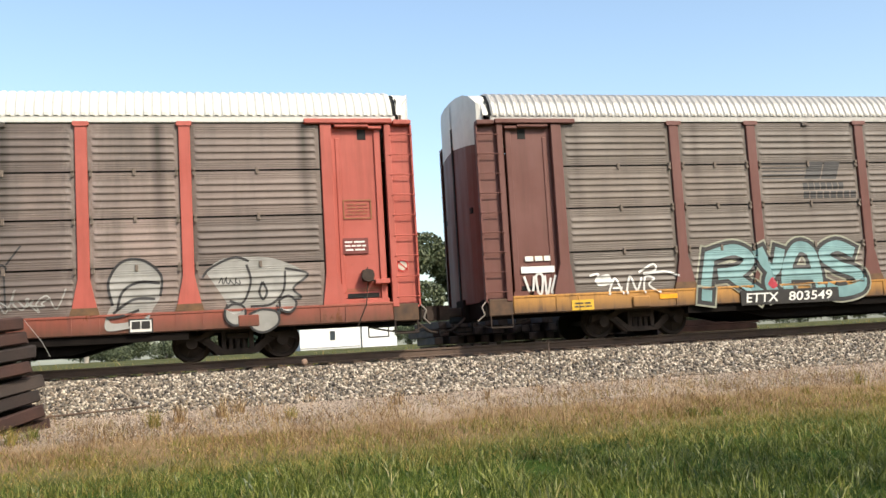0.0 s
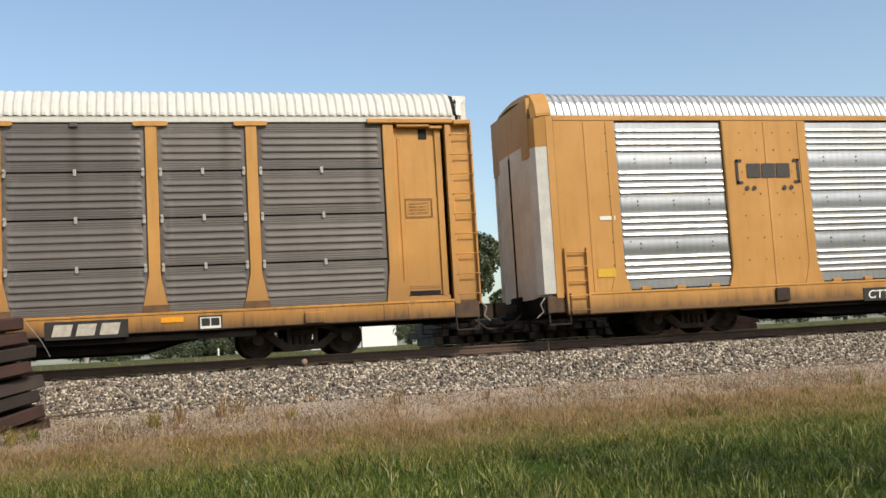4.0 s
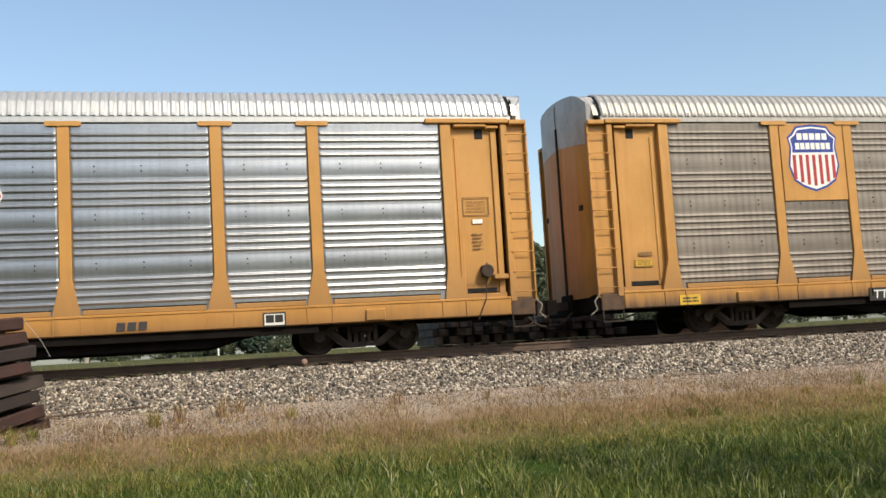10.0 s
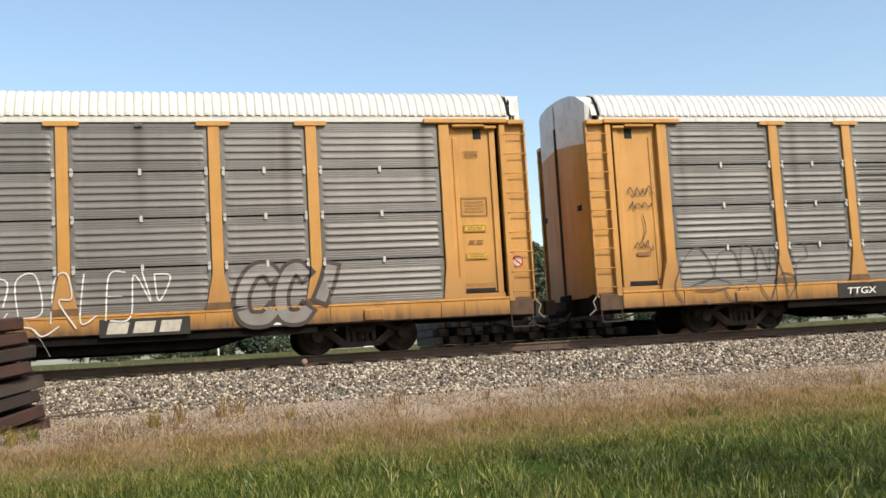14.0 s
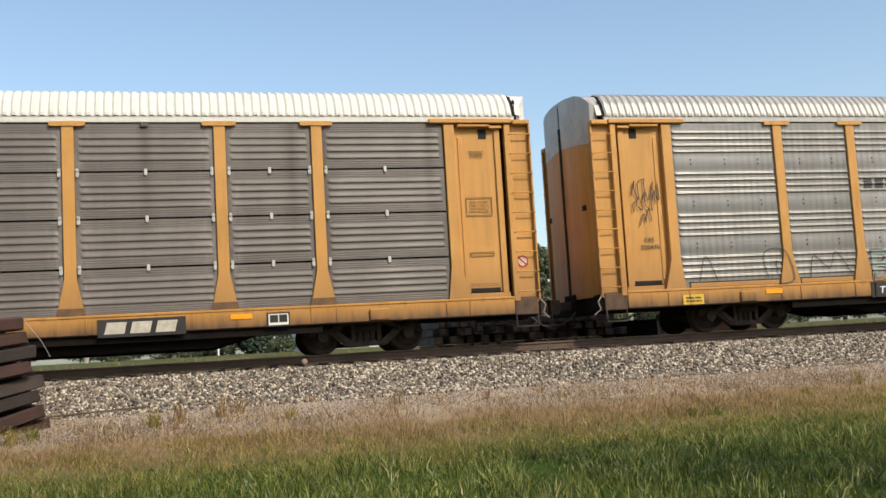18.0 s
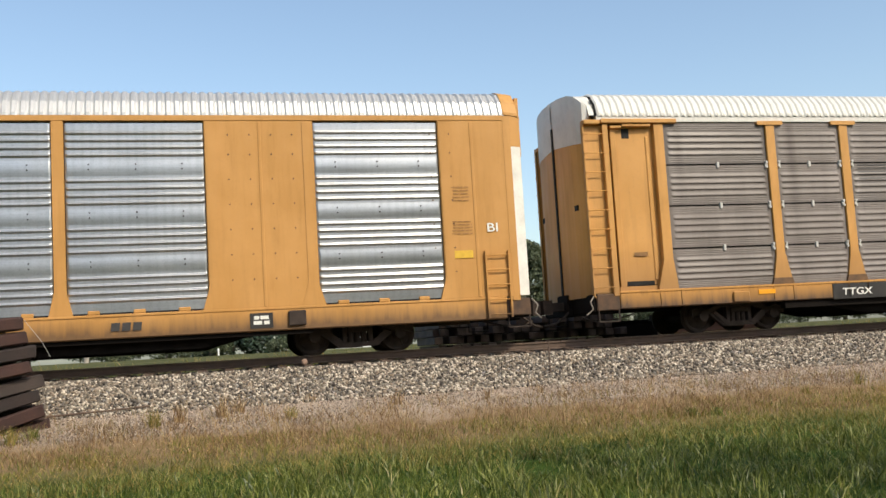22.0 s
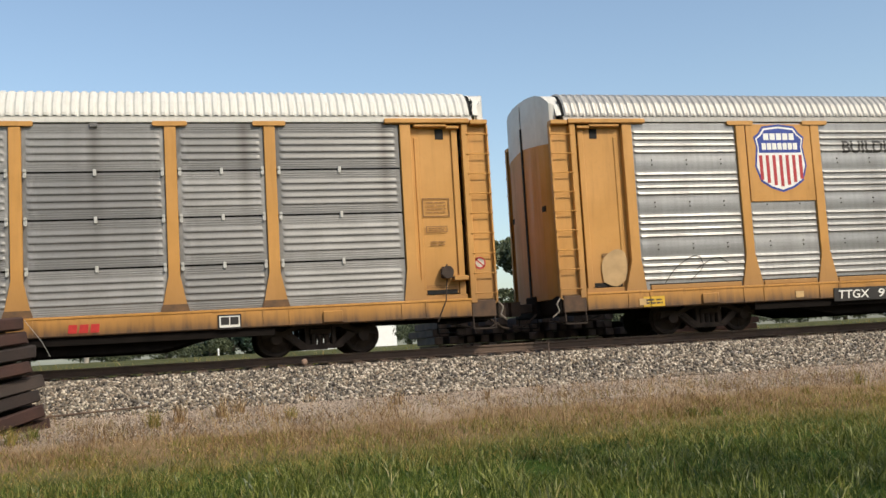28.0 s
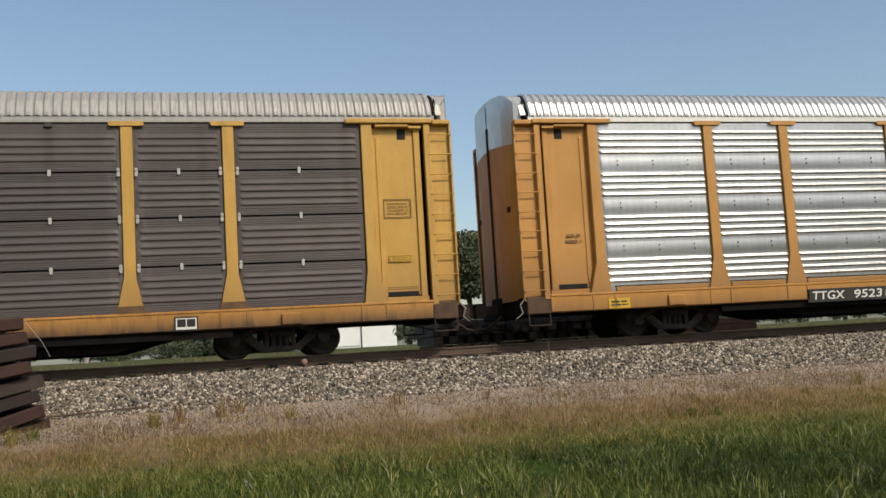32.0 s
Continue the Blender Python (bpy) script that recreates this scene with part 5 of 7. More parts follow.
def rect(x0, x1, z0, z1):
    return lambda p: [(x0 + u * (x1 - x0), z0 + v * (z1 - z0)) for u, v in p]


def scrawl(n, seed, loops=0.5):
    """A nervous handwritten line of n turns in a unit square."""
    q, p = random.Random(seed), []
    for i in range(n):
        u = (i + q.uniform(-0.3, 0.3)) / n
        p.append((u, q.uniform(0.6, 1.0) if i % 2 else q.uniform(0.0, 0.35)))
        if q.random() < loops:
            p.append((u - 0.02, q.uniform(0.4, 0.6)))
    return [p]


# brown car: teal block letters, white tags
bubble(car_a, fitted([[(0.03, 0.0), (0.05, 0.45), (0.08, 0.92)], [(0.07, 0.86), (0.22, 0.98), (0.31, 0.80), (0.25, 0.56), (0.12, 0.50)], [(0.18, 0.52), (0.26, 0.30), (0.36, 0.04)], [(0.36, 0.96), (0.40, 0.66), (0.46, 0.56), (0.50, 0.96)], [(0.45, 0.56), (0.41, 0.30), (0.44, 0.05)],
              [(0.52, 0.04), (0.53, 0.56), (0.60, 0.97), (0.68, 0.90), (0.71, 0.50), (0.72, 0.05)], [(0.54, 0.44), (0.70, 0.42)], [(0.95, 0.84), (0.85, 0.99), (0.76, 0.82), (0.84, 0.58), (0.96, 0.40), (0.97, 0.14), (0.84, 0.04), (0.76, 0.14)]], -8.72, -4.52, 0.70, 1.82), 0.25, S_TEAL, S_BLACK, 0.09, spray("cream_glow_spray", (0.29, 0.29, 0.22, 1)), 0.13)
fill(car_a, [(-7.05, 1.0), (-6.92, 1.14), (-6.78, 1.0), (-6.92, 0.88)], S_RED, FACE - 0.022)
lines(car_a, fitted([[(0.0, 0.7), (0.1, 0.75), (0.06, 0.5)], [(0.2, 0.1), (0.28, 0.6), (0.36, 0.1)], [(0.25, 0.3), (0.36, 0.3)], [(0.4, 0.1), (0.45, 0.65), (0.52, 0.2), (0.58, 0.6)], [(0.6, 0.1), (0.62, 0.6), (0.72, 0.55), (0.66, 0.35), (0.78, 0.1)], [(0.55, 0.75), (0.72, 1.0), (0.74, 0.8), (0.6, 0.7), (0.85, 0.75), (1.0, 0.6)]], -11.3, -9.2, 0.85, 1.55), 0.045, S_WHITE)
fill(car_a, [(-11.15, 1.30), (-10.85, 1.36), (-10.8, 1.16), (-11.1, 1.12)], S_WHITE)
lines(car_a, fitted([[(0.0, 0.8), (0.2, 0.0), (0.3, 0.8)], [(0.4, 0.1), (0.36, 0.8), (0.55, 0.8), (0.5, 0.1), (0.4, 0.1)], [(0.62, 0.8), (0.66, 0.0), (0.8, 0.7)], [(0.95, 0.8), (0.8, 0.1), (1.0, 0.2)]], -12.75, -12.0, 0.98, 1.5), 0.05, S_WHITE, y=-1.50)
part("sticker", Geo().box(-12.80, -12.05, -1.49, -1.47, 1.46, 1.60), WHITE, car_a)
part("number_stencil", bars(-12.72, -12.10, 1.70, 1.83, 1, -1.49, 41, 0.8), STENCIL, car_a)

# red car: a round-headed plain shape, a jagged bubble piece, white scrawl
fill(car_b, [(7.62, 1.2), (7.55, 1.6), (7.8, 1.98), (8.2, 2.0), (8.52, 1.7), (8.5, 1.3), (8.35, 1.05), (8.2, 0.75), (7.9, 0.70), (7.5, 0.68), (7.5, 0.95)], S_GREY)
lines(car_b, [[(7.62, 1.15), (7.55, 1.6), (7.8, 1.98), (8.2, 2.0), (8.52, 1.7), (8.5, 1.3)], [(7.7, 1.05), (7.8, 1.4), (8.1, 1.58), (8.5, 1.55)], [(7.62, 1.0), (8.0, 1.25), (8.4, 1.25)], [(7.5, 0.92), (7.8, 0.95), (8.1, 1.05)]], 0.05, S_BLACK)
fill(car_b, [(9.35, 1.75), (9.7, 1.98), (10.2, 2.0), (10.7, 1.95), (11.35, 1.62), (11.05, 1.35), (11.2, 1.15), (10.9, 1.05), (10.75, 0.85), (10.45, 0.62), (10.1, 0.75), (9.85, 0.80), (9.75, 1.1)], S_GREY)
lines(car_b, [[(9.30, 1.62), (9.45, 1.80), (9.9, 2.0), (10.2, 1.92)], [(10.15, 1.85), (10.22, 1.5), (10.05, 1.1), (9.8, 1.15)], [(10.45, 1.5), (10.38, 1.3), (10.45, 1.15), (10.53, 1.3), (10.45, 1.5)], [(10.9, 1.7), (10.85, 1.3), (10.6, 1.05), (10.2, 1.02)], [(10.9, 1.75), (11.35, 1.62), (11.05, 1.35), (11.2, 1.15), (10.9, 1.12)], [(9.75, 1.08), (9.72, 0.85), (9.9, 0.75), (10.05, 0.95)], [(10.1, 0.75), (10.45, 0.62), (10.75, 0.85), (10.7, 1.02)]], 0.045, S_BLACK)
for knob in ([(9.70, 0.98), (9.88, 1.08), (10.08, 1.0), (10.06, 0.74), (9.88, 0.66), (9.72, 0.78)], [(10.16, 0.86), (10.42, 0.95), (10.70, 0.88), (10.72, 0.66), (10.45, 0.50), (10.20, 0.60)], [(10.76, 1.12), (10.95, 1.2), (11.1, 1.05), (10.98, 0.88), (10.8, 0.92)]):
    fill(car_b, knob, S_GREY, FACE - 0.016)
    lines(car_b, [knob + [knob[0]]], 0.045, S_BLACK, y=FACE - 0.022)
lines(car_b, fitted(scrawl(9, 5), 9.6, 10.05, 1.45, 1.62), 0.02, S_BLACK)
lines(car_b, fitted(scrawl(16, 3), 4.55, 6.9, 0.95, 1.55) + fitted(scrawl(14, 9), 4.6, 6.7, 1.1, 1.4), 0.03, S_GREY)
lines(car_b, [[(5.6, 1.9), (5.66, 2.0), (5.74, 1.93), (5.66, 1.85)], [(5.74, 2.0), (6.0, 2.35)], [(5.7, 1.85), (5.72, 1.2)]], 0.035, S_BLACK)
part("number_stencil", letters("SOO 51 02", -6.72, -5.25, 0.62, 0.80, -SIDE - 0.016, 0.0), spray("faded_stencil", (0.34, 0.16, 0.11, 1)), car_b)
part("data_panel", Geo().box(12.10, 12.62, -1.49, -1.47, 2.0, 2.32), spray("dark_red_panel", (0.16, 0.03, 0.025, 1)), car_b)
part("data_writing", bars(12.13, 12.60, 2.04, 2.28, 3, -1.495, 44, 0.4), STENCIL, car_b)

# yellow car: silver letters, red letters, ring with a peak
r = rect(-11.55, -7.05, 0.995, 2.1)
fill(car_d, r([(0.02, 0.0), (0.0, 0.6), (0.12, 0.92), (0.5, 1.0), (0.9, 1.0), (1.0, 0.6), (0.98, 0.05), (0.5, -0.02)]), spray("thin_silver_spray", (0.22, 0.215, 0.20, 1)), FACE - 0.002)
KRIPT = [[(0.02, -0.02), (0.025, 0.3), (0.03, 0.65), (0.06, 0.98), (0.10, 1.0)], [(0.23, 0.98), (0.17, 0.78), (0.08, 0.52), (0.17, 0.40), (0.21, 0.02)], [(0.26, -0.02), (0.265, 0.4), (0.28, 0.92)], [(0.28, 0.90), (0.34, 1.02), (0.41, 0.86), (0.38, 0.62), (0.30, 0.52), (0.39, 0.38), (0.43, 0.0)], [(0.49, 0.0), (0.50, 0.3), (0.51, 0.66)], [(0.50, 0.84), (0.52, 0.98), (0.54, 0.84)],
         [(0.58, 0.0), (0.60, 0.4), (0.63, 0.90)], [(0.63, 0.90), (0.69, 1.02), (0.76, 0.88), (0.73, 0.60), (0.66, 0.48)], [(0.83, 0.98), (0.94, 0.98), (1.06, 1.02)], [(0.93, 0.95), (0.90, 0.5), (0.88, 0.02)]]
bubble(car_d, fitted(KRIPT, -11.50, -6.88, 0.66, 1.98), 0.30, S_BLACK, None, 0.0)
bubble(car_d, fitted(KRIPT, -11.38, -6.76, 0.70, 2.04), 0.24, spray("bright_silver_spray", (0.25, 0.248, 0.24, 1)), S_BLACK, 0.05, spray("grey_white_spray", (0.40, 0.40, 0.39, 1)), 0.085, lift=0.010)
fill(car_d, [(-10.0, 0.95), (-9.9, 0.75), (-9.6, 0.70), (-9.75, 1.0)], S_DEEP, FACE - 0.013)
fill(car_d, [(-7.0, 1.0), (-6.9, 1.6), (-6.0, 1.8), (-5.1, 1.75), (-5.2, 1.05), (-6.0, 0.95)], S_DEEP)
lines(car_d, [[(-6.95, 1.05), (-6.85, 1.4), (-6.2, 1.45)], [(-6.9, 1.62), (-6.1, 1.82)], [(-5.9, 1.75), (-5.5, 1.3), (-5.1, 1.3)]], 0.035, S_BLACK)
bubble(car_d, fitted([[(0.0, 0.02), (0.07, 0.5), (0.13, 1.0)], [(0.14, 1.0), (0.19, 0.5), (0.25, 0.02)], [(0.07, 0.36), (0.20, 0.36)], [(0.31, 0.0), (0.32, 0.5), (0.33, 0.97)], [(0.33, 0.94), (0.45, 0.90), (0.45, 0.62), (0.35, 0.50)], [(0.38, 0.50), (0.50, 0.02)], [(0.55, 0.0), (0.56, 0.5), (0.57, 0.98)], [(0.73, 0.98), (0.60, 0.50), (0.75, 0.0)],
              [(1.0, 0.86), (0.90, 0.98), (0.80, 0.80), (0.86, 0.58), (0.97, 0.40), (0.96, 0.12), (0.84, 0.02), (0.77, 0.14)]], -4.85, 0.05, 0.78, 2.20), 0.32, S_RED, S_WHITE, 0.055, S_YELLOW, 0.12, False)
lines(car_d, fitted([[(0.03, 0.1), (0.12, 0.8)], [(0.17, 0.8), (0.22, 0.2)], [(0.33, 0.1), (0.35, 0.85)], [(0.57, 0.1), (0.58, 0.85)], [(0.82, 0.85), (0.88, 0.6), (0.95, 0.35)]], -4.85, 0.05, 0.72, 2.20), 0.05, spray("pink_spray", (0.62, 0.22, 0.26, 1)), y=FACE - 0.030)
lines(car_d, fitted([[(0.0, 0.55), (0.25, 0.6)], [(0.12, 0.55), (0.14, 0.2)], [(0.2, 0.6), (0.22, 0.2)], [(0.14, 0.38), (0.22, 0.4)], [(0.34, 0.1), (0.42, 0.6), (0.52, 0.15)], [(0.36, 0.3), (0.5, 0.35)], [(0.55, 0.55), (0.6, 0.15), (0.7, 0.2)], [(0.72, 0.1), (0.78, 0.55), (0.84, 0.15), (0.9, 0.6), (0.98, 0.0)], [(0.36, 0.9), (0.4, 1.0), (0.44, 0.85)], [(0.48, 0.9), (0.5, 1.0), (0.54, 0.9), (0.48, 0.9)], [(0.58, 0.98), (0.6, 0.85)]], -6.15, -3.6, 3.1, 4.1), 0.022, S_BLACK, smooth=False)
ring = [(-12.39 + 0.37 * math.cos(i * math.pi / 12), 3.1 + 0.40 * math.sin(i * math.pi / 12)) for i in range(25)]
lines(car_d, [ring, [(-12.65, 2.75), (-12.36, 3.62)], [(-12.44, 3.62), (-12.15, 2.78)], [(-12.80, 2.95), (-11.98, 2.90)], [(-12.36, 2.9), (-12.37, 2.4)]], 0.035, S_BROWN, y=-1.50, smooth=False)
part("scrawled_words", letters("HAPPY", -12.72, -12.12, 2.16, 2.34, -1.50), S_BROWN, car_d)
part("scrawled_words", letters("NEW YEAR", -12.88, -12.02, 1.90, 2.08, -1.50), S_BROWN, car_d)
lines(car_d, fitted(scrawl(6, 12), -12.85, -12.4, 1.1, 1.45), 0.02, S_BROWN, y=-1.50)

# green car: faint stencils and pale scrawl
part("data_writing", bars(12.05, 12.65, 3.30, 3.62, 3, -1.49, 51, 0.32), OWNER, car_e)
part("data_frame", frame_bars(11.99, 12.70, 3.24, 3.68, -1.488), OWNER, car_e)
part("data_writing", bars(12.12, 12.6, 2.42, 2.68, 3, -1.49, 52, 0.25), OWNER, car_e)
lines(car_e, fitted(scrawl(9, 21), 12.02, 12.72, 1.92, 2.06), 0.03, S_WHITE, y=-1.50)
part("cream_label", Geo().box(12.08, 12.56, -1.49, -1.47, 1.74, 1.86), spray("cream_label", (0.62, 0.55, 0.38, 1)), car_e)

# loops over the grey-sided car and its door
lines(car_h, fitted([[(0.05, 0.0), (0.0, 0.35), (0.12, 0.9), (0.22, 0.95), (0.3, 0.5), (0.2, 0.35)], [(0.3, 0.4), (0.34, 0.85), (0.46, 0.9), (0.5, 0.4)], [(0.5, 0.45), (0.52, 0.95), (0.6, 0.95), (0.62, 0.4), (0.54, 0.35)], [(0.6, 0.5), (0.66, 0.95), (0.72, 0.5), (0.74, 0.95), (0.82, 0.4), (0.84, 0.1)], [(0.92, 0.6), (0.9, 0.95), (1.0, 1.0), (1.02, 0.75), (0.94, 0.65), (0.9, 0.2)], [(0.12, 0.3), (0.3, 0.42), (0.42, 0.3), (0.3, 0.2), (0.14, 0.22)], [(0.2, 0.05), (0.24, -0.05)], [(0.36, 0.2), (0.42, 0.0), (0.5, 0.3), (0.56, 0.02)], [(0.62, 0.3), (0.7, 0.0), (0.78, 0.4), (0.86, 0.45), (0.92, 0.3), (0.84, 0.0)]], -11.8, -8.5, 0.66, 1.88), 0.030, S_DIM)
lines(car_h, fitted(scrawl(9, 33), -12.72, -12.05, 3.05, 3.3) + fitted(scrawl(8, 34), -12.7, -12.1, 2.75, 2.95) + [[(-12.4, 2.65), (-12.35, 2.3), (-12.5, 2.0)]] + fitted(scrawl(7, 35), -12.65, -12.15, 1.85, 2.1), 0.022, S_BROWN, y=-1.50)

# tags along the next car: white outlines, brown bubble letters, silver block
lines(car_i, fitted([[(0.1, 0.9), (0.02, 0.5), (0.03, 0.1), (0.12, 0.0), (0.2, 0.3)], [(0.1, 0.9), (0.2, 0.8), (0.18, 0.4)], [(0.25, 0.2), (0.24, 0.8), (0.33, 0.9), (0.36, 0.3), (0.27, 0.2)], [(0.4, 0.1), (0.42, 0.8), (0.48, 0.9), (0.5, 0.5), (0.44, 0.45), (0.52, 0.0)], [(0.56, 0.9), (0.54, 0.1), (0.62, 0.2)], [(0.66, 0.1), (0.68, 0.85), (0.76, 0.9)], [(0.67, 0.5), (0.74, 0.5)], [(0.68, 0.1), (0.78, 0.15), (0.8, 0.85), (0.88, 0.4), (0.84, 0.9)], [(0.9, 0.85), (0.98, 0.8), (0.92, 0.4), (0.9, 0.85)], [(0.05, 0.05), (0.1, -0.15), (0.16, 0.02), (0.3, 0.05), (0.36, -0.1), (0.44, 0.05)]], 2.51, 6.28, 0.75, 1.9), 0.028, S_WHITE)
bubble(car_i, fitted([[(0.38, 0.82), (0.30, 0.98), (0.16, 0.90), (0.05, 0.50), (0.08, 0.10), (0.26, 0.04), (0.36, 0.20)], [(0.70, 0.84), (0.62, 0.98), (0.52, 0.88), (0.44, 0.48), (0.47, 0.10), (0.62, 0.05), (0.70, 0.20)], [(0.97, 1.0), (0.92, 0.7), (0.84, 0.36)]], 7.45, 9.40, 0.72, 1.76), 0.22, spray("dull_taupe_spray", (0.22, 0.20, 0.185, 1)), S_BROWN, 0.08)
lines(car_i, fitted([[(0.0, 0.05), (0.05, 0.35), (0.1, 0.4)], [(0.35, 0.15), (0.42, 0.75), (0.52, 0.4), (0.46, 0.1), (0.38, 0.3)], [(0.55, 0.1), (0.58, 0.6), (0.72, 0.2), (0.62, 0.7)], [(0.75, 0.85), (0.88, 0.5), (0.8, 0.1)], [(0.9, 0.7), (0.92, 0.2)], [(0.02, 0.95), (0.08, 0.85), (0.14, 0.95), (0.2, 0.85), (0.26, 0.92)]], -1.24, 1.47, 1.0, 2.1), 0.022, S_DIM)
block_letters(car_i, "letter_edge", "MH", -4.45, -1.50, 0.60, 2.14, 0.009, 0.05, S_BLACK)
block_letters(car_i, "letter_fill", "MH", -4.36, -1.58, 0.62, 2.07, 0.013, 0.025, spray("chrome_spray", (0.52, 0.52, 0.50, 1)))

# faint pieces on the zinc-sided car
block_letters(car_j, "letter_edge", "BOX", -6.9, -4.5, 0.95, 1.72, 0.009, 0.03, S_DIM)
block_letters(car_j, "letter_fill", "BOX", -6.84, -4.56, 1.0, 1.67, 0.013, 0.012, spray("washed_green_spray", (0.22, 0.27, 0.23, 1)))
lines(car_j, fitted(scrawl(11, 41), -3.8, -1.9, 1.02, 1.5) + [[(-2.2, 1.5), (-1.7, 1.05)]], 0.035, S_DIM)
fill(car_j, [(1.75, 1.5), (1.9, 1.95), (2.6, 1.85), (3.05, 2.05), (2.9, 1.2), (2.3, 1.1), (1.8, 1.08)], spray("washed_blue_spray", (0.33, 0.36, 0.37, 1)))
lines(car_j, [[(1.75, 1.6), (1.95, 1.35), (1.78, 1.08), (2.9, 1.15), (3.05, 2.05), (2.55, 1.8), (1.9, 1.9), (1.95, 1.6)], [(2.5, 1.8), (2.45, 1.1)]], 0.025, S_DIM, smooth=False)
lines(car_j, [[(4.85, 1.62), (5.3, 1.62)], [(5.08, 1.62), (5.06, 1.1)], [(5.4, 1.08), (5.55, 1.65), (5.75, 1.08)], [(5.47, 1.3), (5.68, 1.3)]], 0.05, S_DIM, smooth=False)
lines(car_j, fitted([[(0.0, 0.1), (0.05, 0.9), (0.12, 0.1)], [(0.45, 0.0), (0.42, 0.9), (0.55, 1.0), (0.6, 0.1), (0.45, 0.0)], [(0.5, 0.3), (0.5, 0.7)], [(0.72, 0.1), (0.75, 0.8), (0.85, 0.4), (0.9, 0.9), (1.0, 0.2)]], -11.3, -7.4, 1.0, 1.75), 0.025, S_DIM)
lines(car_j, fitted(scrawl(7, 44, 0.8), -12.75, -12.02, 2.95, 3.6) + fitted(scrawl(6, 45, 0.8), -12.7, -12.1, 2.6, 3.2) + fitted(scrawl(5, 46), -12.6, -12.2, 2.35, 2.8), 0.022, S_BLACK, y=-1.50)
lines(car_j, fitted([[(0.0, 0.6), (0.0, 1.0)], [(0.25, 0.6), (0.25, 1.0)], [(0.0, 0.8), (0.25, 0.8)], [(0.35, 0.7), (0.45, 0.9), (0.55, 0.65)], [(0.6, 0.65), (0.75, 0.95), (0.9, 0.6)], [(0.3, 0.0), (0.4, 0.5), (0.6, 0.45), (0.4, 0.25), (0.65, 0.0)]], 12.08, 12.7, 3.3, 4.15), 0.028, S_BROWN, y=-1.50)

# dark letters edged in white across the narrow bay
bubble(car_k, fitted([[(0.0, 0.95), (0.02, 0.40), (0.09, 0.05), (0.15, 0.35), (0.17, 0.92)], [(0.24, 0.05), (0.25, 0.5), (0.26, 0.95)], [(0.27, 0.90), (0.34, 0.4), (0.40, 0.08)], [(0.41, 0.06), (0.42, 0.5), (0.43, 0.95)], [(0.60, 0.86), (0.53, 0.98), (0.48, 0.76), (0.56, 0.52), (0.61, 0.26), (0.55, 0.04), (0.47, 0.12)], [(0.67, 0.05), (0.68, 0.5), (0.70, 0.95)], [(0.71, 0.90), (0.77, 0.5), (0.82, 0.25), (0.86, 0.6), (0.89, 0.95)], [(0.90, 0.92), (0.94, 0.5), (0.98, 0.06)]],
       -9.16, -6.42, 1.80, 2.70), 0.15, spray("charcoal_spray", (0.022, 0.022, 0.027, 1)), S_GREY, 0.035)
lines(car_k, [[(-9.3, 2.5), (-9.28, 2.2), (-9.1, 2.1)], [(-9.2, 1.95), (-9.0, 1.7), (-8.4, 1.68), (-8.2, 1.6)], [(-7.6, 1.6), (-7.2, 1.7), (-6.6, 1.68), (-6.25, 2.1)], [(-9.0, 2.75), (-8.5, 2.72), (-8.2, 2.8)]], 0.03, S_WHITE)
lines(car_k, fitted(scrawl(10, 61), -6.55, -6.0, 1.25, 1.6) + fitted(scrawl(9, 62), -10.05, -9.6, 1.9, 2.2) + fitted(scrawl(7, 63), -9.75, -9.4, 2.5, 2.7) + fitted(scrawl(6, 64), -8.4, -8.0, 2.82, 2.9), 0.022, S_GREY)

# bubble pieces along the lower sheets
lines(car_l, fitted(scrawl(10, 71), -3.95, -2.0, 1.0, 1.55), 0.04, S_DIM)
lines(car_l, fitted(scrawl(7, 72), -0.7, 0.25, 1.12, 1.48) + fitted(scrawl(5, 73), 0.75, 1.2, 1.1, 1.3), 0.03, S_DIM)
bubble(car_l, fitted([[(0.20, 0.86), (0.10, 0.98), (0.02, 0.72), (0.14, 0.50), (0.21, 0.22), (0.10, 0.02), (0.0, 0.14)], [(0.42, 0.90), (0.30, 0.92), (0.28, 0.5), (0.30, 0.06), (0.44, 0.08)], [(0.29, 0.50), (0.40, 0.50)], [(0.54, 0.02), (0.54, 0.5), (0.56, 0.96)], [(0.58, 0.90), (0.64, 0.5), (0.70, 0.06)], [(0.72, 0.04), (0.73, 0.5), (0.74, 0.96)], [(0.82, 0.94), (1.02, 0.92)], [(0.92, 0.92), (0.90, 0.5), (0.91, 0.02)]],
       1.74, 3.72, 0.90, 1.60), 0.13, S_PURPLE, S_BLACK, 0.05)
fill(car_l, [(4.6, 1.2), (4.9, 1.6), (5.4, 1.78), (6.2, 1.65), (6.9, 1.8), (7.4, 1.6), (7.5, 1.2), (7.0, 0.9), (6.0, 0.88), (5.0, 0.85)], S_GREEN)
lines(car_l, [[(4.62, 1.2), (4.8, 1.5), (5.1, 1.45), (5.2, 1.1), (4.9, 0.95), (4.65, 1.1)], [(5.2, 1.3), (5.4, 1.0), (5.7, 1.4), (5.6, 1.75)], [(5.75, 1.7), (5.7, 1.1), (6.2, 1.0), (6.15, 1.6)], [(6.3, 1.65), (6.7, 1.5), (6.4, 1.25), (6.9, 1.2), (6.6, 0.95)], [(7.0, 1.1), (7.1, 1.65), (7.4, 1.55), (7.45, 1.15), (7.1, 1.0)], [(4.7, 0.9), (5.6, 0.86), (6.8, 0.9)]], 0.045, S_WHITE)
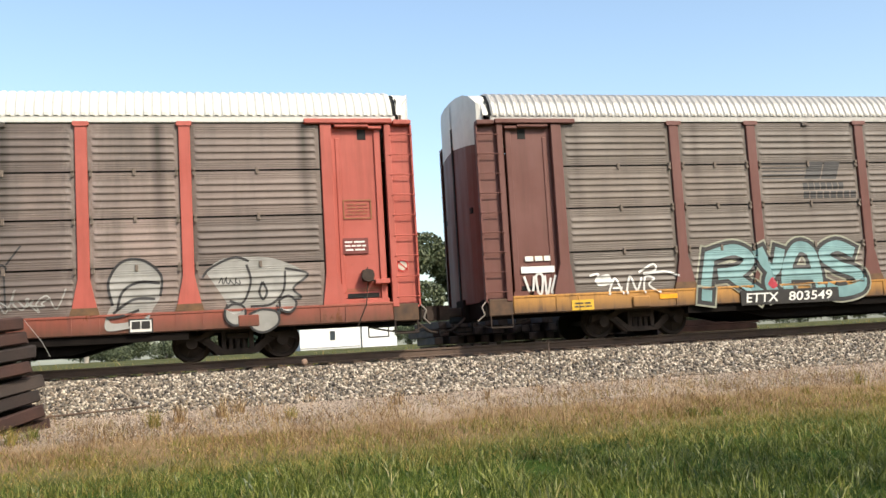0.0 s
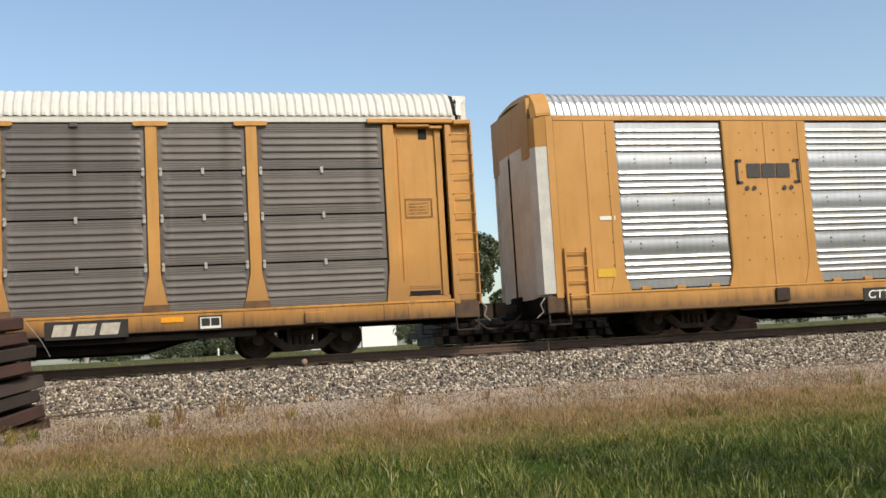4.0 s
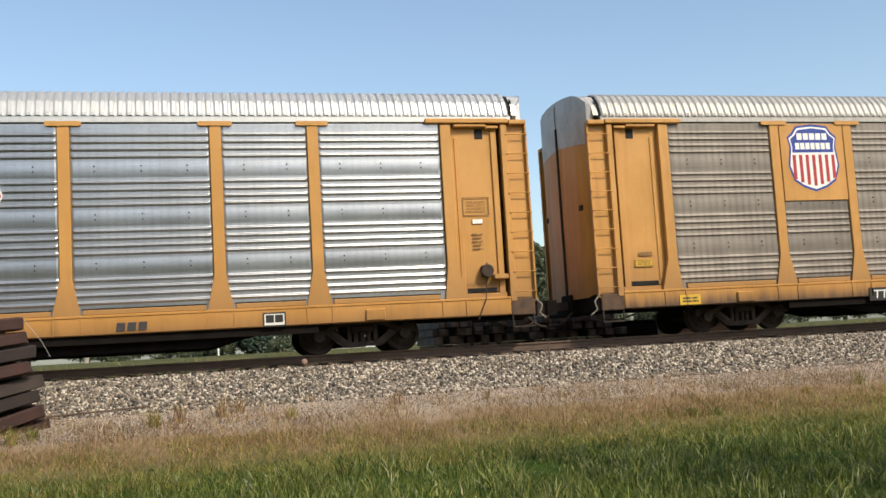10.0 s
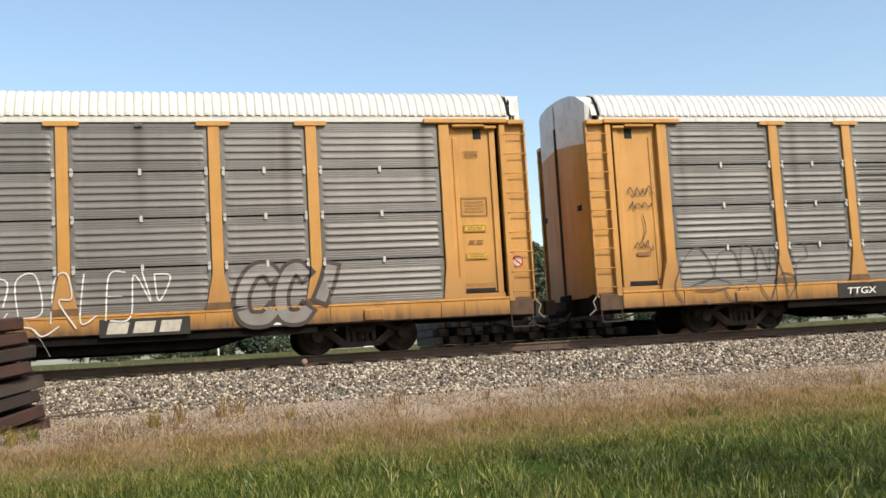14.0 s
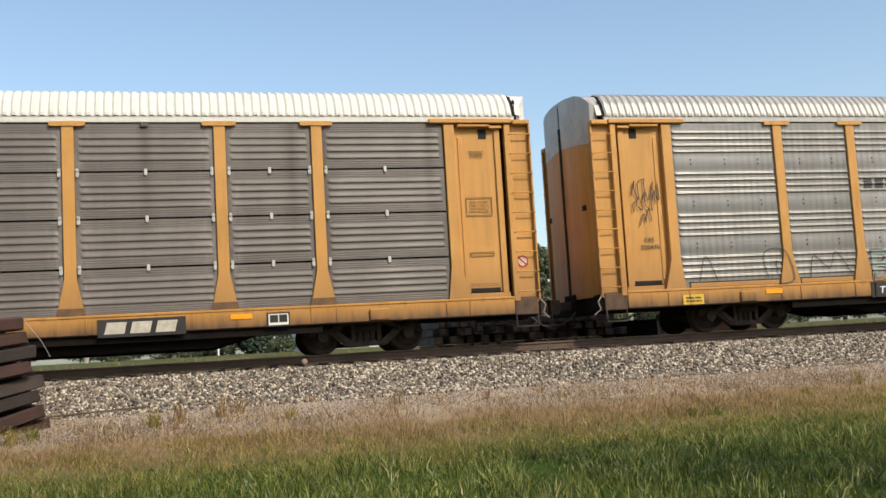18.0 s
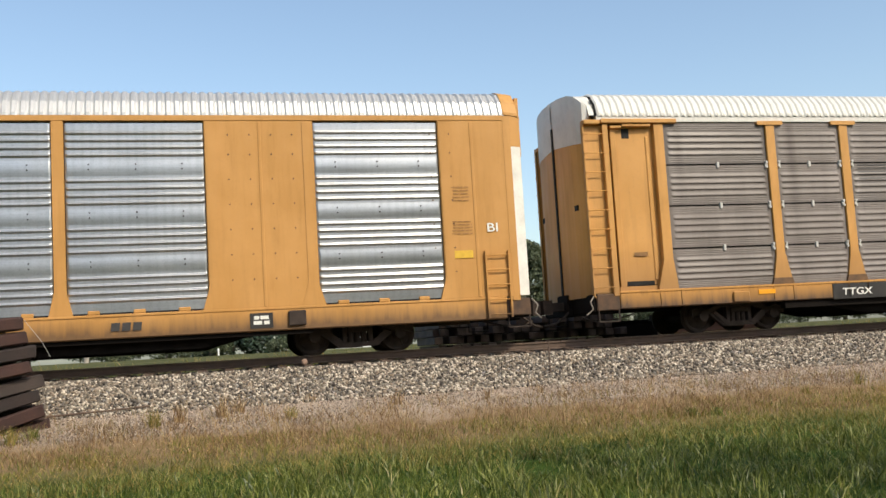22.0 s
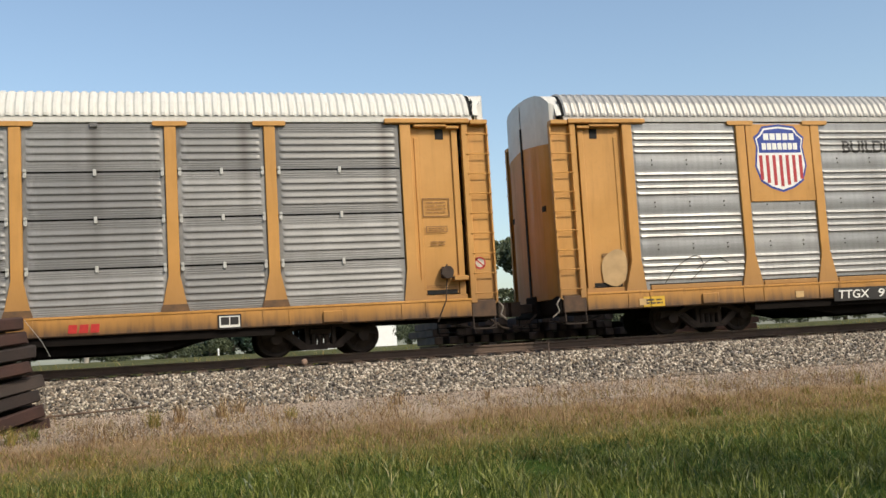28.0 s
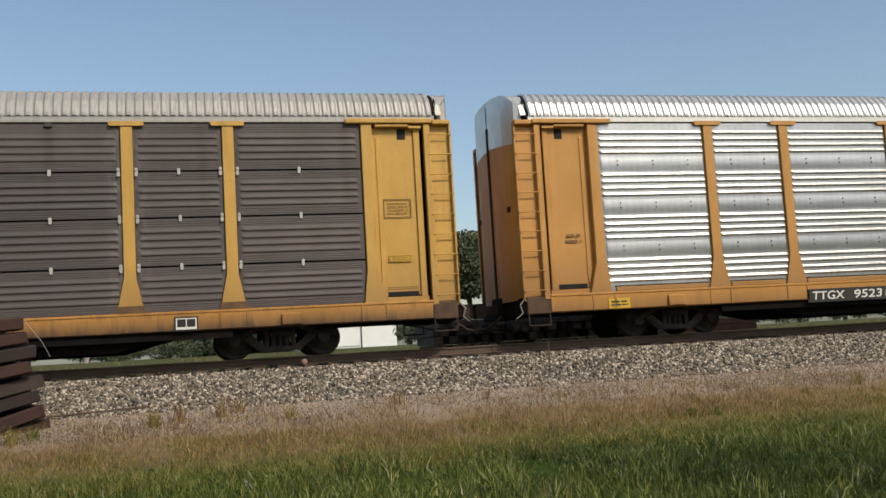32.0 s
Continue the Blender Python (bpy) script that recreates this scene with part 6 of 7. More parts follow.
for i, x in enumerate((7.75, 8.15, 8.62, 9.1, 9.6, 10.05, 10.55, 11.0)):
    h = 1.78 - 0.05 * (i % 3)
    pts = [(x, 0.70), (x - 0.06, h - 0.25), (x + 0.14, h), (x + 0.38, h - 0.15), (x + 0.42, 0.75), (x + 0.2, 0.60)]
    if i in (3, 4, 7):
        fill(car_l, pts, S_SILVER, FACE - 0.003)
    lines(car_l, [pts + [pts[0]]], 0.05, S_BLACK)
lines(car_l, fitted(scrawl(7, 75), -3.78, -2.6, 0.58, 0.86) + fitted(scrawl(13, 76), 2.4, 4.0, 0.54, 0.76), 0.028, S_BLACK)
lines(car_l, fitted(scrawl(8, 78), 12.1, 12.65, 1.45, 1.75) + fitted(scrawl(8, 79), 12.15, 12.6, 1.2, 1.45), 0.04, S_WHITE, y=-1.50)

# a small white skyline on the rusty car
lines(car_n, [[(5.3 + 0.42 * math.cos(a) + 0.35, 1.25 + 0.42 * math.sin(a)) for a in (0.0, 0.5, 1.0, 1.57, 2.1, 2.6, 3.14)], [(5.6, 1.72), (5.62, 1.82)], [(5.35, 1.66), (5.28, 1.76)], [(5.9, 1.66), (5.98, 1.74)]], 0.025, S_GREY)
for x, z in ((5.05, 1.38), (5.22, 1.30), (5.78, 1.32), (5.98, 1.34), (6.12, 1.45)):
    part("painted_tower", Geo().box(x, x + 0.15, FACE - 0.008, FACE - 0.004, 1.0, z), S_GREY, car_n)
part("painted_skyline", Geo().box(5.4, 5.74, FACE - 0.008, FACE - 0.004, 1.0, 1.22), S_SILVER, car_n)
lines(car_o, fitted([[(0.0, 0.0), (0.2, 0.6), (0.5, 1.0), (0.6, 0.6), (0.4, 0.1)], [(0.5, 0.5), (0.8, 0.9), (1.0, 0.7)]], -11.2, -9.6, 1.1, 1.7), 0.02, S_DIM)
fill(car_o, [(-12.6, 1.2), (-12.6, 1.65), (-12.3, 1.9), (-12.05, 1.8), (-12.05, 1.3), (-12.3, 1.1)], spray("washed_grey_spray", (0.46, 0.30, 0.14, 1)), -1.49)
for x in (-11.85, -8.0, 12.4):
    part("shim", Geo().box(x, x + 0.2, -SIDE - 0.013, -SIDE, 0.66, 0.80), spray("pale_patch", (0.55, 0.36, 0.16, 1)), car_o)
# ---- ground, track and what lies beside it ----
PROFILE = [(-3000, -1.6), (-60, -1.6), (0, -1.55), (11, -1.52), (14.2, -1.45), (15.6, -1.34), (16.8, -1.10), (17.8, -0.92), (18.5, -0.80), (19.5, -0.43), (20.1, -0.272), (23.4, -0.272), (24.6, -0.5), (27, -0.35), (40, 0.08), (60, 0.37), (95, 0.64), (110, 0.78), (250, 1.7), (3000, 8.0)]


def ground_z(y):
    return float(np.interp(y, [p[0] for p in PROFILE], [p[1] for p in PROFILE]))


def ground_mat():
    """Lawn, dry verge, pale stone dust and ballast, with ragged borders across the strip."""
    m = Mat("ground_soil", 0.95)
    m.put(m.b, "Specular IOR Level", 0.05)
    pos = m.node("NewGeometry").outputs["Position"]
    y = m.node("SeparateXYZ", i0=pos).outputs[1]
    wob, fine, clod = m.noise(pos, 0.7, 6, 0.65), m.noise(pos, 9, 5), m.noise(pos, 40, 3)
    yy = m.math("ADD", y, m.math("MULTIPLY", m.math("SUBTRACT", wob, 0.5), 1.7))
    green = m.mix(fine, (0.025, 0.05, 0.008, 1), (0.06, 0.10, 0.02, 1))
    straw = m.mix(fine, (0.13, 0.085, 0.045, 1), (0.33, 0.23, 0.13, 1))
    dust = m.mix(m.ramp(clod, (0.35, 0.0), (0.65, 1.0)), (0.23, 0.175, 0.132, 1), (0.52, 0.43, 0.35, 1))
    stone = m.mix(m.ramp(clod, (0.4, 0.0), (0.6, 1.0)), (0.06, 0.055, 0.05, 1), (0.36, 0.34, 0.32, 1))

    def step(a, b):
        n = m.t.nodes.new("ShaderNodeMapRange")
        m.put(n, "i0", yy)
        m.put(n, "i1", a)
        m.put(n, "i2", b)
        return n.outputs[0]
    c = m.mix(step(13.4, 15.4), green, straw)
    c = m.mix(step(16.3, 17.1), c, dust)
    c = m.mix(step(18.3, 18.6), c, stone)
    c = m.mix(step(24.2, 25.5), c, m.mix(m.ramp(m.noise(pos, 0.35, 6, 0.7), (0.35, 0.0), (0.65, 1.0)), (0.055, 0.062, 0.024, 1), (0.14, 0.135, 0.06, 1)))
    # darker bed between the ties: dirt, with the shade there put into the colour
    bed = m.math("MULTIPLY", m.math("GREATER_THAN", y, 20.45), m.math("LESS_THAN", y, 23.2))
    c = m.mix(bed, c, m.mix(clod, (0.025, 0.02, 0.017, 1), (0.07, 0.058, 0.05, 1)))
    m.base(c)
    m.bump(m.math("ADD", fine, clod), 0.8, 0.04)
    return m.m


def ground_sheet():
    xs = [-3000, -300, -60, -20] + [-10 + i for i in range(45)] + [60, 300, 3000]
    ys = sorted({p[0] for p in PROFILE} | {7 + 0.5 * i for i in range(30)})
    return Geo().grid([[(x, y, ground_z(y) + (0.05 * noise.noise((x * 0.5, y * 0.8, 3)) if 3 < y < 18.4 and abs(x) < 40 else 0)) for x in xs] for y in ys])


tagged(part("ground", ground_sheet(), ground_mat(), smooth=True), "grass verge and stone dust beside a railway", "ground", kind="structure")

# ballast: loose broken stones, more than anyone could count


def stones(count, x0, x1, y0, y1, seed, s0, s1, lift=0.0):
    r = np.random.RandomState(seed)
    base = np.array([(1, 0, 0), (-1, 0, 0), (0, 1, 0), (0, -1, 0), (0, 0, 1), (0, 0, -1)], float)
    tri = np.array([(0, 2, 4), (2, 1, 4), (1, 3, 4), (3, 0, 4), (2, 0, 5), (1, 2, 5), (3, 1, 5), (0, 3, 5)])
    px, py = r.uniform(x0, x1, count), r.uniform(y0, y1, count)
    pz = np.interp(py, [p[0] for p in PROFILE], [p[1] for p in PROFILE]) + lift + r.uniform(0.0, 0.03, count)
    size = r.uniform(s0, s1, count)[:, None, None] * r.uniform(0.55, 1.2, (count, 6, 1))
    q = r.normal(size=(count, 4))
    q /= np.linalg.norm(q, axis=1)[:, None]
    w, a, b, c = q.T
    rot = np.stack([1 - 2 * (b * b + c * c), 2 * (a * b - w * c), 2 * (a * c + w * b), 2 * (a * b + w * c), 1 - 2 * (a * a + c * c), 2 * (b * c - w * a), 2 * (a * c - w * b), 2 * (b * c + w * a), 1 - 2 * (a * a + b * b)], 1).reshape(-1, 3, 3)
    v = np.einsum("nij,nkj->nki", rot, base[None] * size) + np.stack([px, py, pz], 1)[:, None]
    f = tri[None] + (np.arange(count) * 6)[:, None, None]
    return raw_mesh("stones", v.reshape(-1, 3), f.reshape(-1, 3))


def raw_mesh(name, v, f):
    """A mesh straight from arrays of vertices and triangles or quads."""
    me = bpy.data.meshes.new(name)
    k = f.shape[1]
    me.vertices.add(len(v))
    me.vertices.foreach_set("co", v.ravel())
    me.loops.add(f.size)
    me.loops.foreach_set("vertex_index", f.ravel().astype(np.int32))
    me.polygons.add(len(f))
    me.polygons.foreach_set("loop_start", np.arange(0, f.size, k, dtype=np.int32))
    me.update(calc_edges=True)
    me.validate()
    return me


def island_mat(name, stops, rough=0.9, fine=(0.6, 1.15), scale=30):
    m = Mat(name, rough)
    c = m.ramp(m.island(), *stops)
    n = m.noise(m.coords(), scale, 3)
    m.base(m.mix(1.0, c, m.ramp(n, (0.3, fine[0]), (0.7, min(1.0, fine[1]))), "MULTIPLY"))
    return m.m


STONE = island_mat("broken_ballast_stone", ((0.0, (0.05, 0.04, 0.033, 1)), (0.25, (0.13, 0.11, 0.09, 1)), (0.5, (0.27, 0.23, 0.18, 1)), (0.7, (0.30, 0.225, 0.16, 1)), (0.8, (0.50, 0.43, 0.34, 1)), (1.0, (0.78, 0.69, 0.56, 1))))
# stones for the track bed, darkened for dirt and for painted-in shade
DARK_STONE = island_mat("dirty_shaded_stone", ((0.0, (0.022, 0.018, 0.015, 1)), (0.6, (0.07, 0.058, 0.048, 1)), (1.0, (0.14, 0.115, 0.095, 1))))
PALE = island_mat("pale_stone_chips", ((0.0, (0.16, 0.12, 0.09, 1)), (0.5, (0.42, 0.34, 0.27, 1)), (1.0, (0.66, 0.56, 0.46, 1))))
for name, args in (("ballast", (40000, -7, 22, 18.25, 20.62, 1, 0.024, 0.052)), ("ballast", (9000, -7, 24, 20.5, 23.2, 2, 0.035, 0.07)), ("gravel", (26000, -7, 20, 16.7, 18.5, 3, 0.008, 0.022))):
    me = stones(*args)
    me.materials.append(DARK_STONE if args[3] > 20.2 else STONE if name == "ballast" else PALE)
    tagged(new(name, me), "loose grey broken stones on the track bed" if name == "ballast" else "fine pale gravel and stone dust on the verge", name, kind="stuff")

RAIL = plain("rusty_rail_side", (0.11, 0.074, 0.055, 1), 0.8, 0.2, 0.3, 4, 0.2)
HEAD = plain("polished_rail_head", (0.35, 0.33, 0.31, 1), 0.3, 1.0, 0.15, 3, 0.0)
TIE = plain("creosoted_tie_wood", (0.095, 0.066, 0.05, 1), 0.9, 0, 0.5, 4, 0.5)
for y in (TRACK_Y - 0.755, TRACK_Y + 0.755):
    prof = [(-0.07, -0.172), (0.07, -0.172), (0.07, -0.16), (0.012, -0.14), (0.010, -0.05), (0.034, -0.038), (0.034, -0.006), (0.026, 0.0), (-0.026, 0.0), (-0.034, -0.006), (-0.034, -0.038), (-0.010, -0.05), (-0.012, -0.14), (-0.07, -0.16)]
    rail = tagged(part("rail", Geo().prism([(u + y, w) for u, w in prof], "x", -300, 300), RAIL), "rust-brown steel rail on wooden ties", "rail", "rails of the track", "structure")
    part("rail_head", Geo().box(-300, 300, y - 0.022, y + 0.022, -0.001, 0.0015), HEAD, rail)


def tie_geo(seed, l=2.6):
    r = random.Random(seed)
    g = Geo().box(-0.115, 0.115, -l / 2, l / 2, -0.19, 0, 0.012)
    g.v = [(x + r.uniform(-0.006, 0.006), y + r.uniform(-0.02, 0.02), z + r.uniform(-0.006, 0.006)) for x, y, z in g.v]
    return g


def plates():
    g = Geo()
    for y in (-0.755, 0.755):
        g.box(-0.09, 0.09, y - 0.17, y + 0.17, 0.0, 0.014)
        for s in (-1, 1):
            for x in (-0.06, 0.06):
                g.box(x - 0.012, x + 0.012, y + s * 0.10 - 0.015, y + s * 0.10 + 0.015, 0.01, 0.045)
    return g


track = thing("track_ties", pose(0, TRACK_Y, -0.185), "dark creosoted wooden ties under the rails", "railway ties", kind="structure")
for i in range(64):
    t = part("tie", tie_geo(i % 5), TIE, track, at=pose(-9 + i * 0.52, random.uniform(-0.05, 0.05), random.uniform(-0.02, 0.0), 0, 0, random.uniform(-1, 1)), key=("tie", i % 5))
    part("tie_plate", plates, RAIL, t, key="plates")

# a stack of old ties beside the line
WORN_B = plain("old_tie_grain", (0.020, 0.013, 0.011, 1), 0.95, 0, 0.5, 3, 0.6)
WORN_C = plain("grey_weathered_tie", (0.042, 0.031, 0.027, 1), 0.95, 0, 0.45, 3, 0.6)
WORN_D = plain("reddish_tie", (0.040, 0.019, 0.015, 1), 0.95, 0, 0.45, 3, 0.6)
stack = thing("tie_stack", pose(-3.50, 17.75, 0.05, 0, 0, 17), "leaning stack of old dark railway ties beside the line", "tie stack")
rnd = random.Random(5)
for layer in range(8):
    for row in range(4):
        slip = (0.13, 0.08, -0.10, -0.05, -0.16, -0.12, -0.2, -0.24, -0.22)[layer] + rnd.uniform(-0.16, 0.0) - 0.04 * row
        lean = (16, 15, 13, 12, 10, 8, 5, 3, 2)[layer] + rnd.uniform(-1.5, 1.5)
        g = Geo().box(-1.3, 1.3, -0.12, 0.12, 0, 0.20, 0.022)
        g.v = [(x + rnd.uniform(-0.03, 0.03), y + rnd.uniform(-0.014, 0.014), z + rnd.uniform(-0.012, 0.012)) for x, y, z in g.v]
        part("tie", g, rnd.choice((WORN_B, WORN_B, WORN_C, WORN_D)) if layer > 1 else WORN_D, stack, at=pose(slip, -0.45 + row * 0.29 + rnd.uniform(-0.03, 0.03), -1.02 + layer * 0.236 - 1.3 * math.sin(radians(lean)), rnd.uniform(-6, 6), -lean, rnd.uniform(-4, 4)))
part("binding_wire", Geo().tube([(0.9, -0.62, 0.76), (1.15, -0.63, 0.42), (1.28, -0.64, 0.16)], 0.004, 5), CLIP, stack)
tagged(part("cable", Geo().tube([(-2.4, 18.2, -0.78), (-1.9, 18.28, -0.765), (-1.2, 18.4, -0.745), (-0.6, 18.5, -0.72)], 0.017, 6), RAIL), "thin dark cable lying along the gravel", "cable")
tagged(part("clod", Geo().lathe([(0.02, -0.05), (0.055, -0.035), (0.07, 0.0), (0.05, 0.04), (0.02, 0.05)], (2.36, 20.72, -0.13), 7), plain("tan_clay", (0.30, 0.20, 0.15, 1), 0.9, 0, 0.2, 12, 0.3)), "tan lump of clay lying against the rail", "clod")

# stakes in the ballast
for x, y, h in ((7.0, 19.0, 0.62), (15.0, 19.1, 0.30), (13.9, 19.6, 0.25), (2.0, 18.7, 0.20)):
    z = ground_z(y) - 0.12
    tagged(part("stake", Geo().cyl((x, y, z), (x - 0.01, y, z + h + 0.12), 0.014, 6), RAIL), "thin rusty steel stake driven into the ballast", "stake")

# behind the line: bundles of ties and lumber
for n, (x0, x1, y, top) in enumerate(((6.4, 11.6, 27.4, 0.75),)):
    pile = thing("tie_pile", pose(0, y, ground_z(y)), "long dark pile of railway ties behind the track", "tie pile")
    h = top - ground_z(y)
    for r in range(int(h / 0.215)):
        x = x0 + rnd.uniform(0, 0.15)
        while x < x1:
            part("tie", tie_geo(int(x * 10) % 5), TIE, pile, at=pose(x + 0.12, rnd.uniform(-0.3, 0.3), 0.2 + r * 0.212, 0, 0, rnd.uniform(-3, 3)), key=("tie", int(x * 10) % 5))
            x += rnd.uniform(0.25, 0.38)
RED_WOOD = plain("reddish_board", (0.17, 0.085, 0.06, 1), 0.9, 0, 0.3, 3, 0.3)
pile = thing("lumber_pile", pose(15.3, 27.4, ground_z(27.4)), "low pile of reddish-brown timbers behind the track", "lumber pile")
for r in range(4):
    for k in range(4):
        part("timber", lambda: Geo().box(-1.5, 1.5, -0.12, 0.12, 0, 0.17, 0.012), RED_WOOD, pile, at=pose(rnd.uniform(-0.12, 0.12), k * 0.27, 0.03 + r * 0.178, 0, 0, rnd.uniform(-1, 1)), key="timber")
tagged(part("marker_post", Geo().box(1.89, 1.98, 59.9, 60.0, ground_z(60) - 0.1, ground_z(60) + 0.42, 0.01), WHITE), "short white marker post in the grass", "post")
box = thing("equipment_box", pose(12.2, 26.6, ground_z(26.6)), "black steel trackside equipment box", "box")
part("body", Geo().box(-0.75, 0.75, -0.35, 0.35, 0.0, 0.78, 0.02), BLACK, box)
part("lid", Geo().box(-0.78, 0.78, -0.38, 0.38, 0.78, 0.84, 0.01), BLACK, box)


# ---- grass ----
def blades(count, x_of, seed, h0, h1, w0, w1, lean, patchy, where):
    """Bent blades, each of three quads that narrow to a tip."""
    r = np.random.RandomState(seed)
    y = r.uniform(*where, count)
    x = r.uniform(0, 1, count) * (x_of(y)[1] - x_of(y)[0]) + x_of(y)[0]
    z = np.interp(y, [p[0] for p in PROFILE], [p[1] for p in PROFILE]) - 0.01
    h, w = r.uniform(h0, h1, count), r.uniform(w0, w1, count)
    clump = np.array([noise.noise((a * 1.1, b * 1.1, 7.0 + seed)) + 0.6 * noise.noise((a * 3.1, b * 3.1, seed)) for a, b in zip(x, y)])
    keep = r.uniform(-0.6, 0.5, count) < clump * patchy + 0.2
    x, y, z, h, w, clump = (q[keep] for q in (x, y, z, h, w, clump))
    count = len(x)
    h = h * np.clip(1 + 0.7 * clump, 0.3, 2)
    a = r.uniform(0, 2 * math.pi, count)
    face = r.uniform(0, 2 * math.pi, count)
    bend = r.uniform(0.1, lean, count) * h
    v = np.zeros((count, 7, 3))
    for k, t in enumerate((0.0, 0.4, 0.75)):
        cx, cy, cz = x + np.cos(a) * bend * t * t, y + np.sin(a) * bend * t * t, z + h * t * (1 - 0.15 * t)
        ww = w * (1.0, 0.85, 0.5)[k] / 2
        for j, s in enumerate((-1, 1)):
            v[:, 2 * k + j] = np.stack([cx + s * ww * np.cos(face), cy + s * ww * np.sin(face), cz], 1)
    v[:, 6] = np.stack([x + np.cos(a) * bend, y + np.sin(a) * bend, z + h * 0.86], 1)
    f = np.array([(0, 1, 3), (0, 3, 2), (2, 3, 5), (2, 5, 4), (4, 5, 6)])[None] + (np.arange(count) * 7)[:, None, None]
    return raw_mesh("grass_blades", v.reshape(-1, 3), f.reshape(-1, 3))


def leaf_mat(name, stops, rough=0.5, through_light=0.35):
    m = Mat(name, rough)
    c = m.ramp(m.island(), *stops)
    n = m.noise(m.coords(), 0.6, 4)
    c = m.mix(1.0, c, m.ramp(n, (0.3, 0.7), (0.7, 1.0)), "MULTIPLY")
    m.base(c)
    tr = m.node("BsdfTranslucent", Color=c)
    mixer = m.node("MixShader", i0=through_light)
    out = m.t.nodes["Material Output"]
    m.t.links.new(m.b.outputs[0], mixer.inputs[1])
    m.t.links.new(tr.outputs[0], mixer.inputs[2])
    m.t.links.new(mixer.outputs[0], out.inputs[0])
    return m.m


GRASS = leaf_mat("green_grass", ((0.0, (0.045, 0.070, 0.012, 1)), (0.4, (0.125, 0.160, 0.028, 1)), (0.75, (0.25, 0.275, 0.058, 1)), (0.95, (0.36, 0.37, 0.10, 1)), (1.0, (0.50, 0.41, 0.18, 1))), 0.42, 0.35)
GOLD = leaf_mat("yellowing_grass", ((0.0, (0.10, 0.12, 0.020, 1)), (0.4, (0.24, 0.235, 0.040, 1)), (0.75, (0.42, 0.30, 0.085, 1)), (1.0, (0.56, 0.41, 0.16, 1))), 0.6, 0.3)
DRY = leaf_mat("dry_grass", ((0.0, (0.13, 0.068, 0.028, 1)), (0.4, (0.31, 0.18, 0.078, 1)), (0.75, (0.50, 0.335, 0.165, 1)), (0.92, (0.70, 0.54, 0.32, 1)), (1.0, (0.16, 0.16, 0.04, 1))), 0.7, 0.25)


def fan(y):
    return y * -0.20 - 0.4, y * 0.86 + 0.6


LAWN = ((GRASS, 46000, 11, (0.05, 0.15, 0.007, 0.015, 1.1, 0.9), (6.8, 13.9), "uneven green lawn grass"),
        (GRASS, 9000, 14, (0.12, 0.27, 0.010, 0.018, 0.9, 1.4), (7.0, 12.8), "long coarse green grass tufts"),
        (GRASS, 6000, 16, (0.05, 0.14, 0.006, 0.012, 1.0, 1.8), (13.2, 15.8), "green tufts at the lawn's edge"),
        (GOLD, 30000, 12, (0.05, 0.16, 0.006, 0.012, 1.0, 0.9), (12.3, 16.2), "yellowing grass at the lawn's edge"),
        (DRY, 17000, 13, (0.05, 0.15, 0.005, 0.012, 1.5, 1.6), (14.8, 17.5), "thin dry straw-coloured grass on gravel"),
        (DRY, 4500, 15, (0.10, 0.28, 0.005, 0.009, 0.9, 3.0), (15.6, 18.1), "taller dry weeds at the foot of the ballast"),
        (GOLD, 2600, 17, (0.08, 0.24, 0.005, 0.009, 0.9, 3.5), (15.0, 17.6), "olive weeds in the dry verge"))
LAWN += ((DRY, 4500, 19, (0.10, 0.22, 0.006, 0.011, 2.6, 1.0), (15.3, 17.9), "long bleached straw lying on the verge"), (GOLD, 5000, 18, (0.12, 0.42, 0.012, 0.03, 0.8, 2.0), (25.5, 34.0), "rank grass behind the track"),)
for mat, n, seed, args, where, label in LAWN:
    me = blades(n, fan, seed, *args, where)
    me.materials.append(mat)
    tagged(new("grass", me), label, "grass", kind="stuff")


def weed(x, y, h, n, seed, mat, spread=0.12):
    """A single tuft whose blades rise from one root."""
    r, g = random.Random(seed), Geo()
    z = ground_z(y) - 0.02
    for _ in range(n):
        a, l, b = r.uniform(0, 6.283), h * r.uniform(0.5, 1.0), r.uniform(0.1, 0.75)
        ox, oy = x + r.gauss(0, spread * 0.4), y + r.gauss(0, spread * 0.4)
        w, f = r.uniform(0.004, 0.007), r.uniform(0, 6.283)
        pts = [(ox + math.cos(a) * l * b * t * t, oy + math.sin(a) * l * b * t * t, z + l * t * (1 - 0.25 * b * t)) for t in (0, 0.35, 0.7, 1.0)]
        g.grid([[(p[0] - w * k * math.cos(f), p[1] - w * k * math.sin(f), p[2]), (p[0] + w * k * math.cos(f), p[1] + w * k * math.sin(f), p[2])] for p, k in zip(pts, (1, 0.9, 0.6, 0.1))])
    return tagged(part("weed_tuft", g, mat), "dry weed tuft growing from the gravel" if mat is DRY else "leafy green weed tuft in the verge", "weed", "weeds beside the track")


wr = random.Random(44)
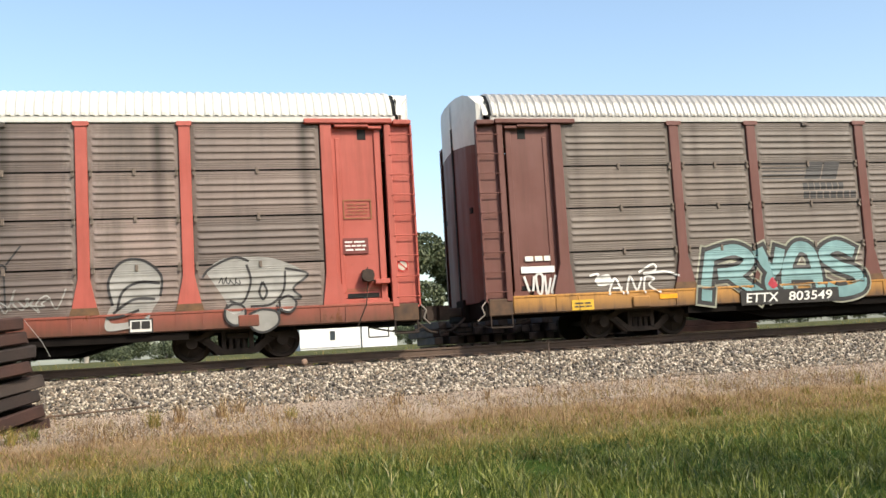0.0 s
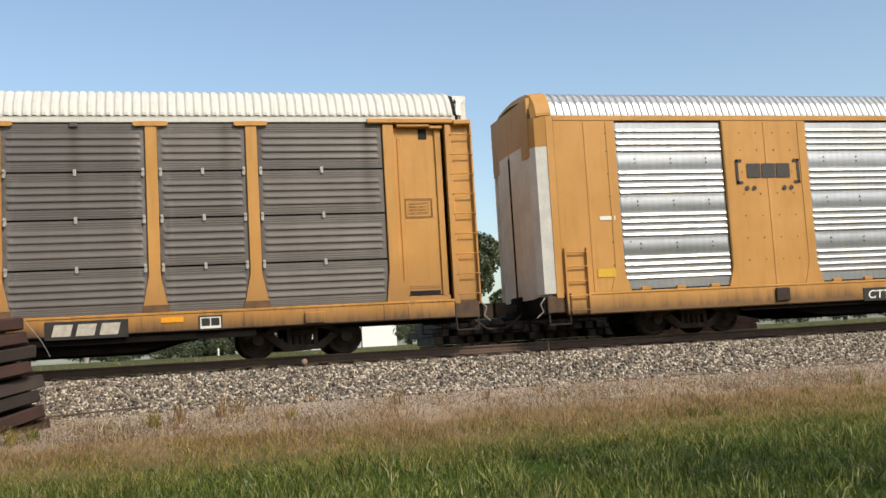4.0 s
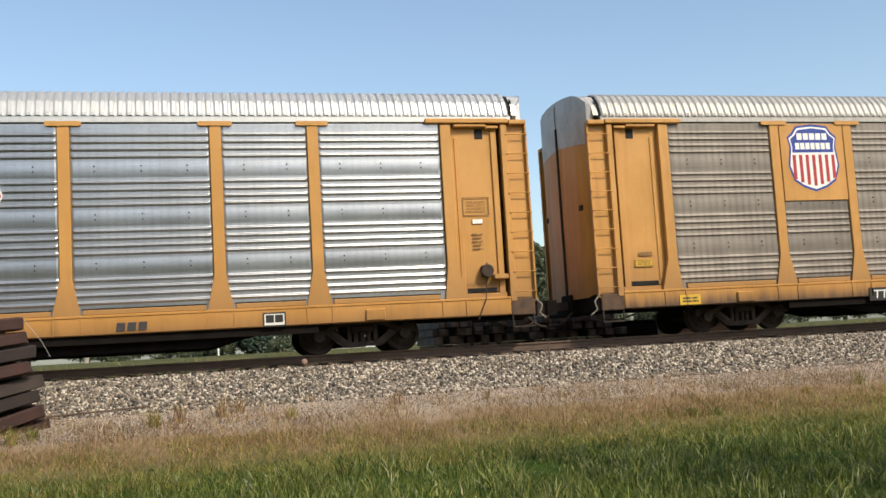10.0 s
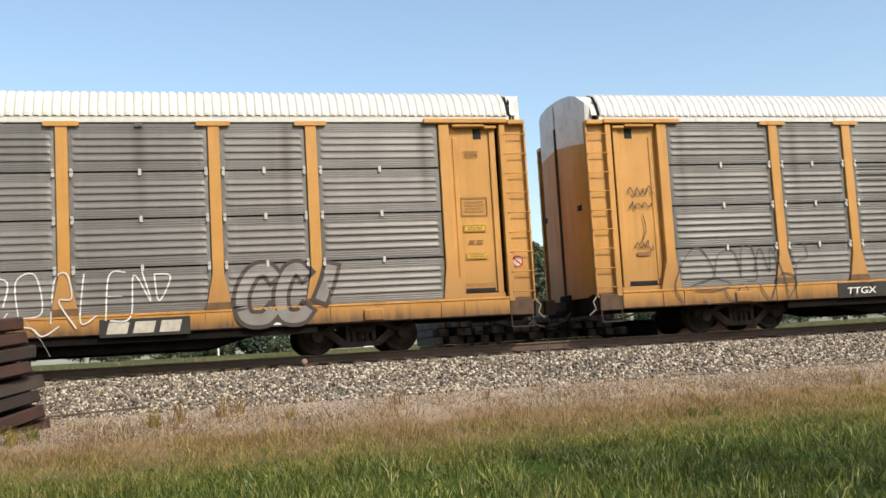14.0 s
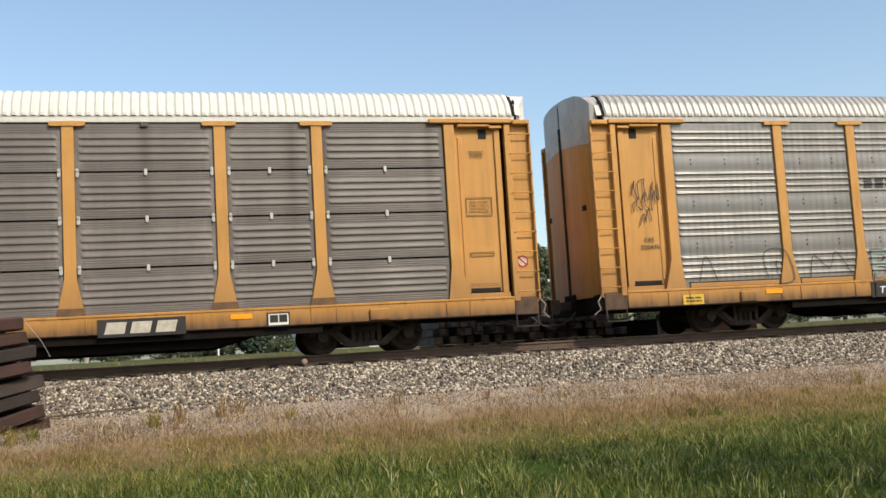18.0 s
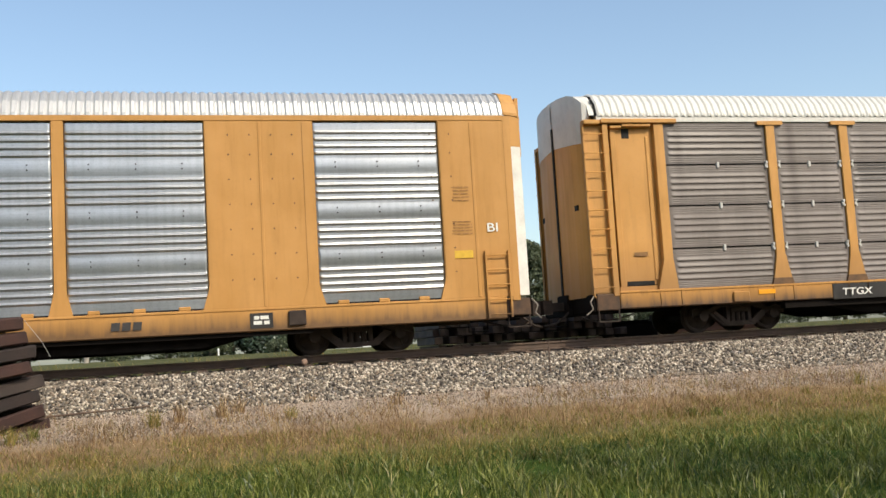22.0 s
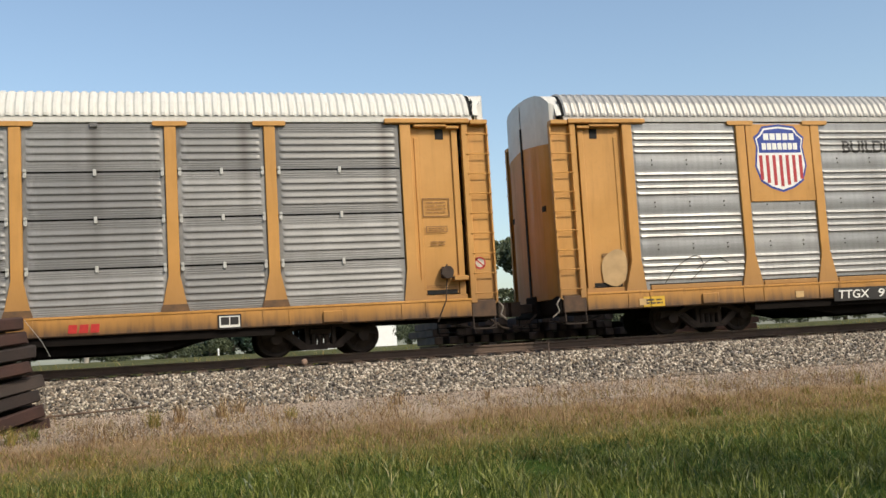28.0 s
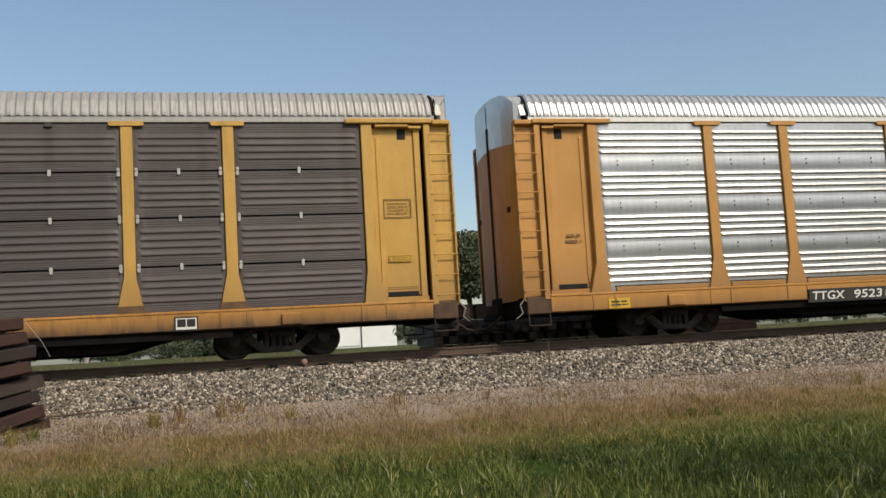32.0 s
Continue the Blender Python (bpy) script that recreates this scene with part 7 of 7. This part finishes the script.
for x, y, h, n, mat in ((-0.5, 17.2, 0.42, 90, GOLD), (-0.1, 17.4, 0.46, 70, DRY), (0.6, 17.6, 0.50, 60, DRY), (0.9, 17.8, 0.46, 60, DRY), (3.6, 17.6, 0.36, 40, DRY), (2.2, 18.3, 0.22, 30, DRY), (8.1, 15.4, 0.2, 60, GRASS), (8.5, 15.3, 0.2, 60, GRASS),
                     (12.2, 16.6, 0.3, 50, GOLD), (6.3, 17.7, 0.2, 30, DRY), (-2.3, 17.0, 0.3, 90, GRASS), (-2.6, 16.8, 0.34, 80, GOLD), (9.6, 16.9, 0.2, 36, DRY), (5.2, 17.5, 0.25, 30, DRY), (1.7, 17.2, 0.28, 40, GOLD), (10.8, 16.2, 0.24, 40, GOLD)):
    weed(x, y, h, n, wr.random(), mat)


# ---- trees, buildings and the pole behind the line ----
def crown_mesh(count, blobs, size, seed, squash=0.8):
    """Small leaf clumps spread through several uneven lobes."""
    r = np.random.RandomState(seed)
    which = r.choice(len(blobs), count, p=np.array([b[3] ** 2 for b in blobs]) / sum(b[3] ** 2 for b in blobs))
    c = np.array([b[:3] for b in blobs])[which]
    rad = np.array([b[3] for b in blobs])[which]
    d = r.normal(size=(count, 3))
    d /= np.linalg.norm(d, axis=1)[:, None]
    p = c + d * (rad * r.uniform(0.55, 1.08, count) ** 0.6)[:, None] * np.array([1, 1, squash])
    u = r.normal(size=(count, 3))
    u /= np.linalg.norm(u, axis=1)[:, None]
    w = np.cross(u, r.normal(size=(count, 3)))
    w /= np.linalg.norm(w, axis=1)[:, None]
    s = (size * r.uniform(0.5, 1.3, count))[:, None]
    v = np.stack([p - u * s, p + w * s * 0.6, p + u * s, p - w * s * 0.6], 1)
    f = np.arange(count * 4).reshape(-1, 4)
    return raw_mesh("crown", v.reshape(-1, 3), f)


BARK = plain("grey_bark", (0.10, 0.08, 0.06, 1), 0.95, 0, 0.3, 5, 0.6)
# leaf greens made paler, with distance haze put into the colour
LEAF = leaf_mat("tree_leaves", ((0.0, (0.045, 0.062, 0.030, 1)), (0.5, (0.085, 0.108, 0.052, 1)), (1.0, (0.15, 0.165, 0.085, 1))), 0.6, 0.15)
NEEDLE = leaf_mat("dark_needles", ((0.0, (0.010, 0.022, 0.012, 1)), (0.6, (0.022, 0.045, 0.024, 1)), (1.0, (0.045, 0.075, 0.04, 1))), 0.6, 0.1)


def tree(h, r, seed, m, leaves=15000, label="leafy deciduous tree with an uneven dark green crown"):
    q = random.Random(seed)
    ob = thing("tree", m, label, "tree", "trees behind the line")
    g = Geo()
    g.cyl((0, 0, 0), (0.05 * h * q.uniform(-1, 1) * 0.3, 0, h * 0.45), h * 0.028, 9, h * 0.018)
    blobs = []
    for i in range(9):
        a, z = q.uniform(0, 6.28), h * q.uniform(0.35, 0.86)
        reach = r * q.uniform(0.25, 0.72) * (1.15 - 0.6 * (z / h - 0.35))
        e = (math.cos(a) * reach, math.sin(a) * reach, z)
        g.cyl((0, 0, z * 0.55), e, h * 0.012, 6, h * 0.004)
        blobs.append((*e, r * q.uniform(0.32, 0.58)))
    blobs.append((0, 0, h * 0.82, r * 0.5))
    part("trunk", g, BARK, ob, smooth=True)
    me = crown_mesh(leaves, blobs, h * 0.019, seed)
    me.materials.append(LEAF)
    c = new("crown", me)
    c.parent = ob
    return ob


kinds = [tree(13.0, 5.0, 21, pose(26, 118, ground_z(118))), tree(11.0, 4.6, 22, pose(10, 122, ground_z(122))), tree(14.0, 5.6, 23, pose(34.5, 121, ground_z(121))), tree(8.5, 3.6, 24, pose(-1.5, 116, ground_z(116)))]
for k, x, y, turn in ((0, 43, 124, 80), (1, 53, 120, 140), (2, 62, 126, 30), (0, 72, 122, 200), (3, 80, 120, 70), (1, 90, 124, 10), (2, 101, 126, 160), (2, 18.0, 116, 240), (3, 3.5, 120, 130), (1, -8, 124, 300), (0, -17, 122, 60), (3, -25, 118, 220), (2, -36, 126, 100), (0, 112, 124, 15), (1, 124, 126, 90)):
    copy_thing(kinds[k], pose(x, y, ground_z(y), 0, 0, turn))


def conifer(h, r, m):
    ob = thing("conifer", m, "tall dark green spruce with drooping branches", "tree")
    q, g = random.Random(8), Geo().cyl((0, 0, 0), (0, 0, h), h * 0.018, 8, 0.02)
    rs = np.random.RandomState(31)
    pts, us, ss = [], [], []
    for i in range(430):
        t = rs.uniform(0.06, 0.99)
        a, reach = rs.uniform(0, 6.283), r * (1 - t) ** 0.85 * rs.uniform(0.75, 1.12) + 0.08
        z = h * t
        if i % 6 == 0:
            g.cyl((0, 0, z), (math.cos(a) * reach, math.sin(a) * reach, z - reach * 0.28), 0.03, 4, 0.008)
        n = int(8 + reach * 9)
        for j in range(n):
            f = rs.uniform(0.15, 1.0)
            pts.append((math.cos(a) * reach * f + rs.normal() * 0.12, math.sin(a) * reach * f + rs.normal() * 0.12, z - reach * f * 0.3 + rs.normal() * 0.08))
            us.append((math.cos(a) + rs.normal() * 0.5, math.sin(a) + rs.normal() * 0.5, -0.35 + rs.normal() * 0.3))
            ss.append(rs.uniform(0.10, 0.24))
    p, u, s = np.array(pts), np.array(us), np.array(ss)[:, None]
    u /= np.linalg.norm(u, axis=1)[:, None]
    w = np.cross(u, rs.normal(size=u.shape))
    w /= np.linalg.norm(w, axis=1)[:, None]
    v = np.stack([p - u * s, p + w * s * 0.45, p + u * s, p - w * s * 0.45], 1)
    me = raw_mesh("needles", v.reshape(-1, 3), np.arange(len(p) * 4).reshape(-1, 4))
    me.materials.append(NEEDLE)
    part("trunk", g, BARK, ob)
    c = new("needles", me)
    c.parent = ob
    return ob


conifer(9.0, 3.3, pose(3.1, 68, ground_z(68)))


def bush(x, y, w, h, seed, n=2200, leaf=0.07):
    q = random.Random(seed)
    ob = thing("bush", pose(x, y, ground_z(y)), "scruffy green bush behind the track", "bush", "bushes behind the track")
    me = crown_mesh(n, [(q.uniform(-w, w) * 0.6, q.uniform(-0.5, 0.5), h * q.uniform(0.3, 0.6), h * q.uniform(0.35, 0.55)) for _ in range(6)], leaf, seed)
    me.materials.append(LEAF)
    c = new("leaves", me)
    c.parent = ob
    part("stem", Geo().cyl((0, 0, -0.1), (0, 0, h * 0.6), 0.05, 6, 0.02), BARK, ob)
    return ob


for i, (x, w, h) in enumerate(((-4.2, 1.6, 1.0), (-1.0, 1.8, 1.1), (1.6, 1.5, 1.3), (5.2, 1.5, 1.0), (14.6, 1.4, 2.0), (17.5, 1.6, 1.6), (36, 1.8, 1.6), (42, 1.6, 1.4))):
    bush(x, 60 + (i % 3) * 3, w, h, 50 + i)
hedge = bush(-40, 112, 3.2, 3.4, 90, 4500, 0.12)
for i in range(1, 30):
    copy_thing(hedge, pose(-40 + i * 5.6 + (i * 7 % 4) * 0.5, 111 + i % 3, ground_z(112), 0, 0, i * 71))

for i in range(26):
    copy_thing(hedge, pose(-42 + i * 6.1 + (i * 5 % 3) * 0.6, 116 + i % 2, ground_z(116) + 0.3, 0, 0, 30 + i * 97))

SIDING = Mat("white_siding", 0.6)
_c = SIDING.coords(scale=(0.2, 0.2, 6.5))
SIDING.base(SIDING.mix(SIDING.noise(SIDING.coords(), 1.2, 4), (0.70, 0.70, 0.69, 1), (0.84, 0.84, 0.83, 1)))
SIDING.bump(SIDING.node("TexWave", Vector=_c, Scale=1.0).outputs[0], 0.3, 0.02)
SIDING = SIDING.m
SHINGLE = plain("grey_shingle", (0.30, 0.29, 0.28, 1), 0.85, 0, 0.25, 3, 0.3)
GLASS = plain("dark_window_glass", (0.05, 0.06, 0.07, 1), 0.1, 0, 0.1, 2, 0.0)


def house(m, w, d, h, rise, label, windows):
    ob = thing("house", m, label, "house")
    part("wall", Geo().box(0, w, 0, d, -0.6, h), SIDING, ob)
    part("roof", Geo().prism([(-0.4, h - 0.05), (d + 0.4, h - 0.05), (d / 2, h + rise)], "x", -0.3, w + 0.3), SHINGLE, ob)
    for x, z, ww, hh in windows:
        win = part("window", Geo().box(x, x + ww, -0.05, 0.02, z, z + hh), WHITE, ob)
        part("pane", Geo().box(x + 0.06, x + ww - 0.06, -0.06, -0.04, z + 0.06, z + hh - 0.06), GLASS, win)
    return ob


home = house(pose(10.5, 95, 0.75), 9.2, 7, 2.6, 1.6, "low white-sided house with a grey shingle roof", ((2.75, 0.65, 0.62, 0.98),))
part("downspout", Geo().box(5.75, 5.85, -0.10, 0.0, -0.3, 2.6), GLASS, home)
part("skirt_rail", Geo().box(0.0, 5.6, -0.06, 0.0, 0.02, 0.09), SHINGLE, home)
van = thing("delivery_van", pose(60.5, 76, ground_z(76)), "white van parked beyond the railway", "van")
part("body", Geo().prism([(0, 0.35), (4.9, 0.35), (4.9, 1.1), (4.0, 1.3), (3.5, 2.2), (0, 2.3)], "y", 0, 1.9), WHITE, van)
part("side_window", Geo().prism([(3.0, 1.3), (3.85, 1.3), (3.45, 1.95), (3.0, 1.95)], "y", -0.01, 0.01), GLASS, van)
for x in (0.9, 3.9):
    part("wheel", Geo().cyl((x, -0.03, 0.33), (x, 0.25, 0.33), 0.33, 18), BLACK, van)

POLE_WOOD = plain("weathered_pole_wood", (0.30, 0.27, 0.23, 1), 0.9, 0, 0.25, 3, 0.3)
pole = thing("utility_pole", pose(-5.3, 60, ground_z(60)), "weathered grey wooden utility pole with crossarms", "utility pole")
part("pole", Geo().cyl((0, 0, -0.5), (0.25, 0, 7.0), 0.15, 10, 0.11), POLE_WOOD, pole)
for z in (6.75, 6.0):
    arm = part("crossarm", Geo().box(-0.95, 1.35, -0.16, -0.04, z - 0.06, z + 0.06, 0.01), POLE_WOOD, pole)
    for x in (-0.8, -0.4, 0.75, 1.2):
        part("insulator", Geo().cyl((x, -0.1, z + 0.06), (x, -0.1, z + 0.2), 0.04, 8), GLASS, arm)

# unseen trees added behind the camera to darken reflections in the bright sheets
for i in range(30):
    copy_thing(kinds[(0, 2, 1)[i % 3]], pose(-62 + i * 5.2 + (i * 7 % 5) * 0.6, -21 - (i * 13 % 9), ground_z(-20), 0, 0, i * 57))

# a yard tree beside the camera; only its shade reaches the lawn in view
tree(9.2, 2.7, 77, pose(9.7, 4.7, ground_z(4.6)), 900, "leafy yard tree shading the lawn")


# ---- movement ----
def motions():
    times = sorted({i * 0.5 for i in range(65)} | {13.1, 13.2, 13.3, 13.4})
    for k, rack in enumerate(CARS):
        walk(rack, [(t, pose(gone(t) - PITCH_CAR * k, TRACK_Y, 0)) for t in times])
    for k, wheels, x, off in WHEELS:
        rows = []
        for i in range(961):
            at = gone(i / 30) - PITCH_CAR * k + off + x
            if -9 < at < 27 or i in (0, 960):
                a = min(max(at, -9), 27)
                rows.append((i / 30, pose(x, 0, 0.36, 0, math.degrees(a / 0.358) % 360, 0)))
        walk(wheels, rows)


motions()
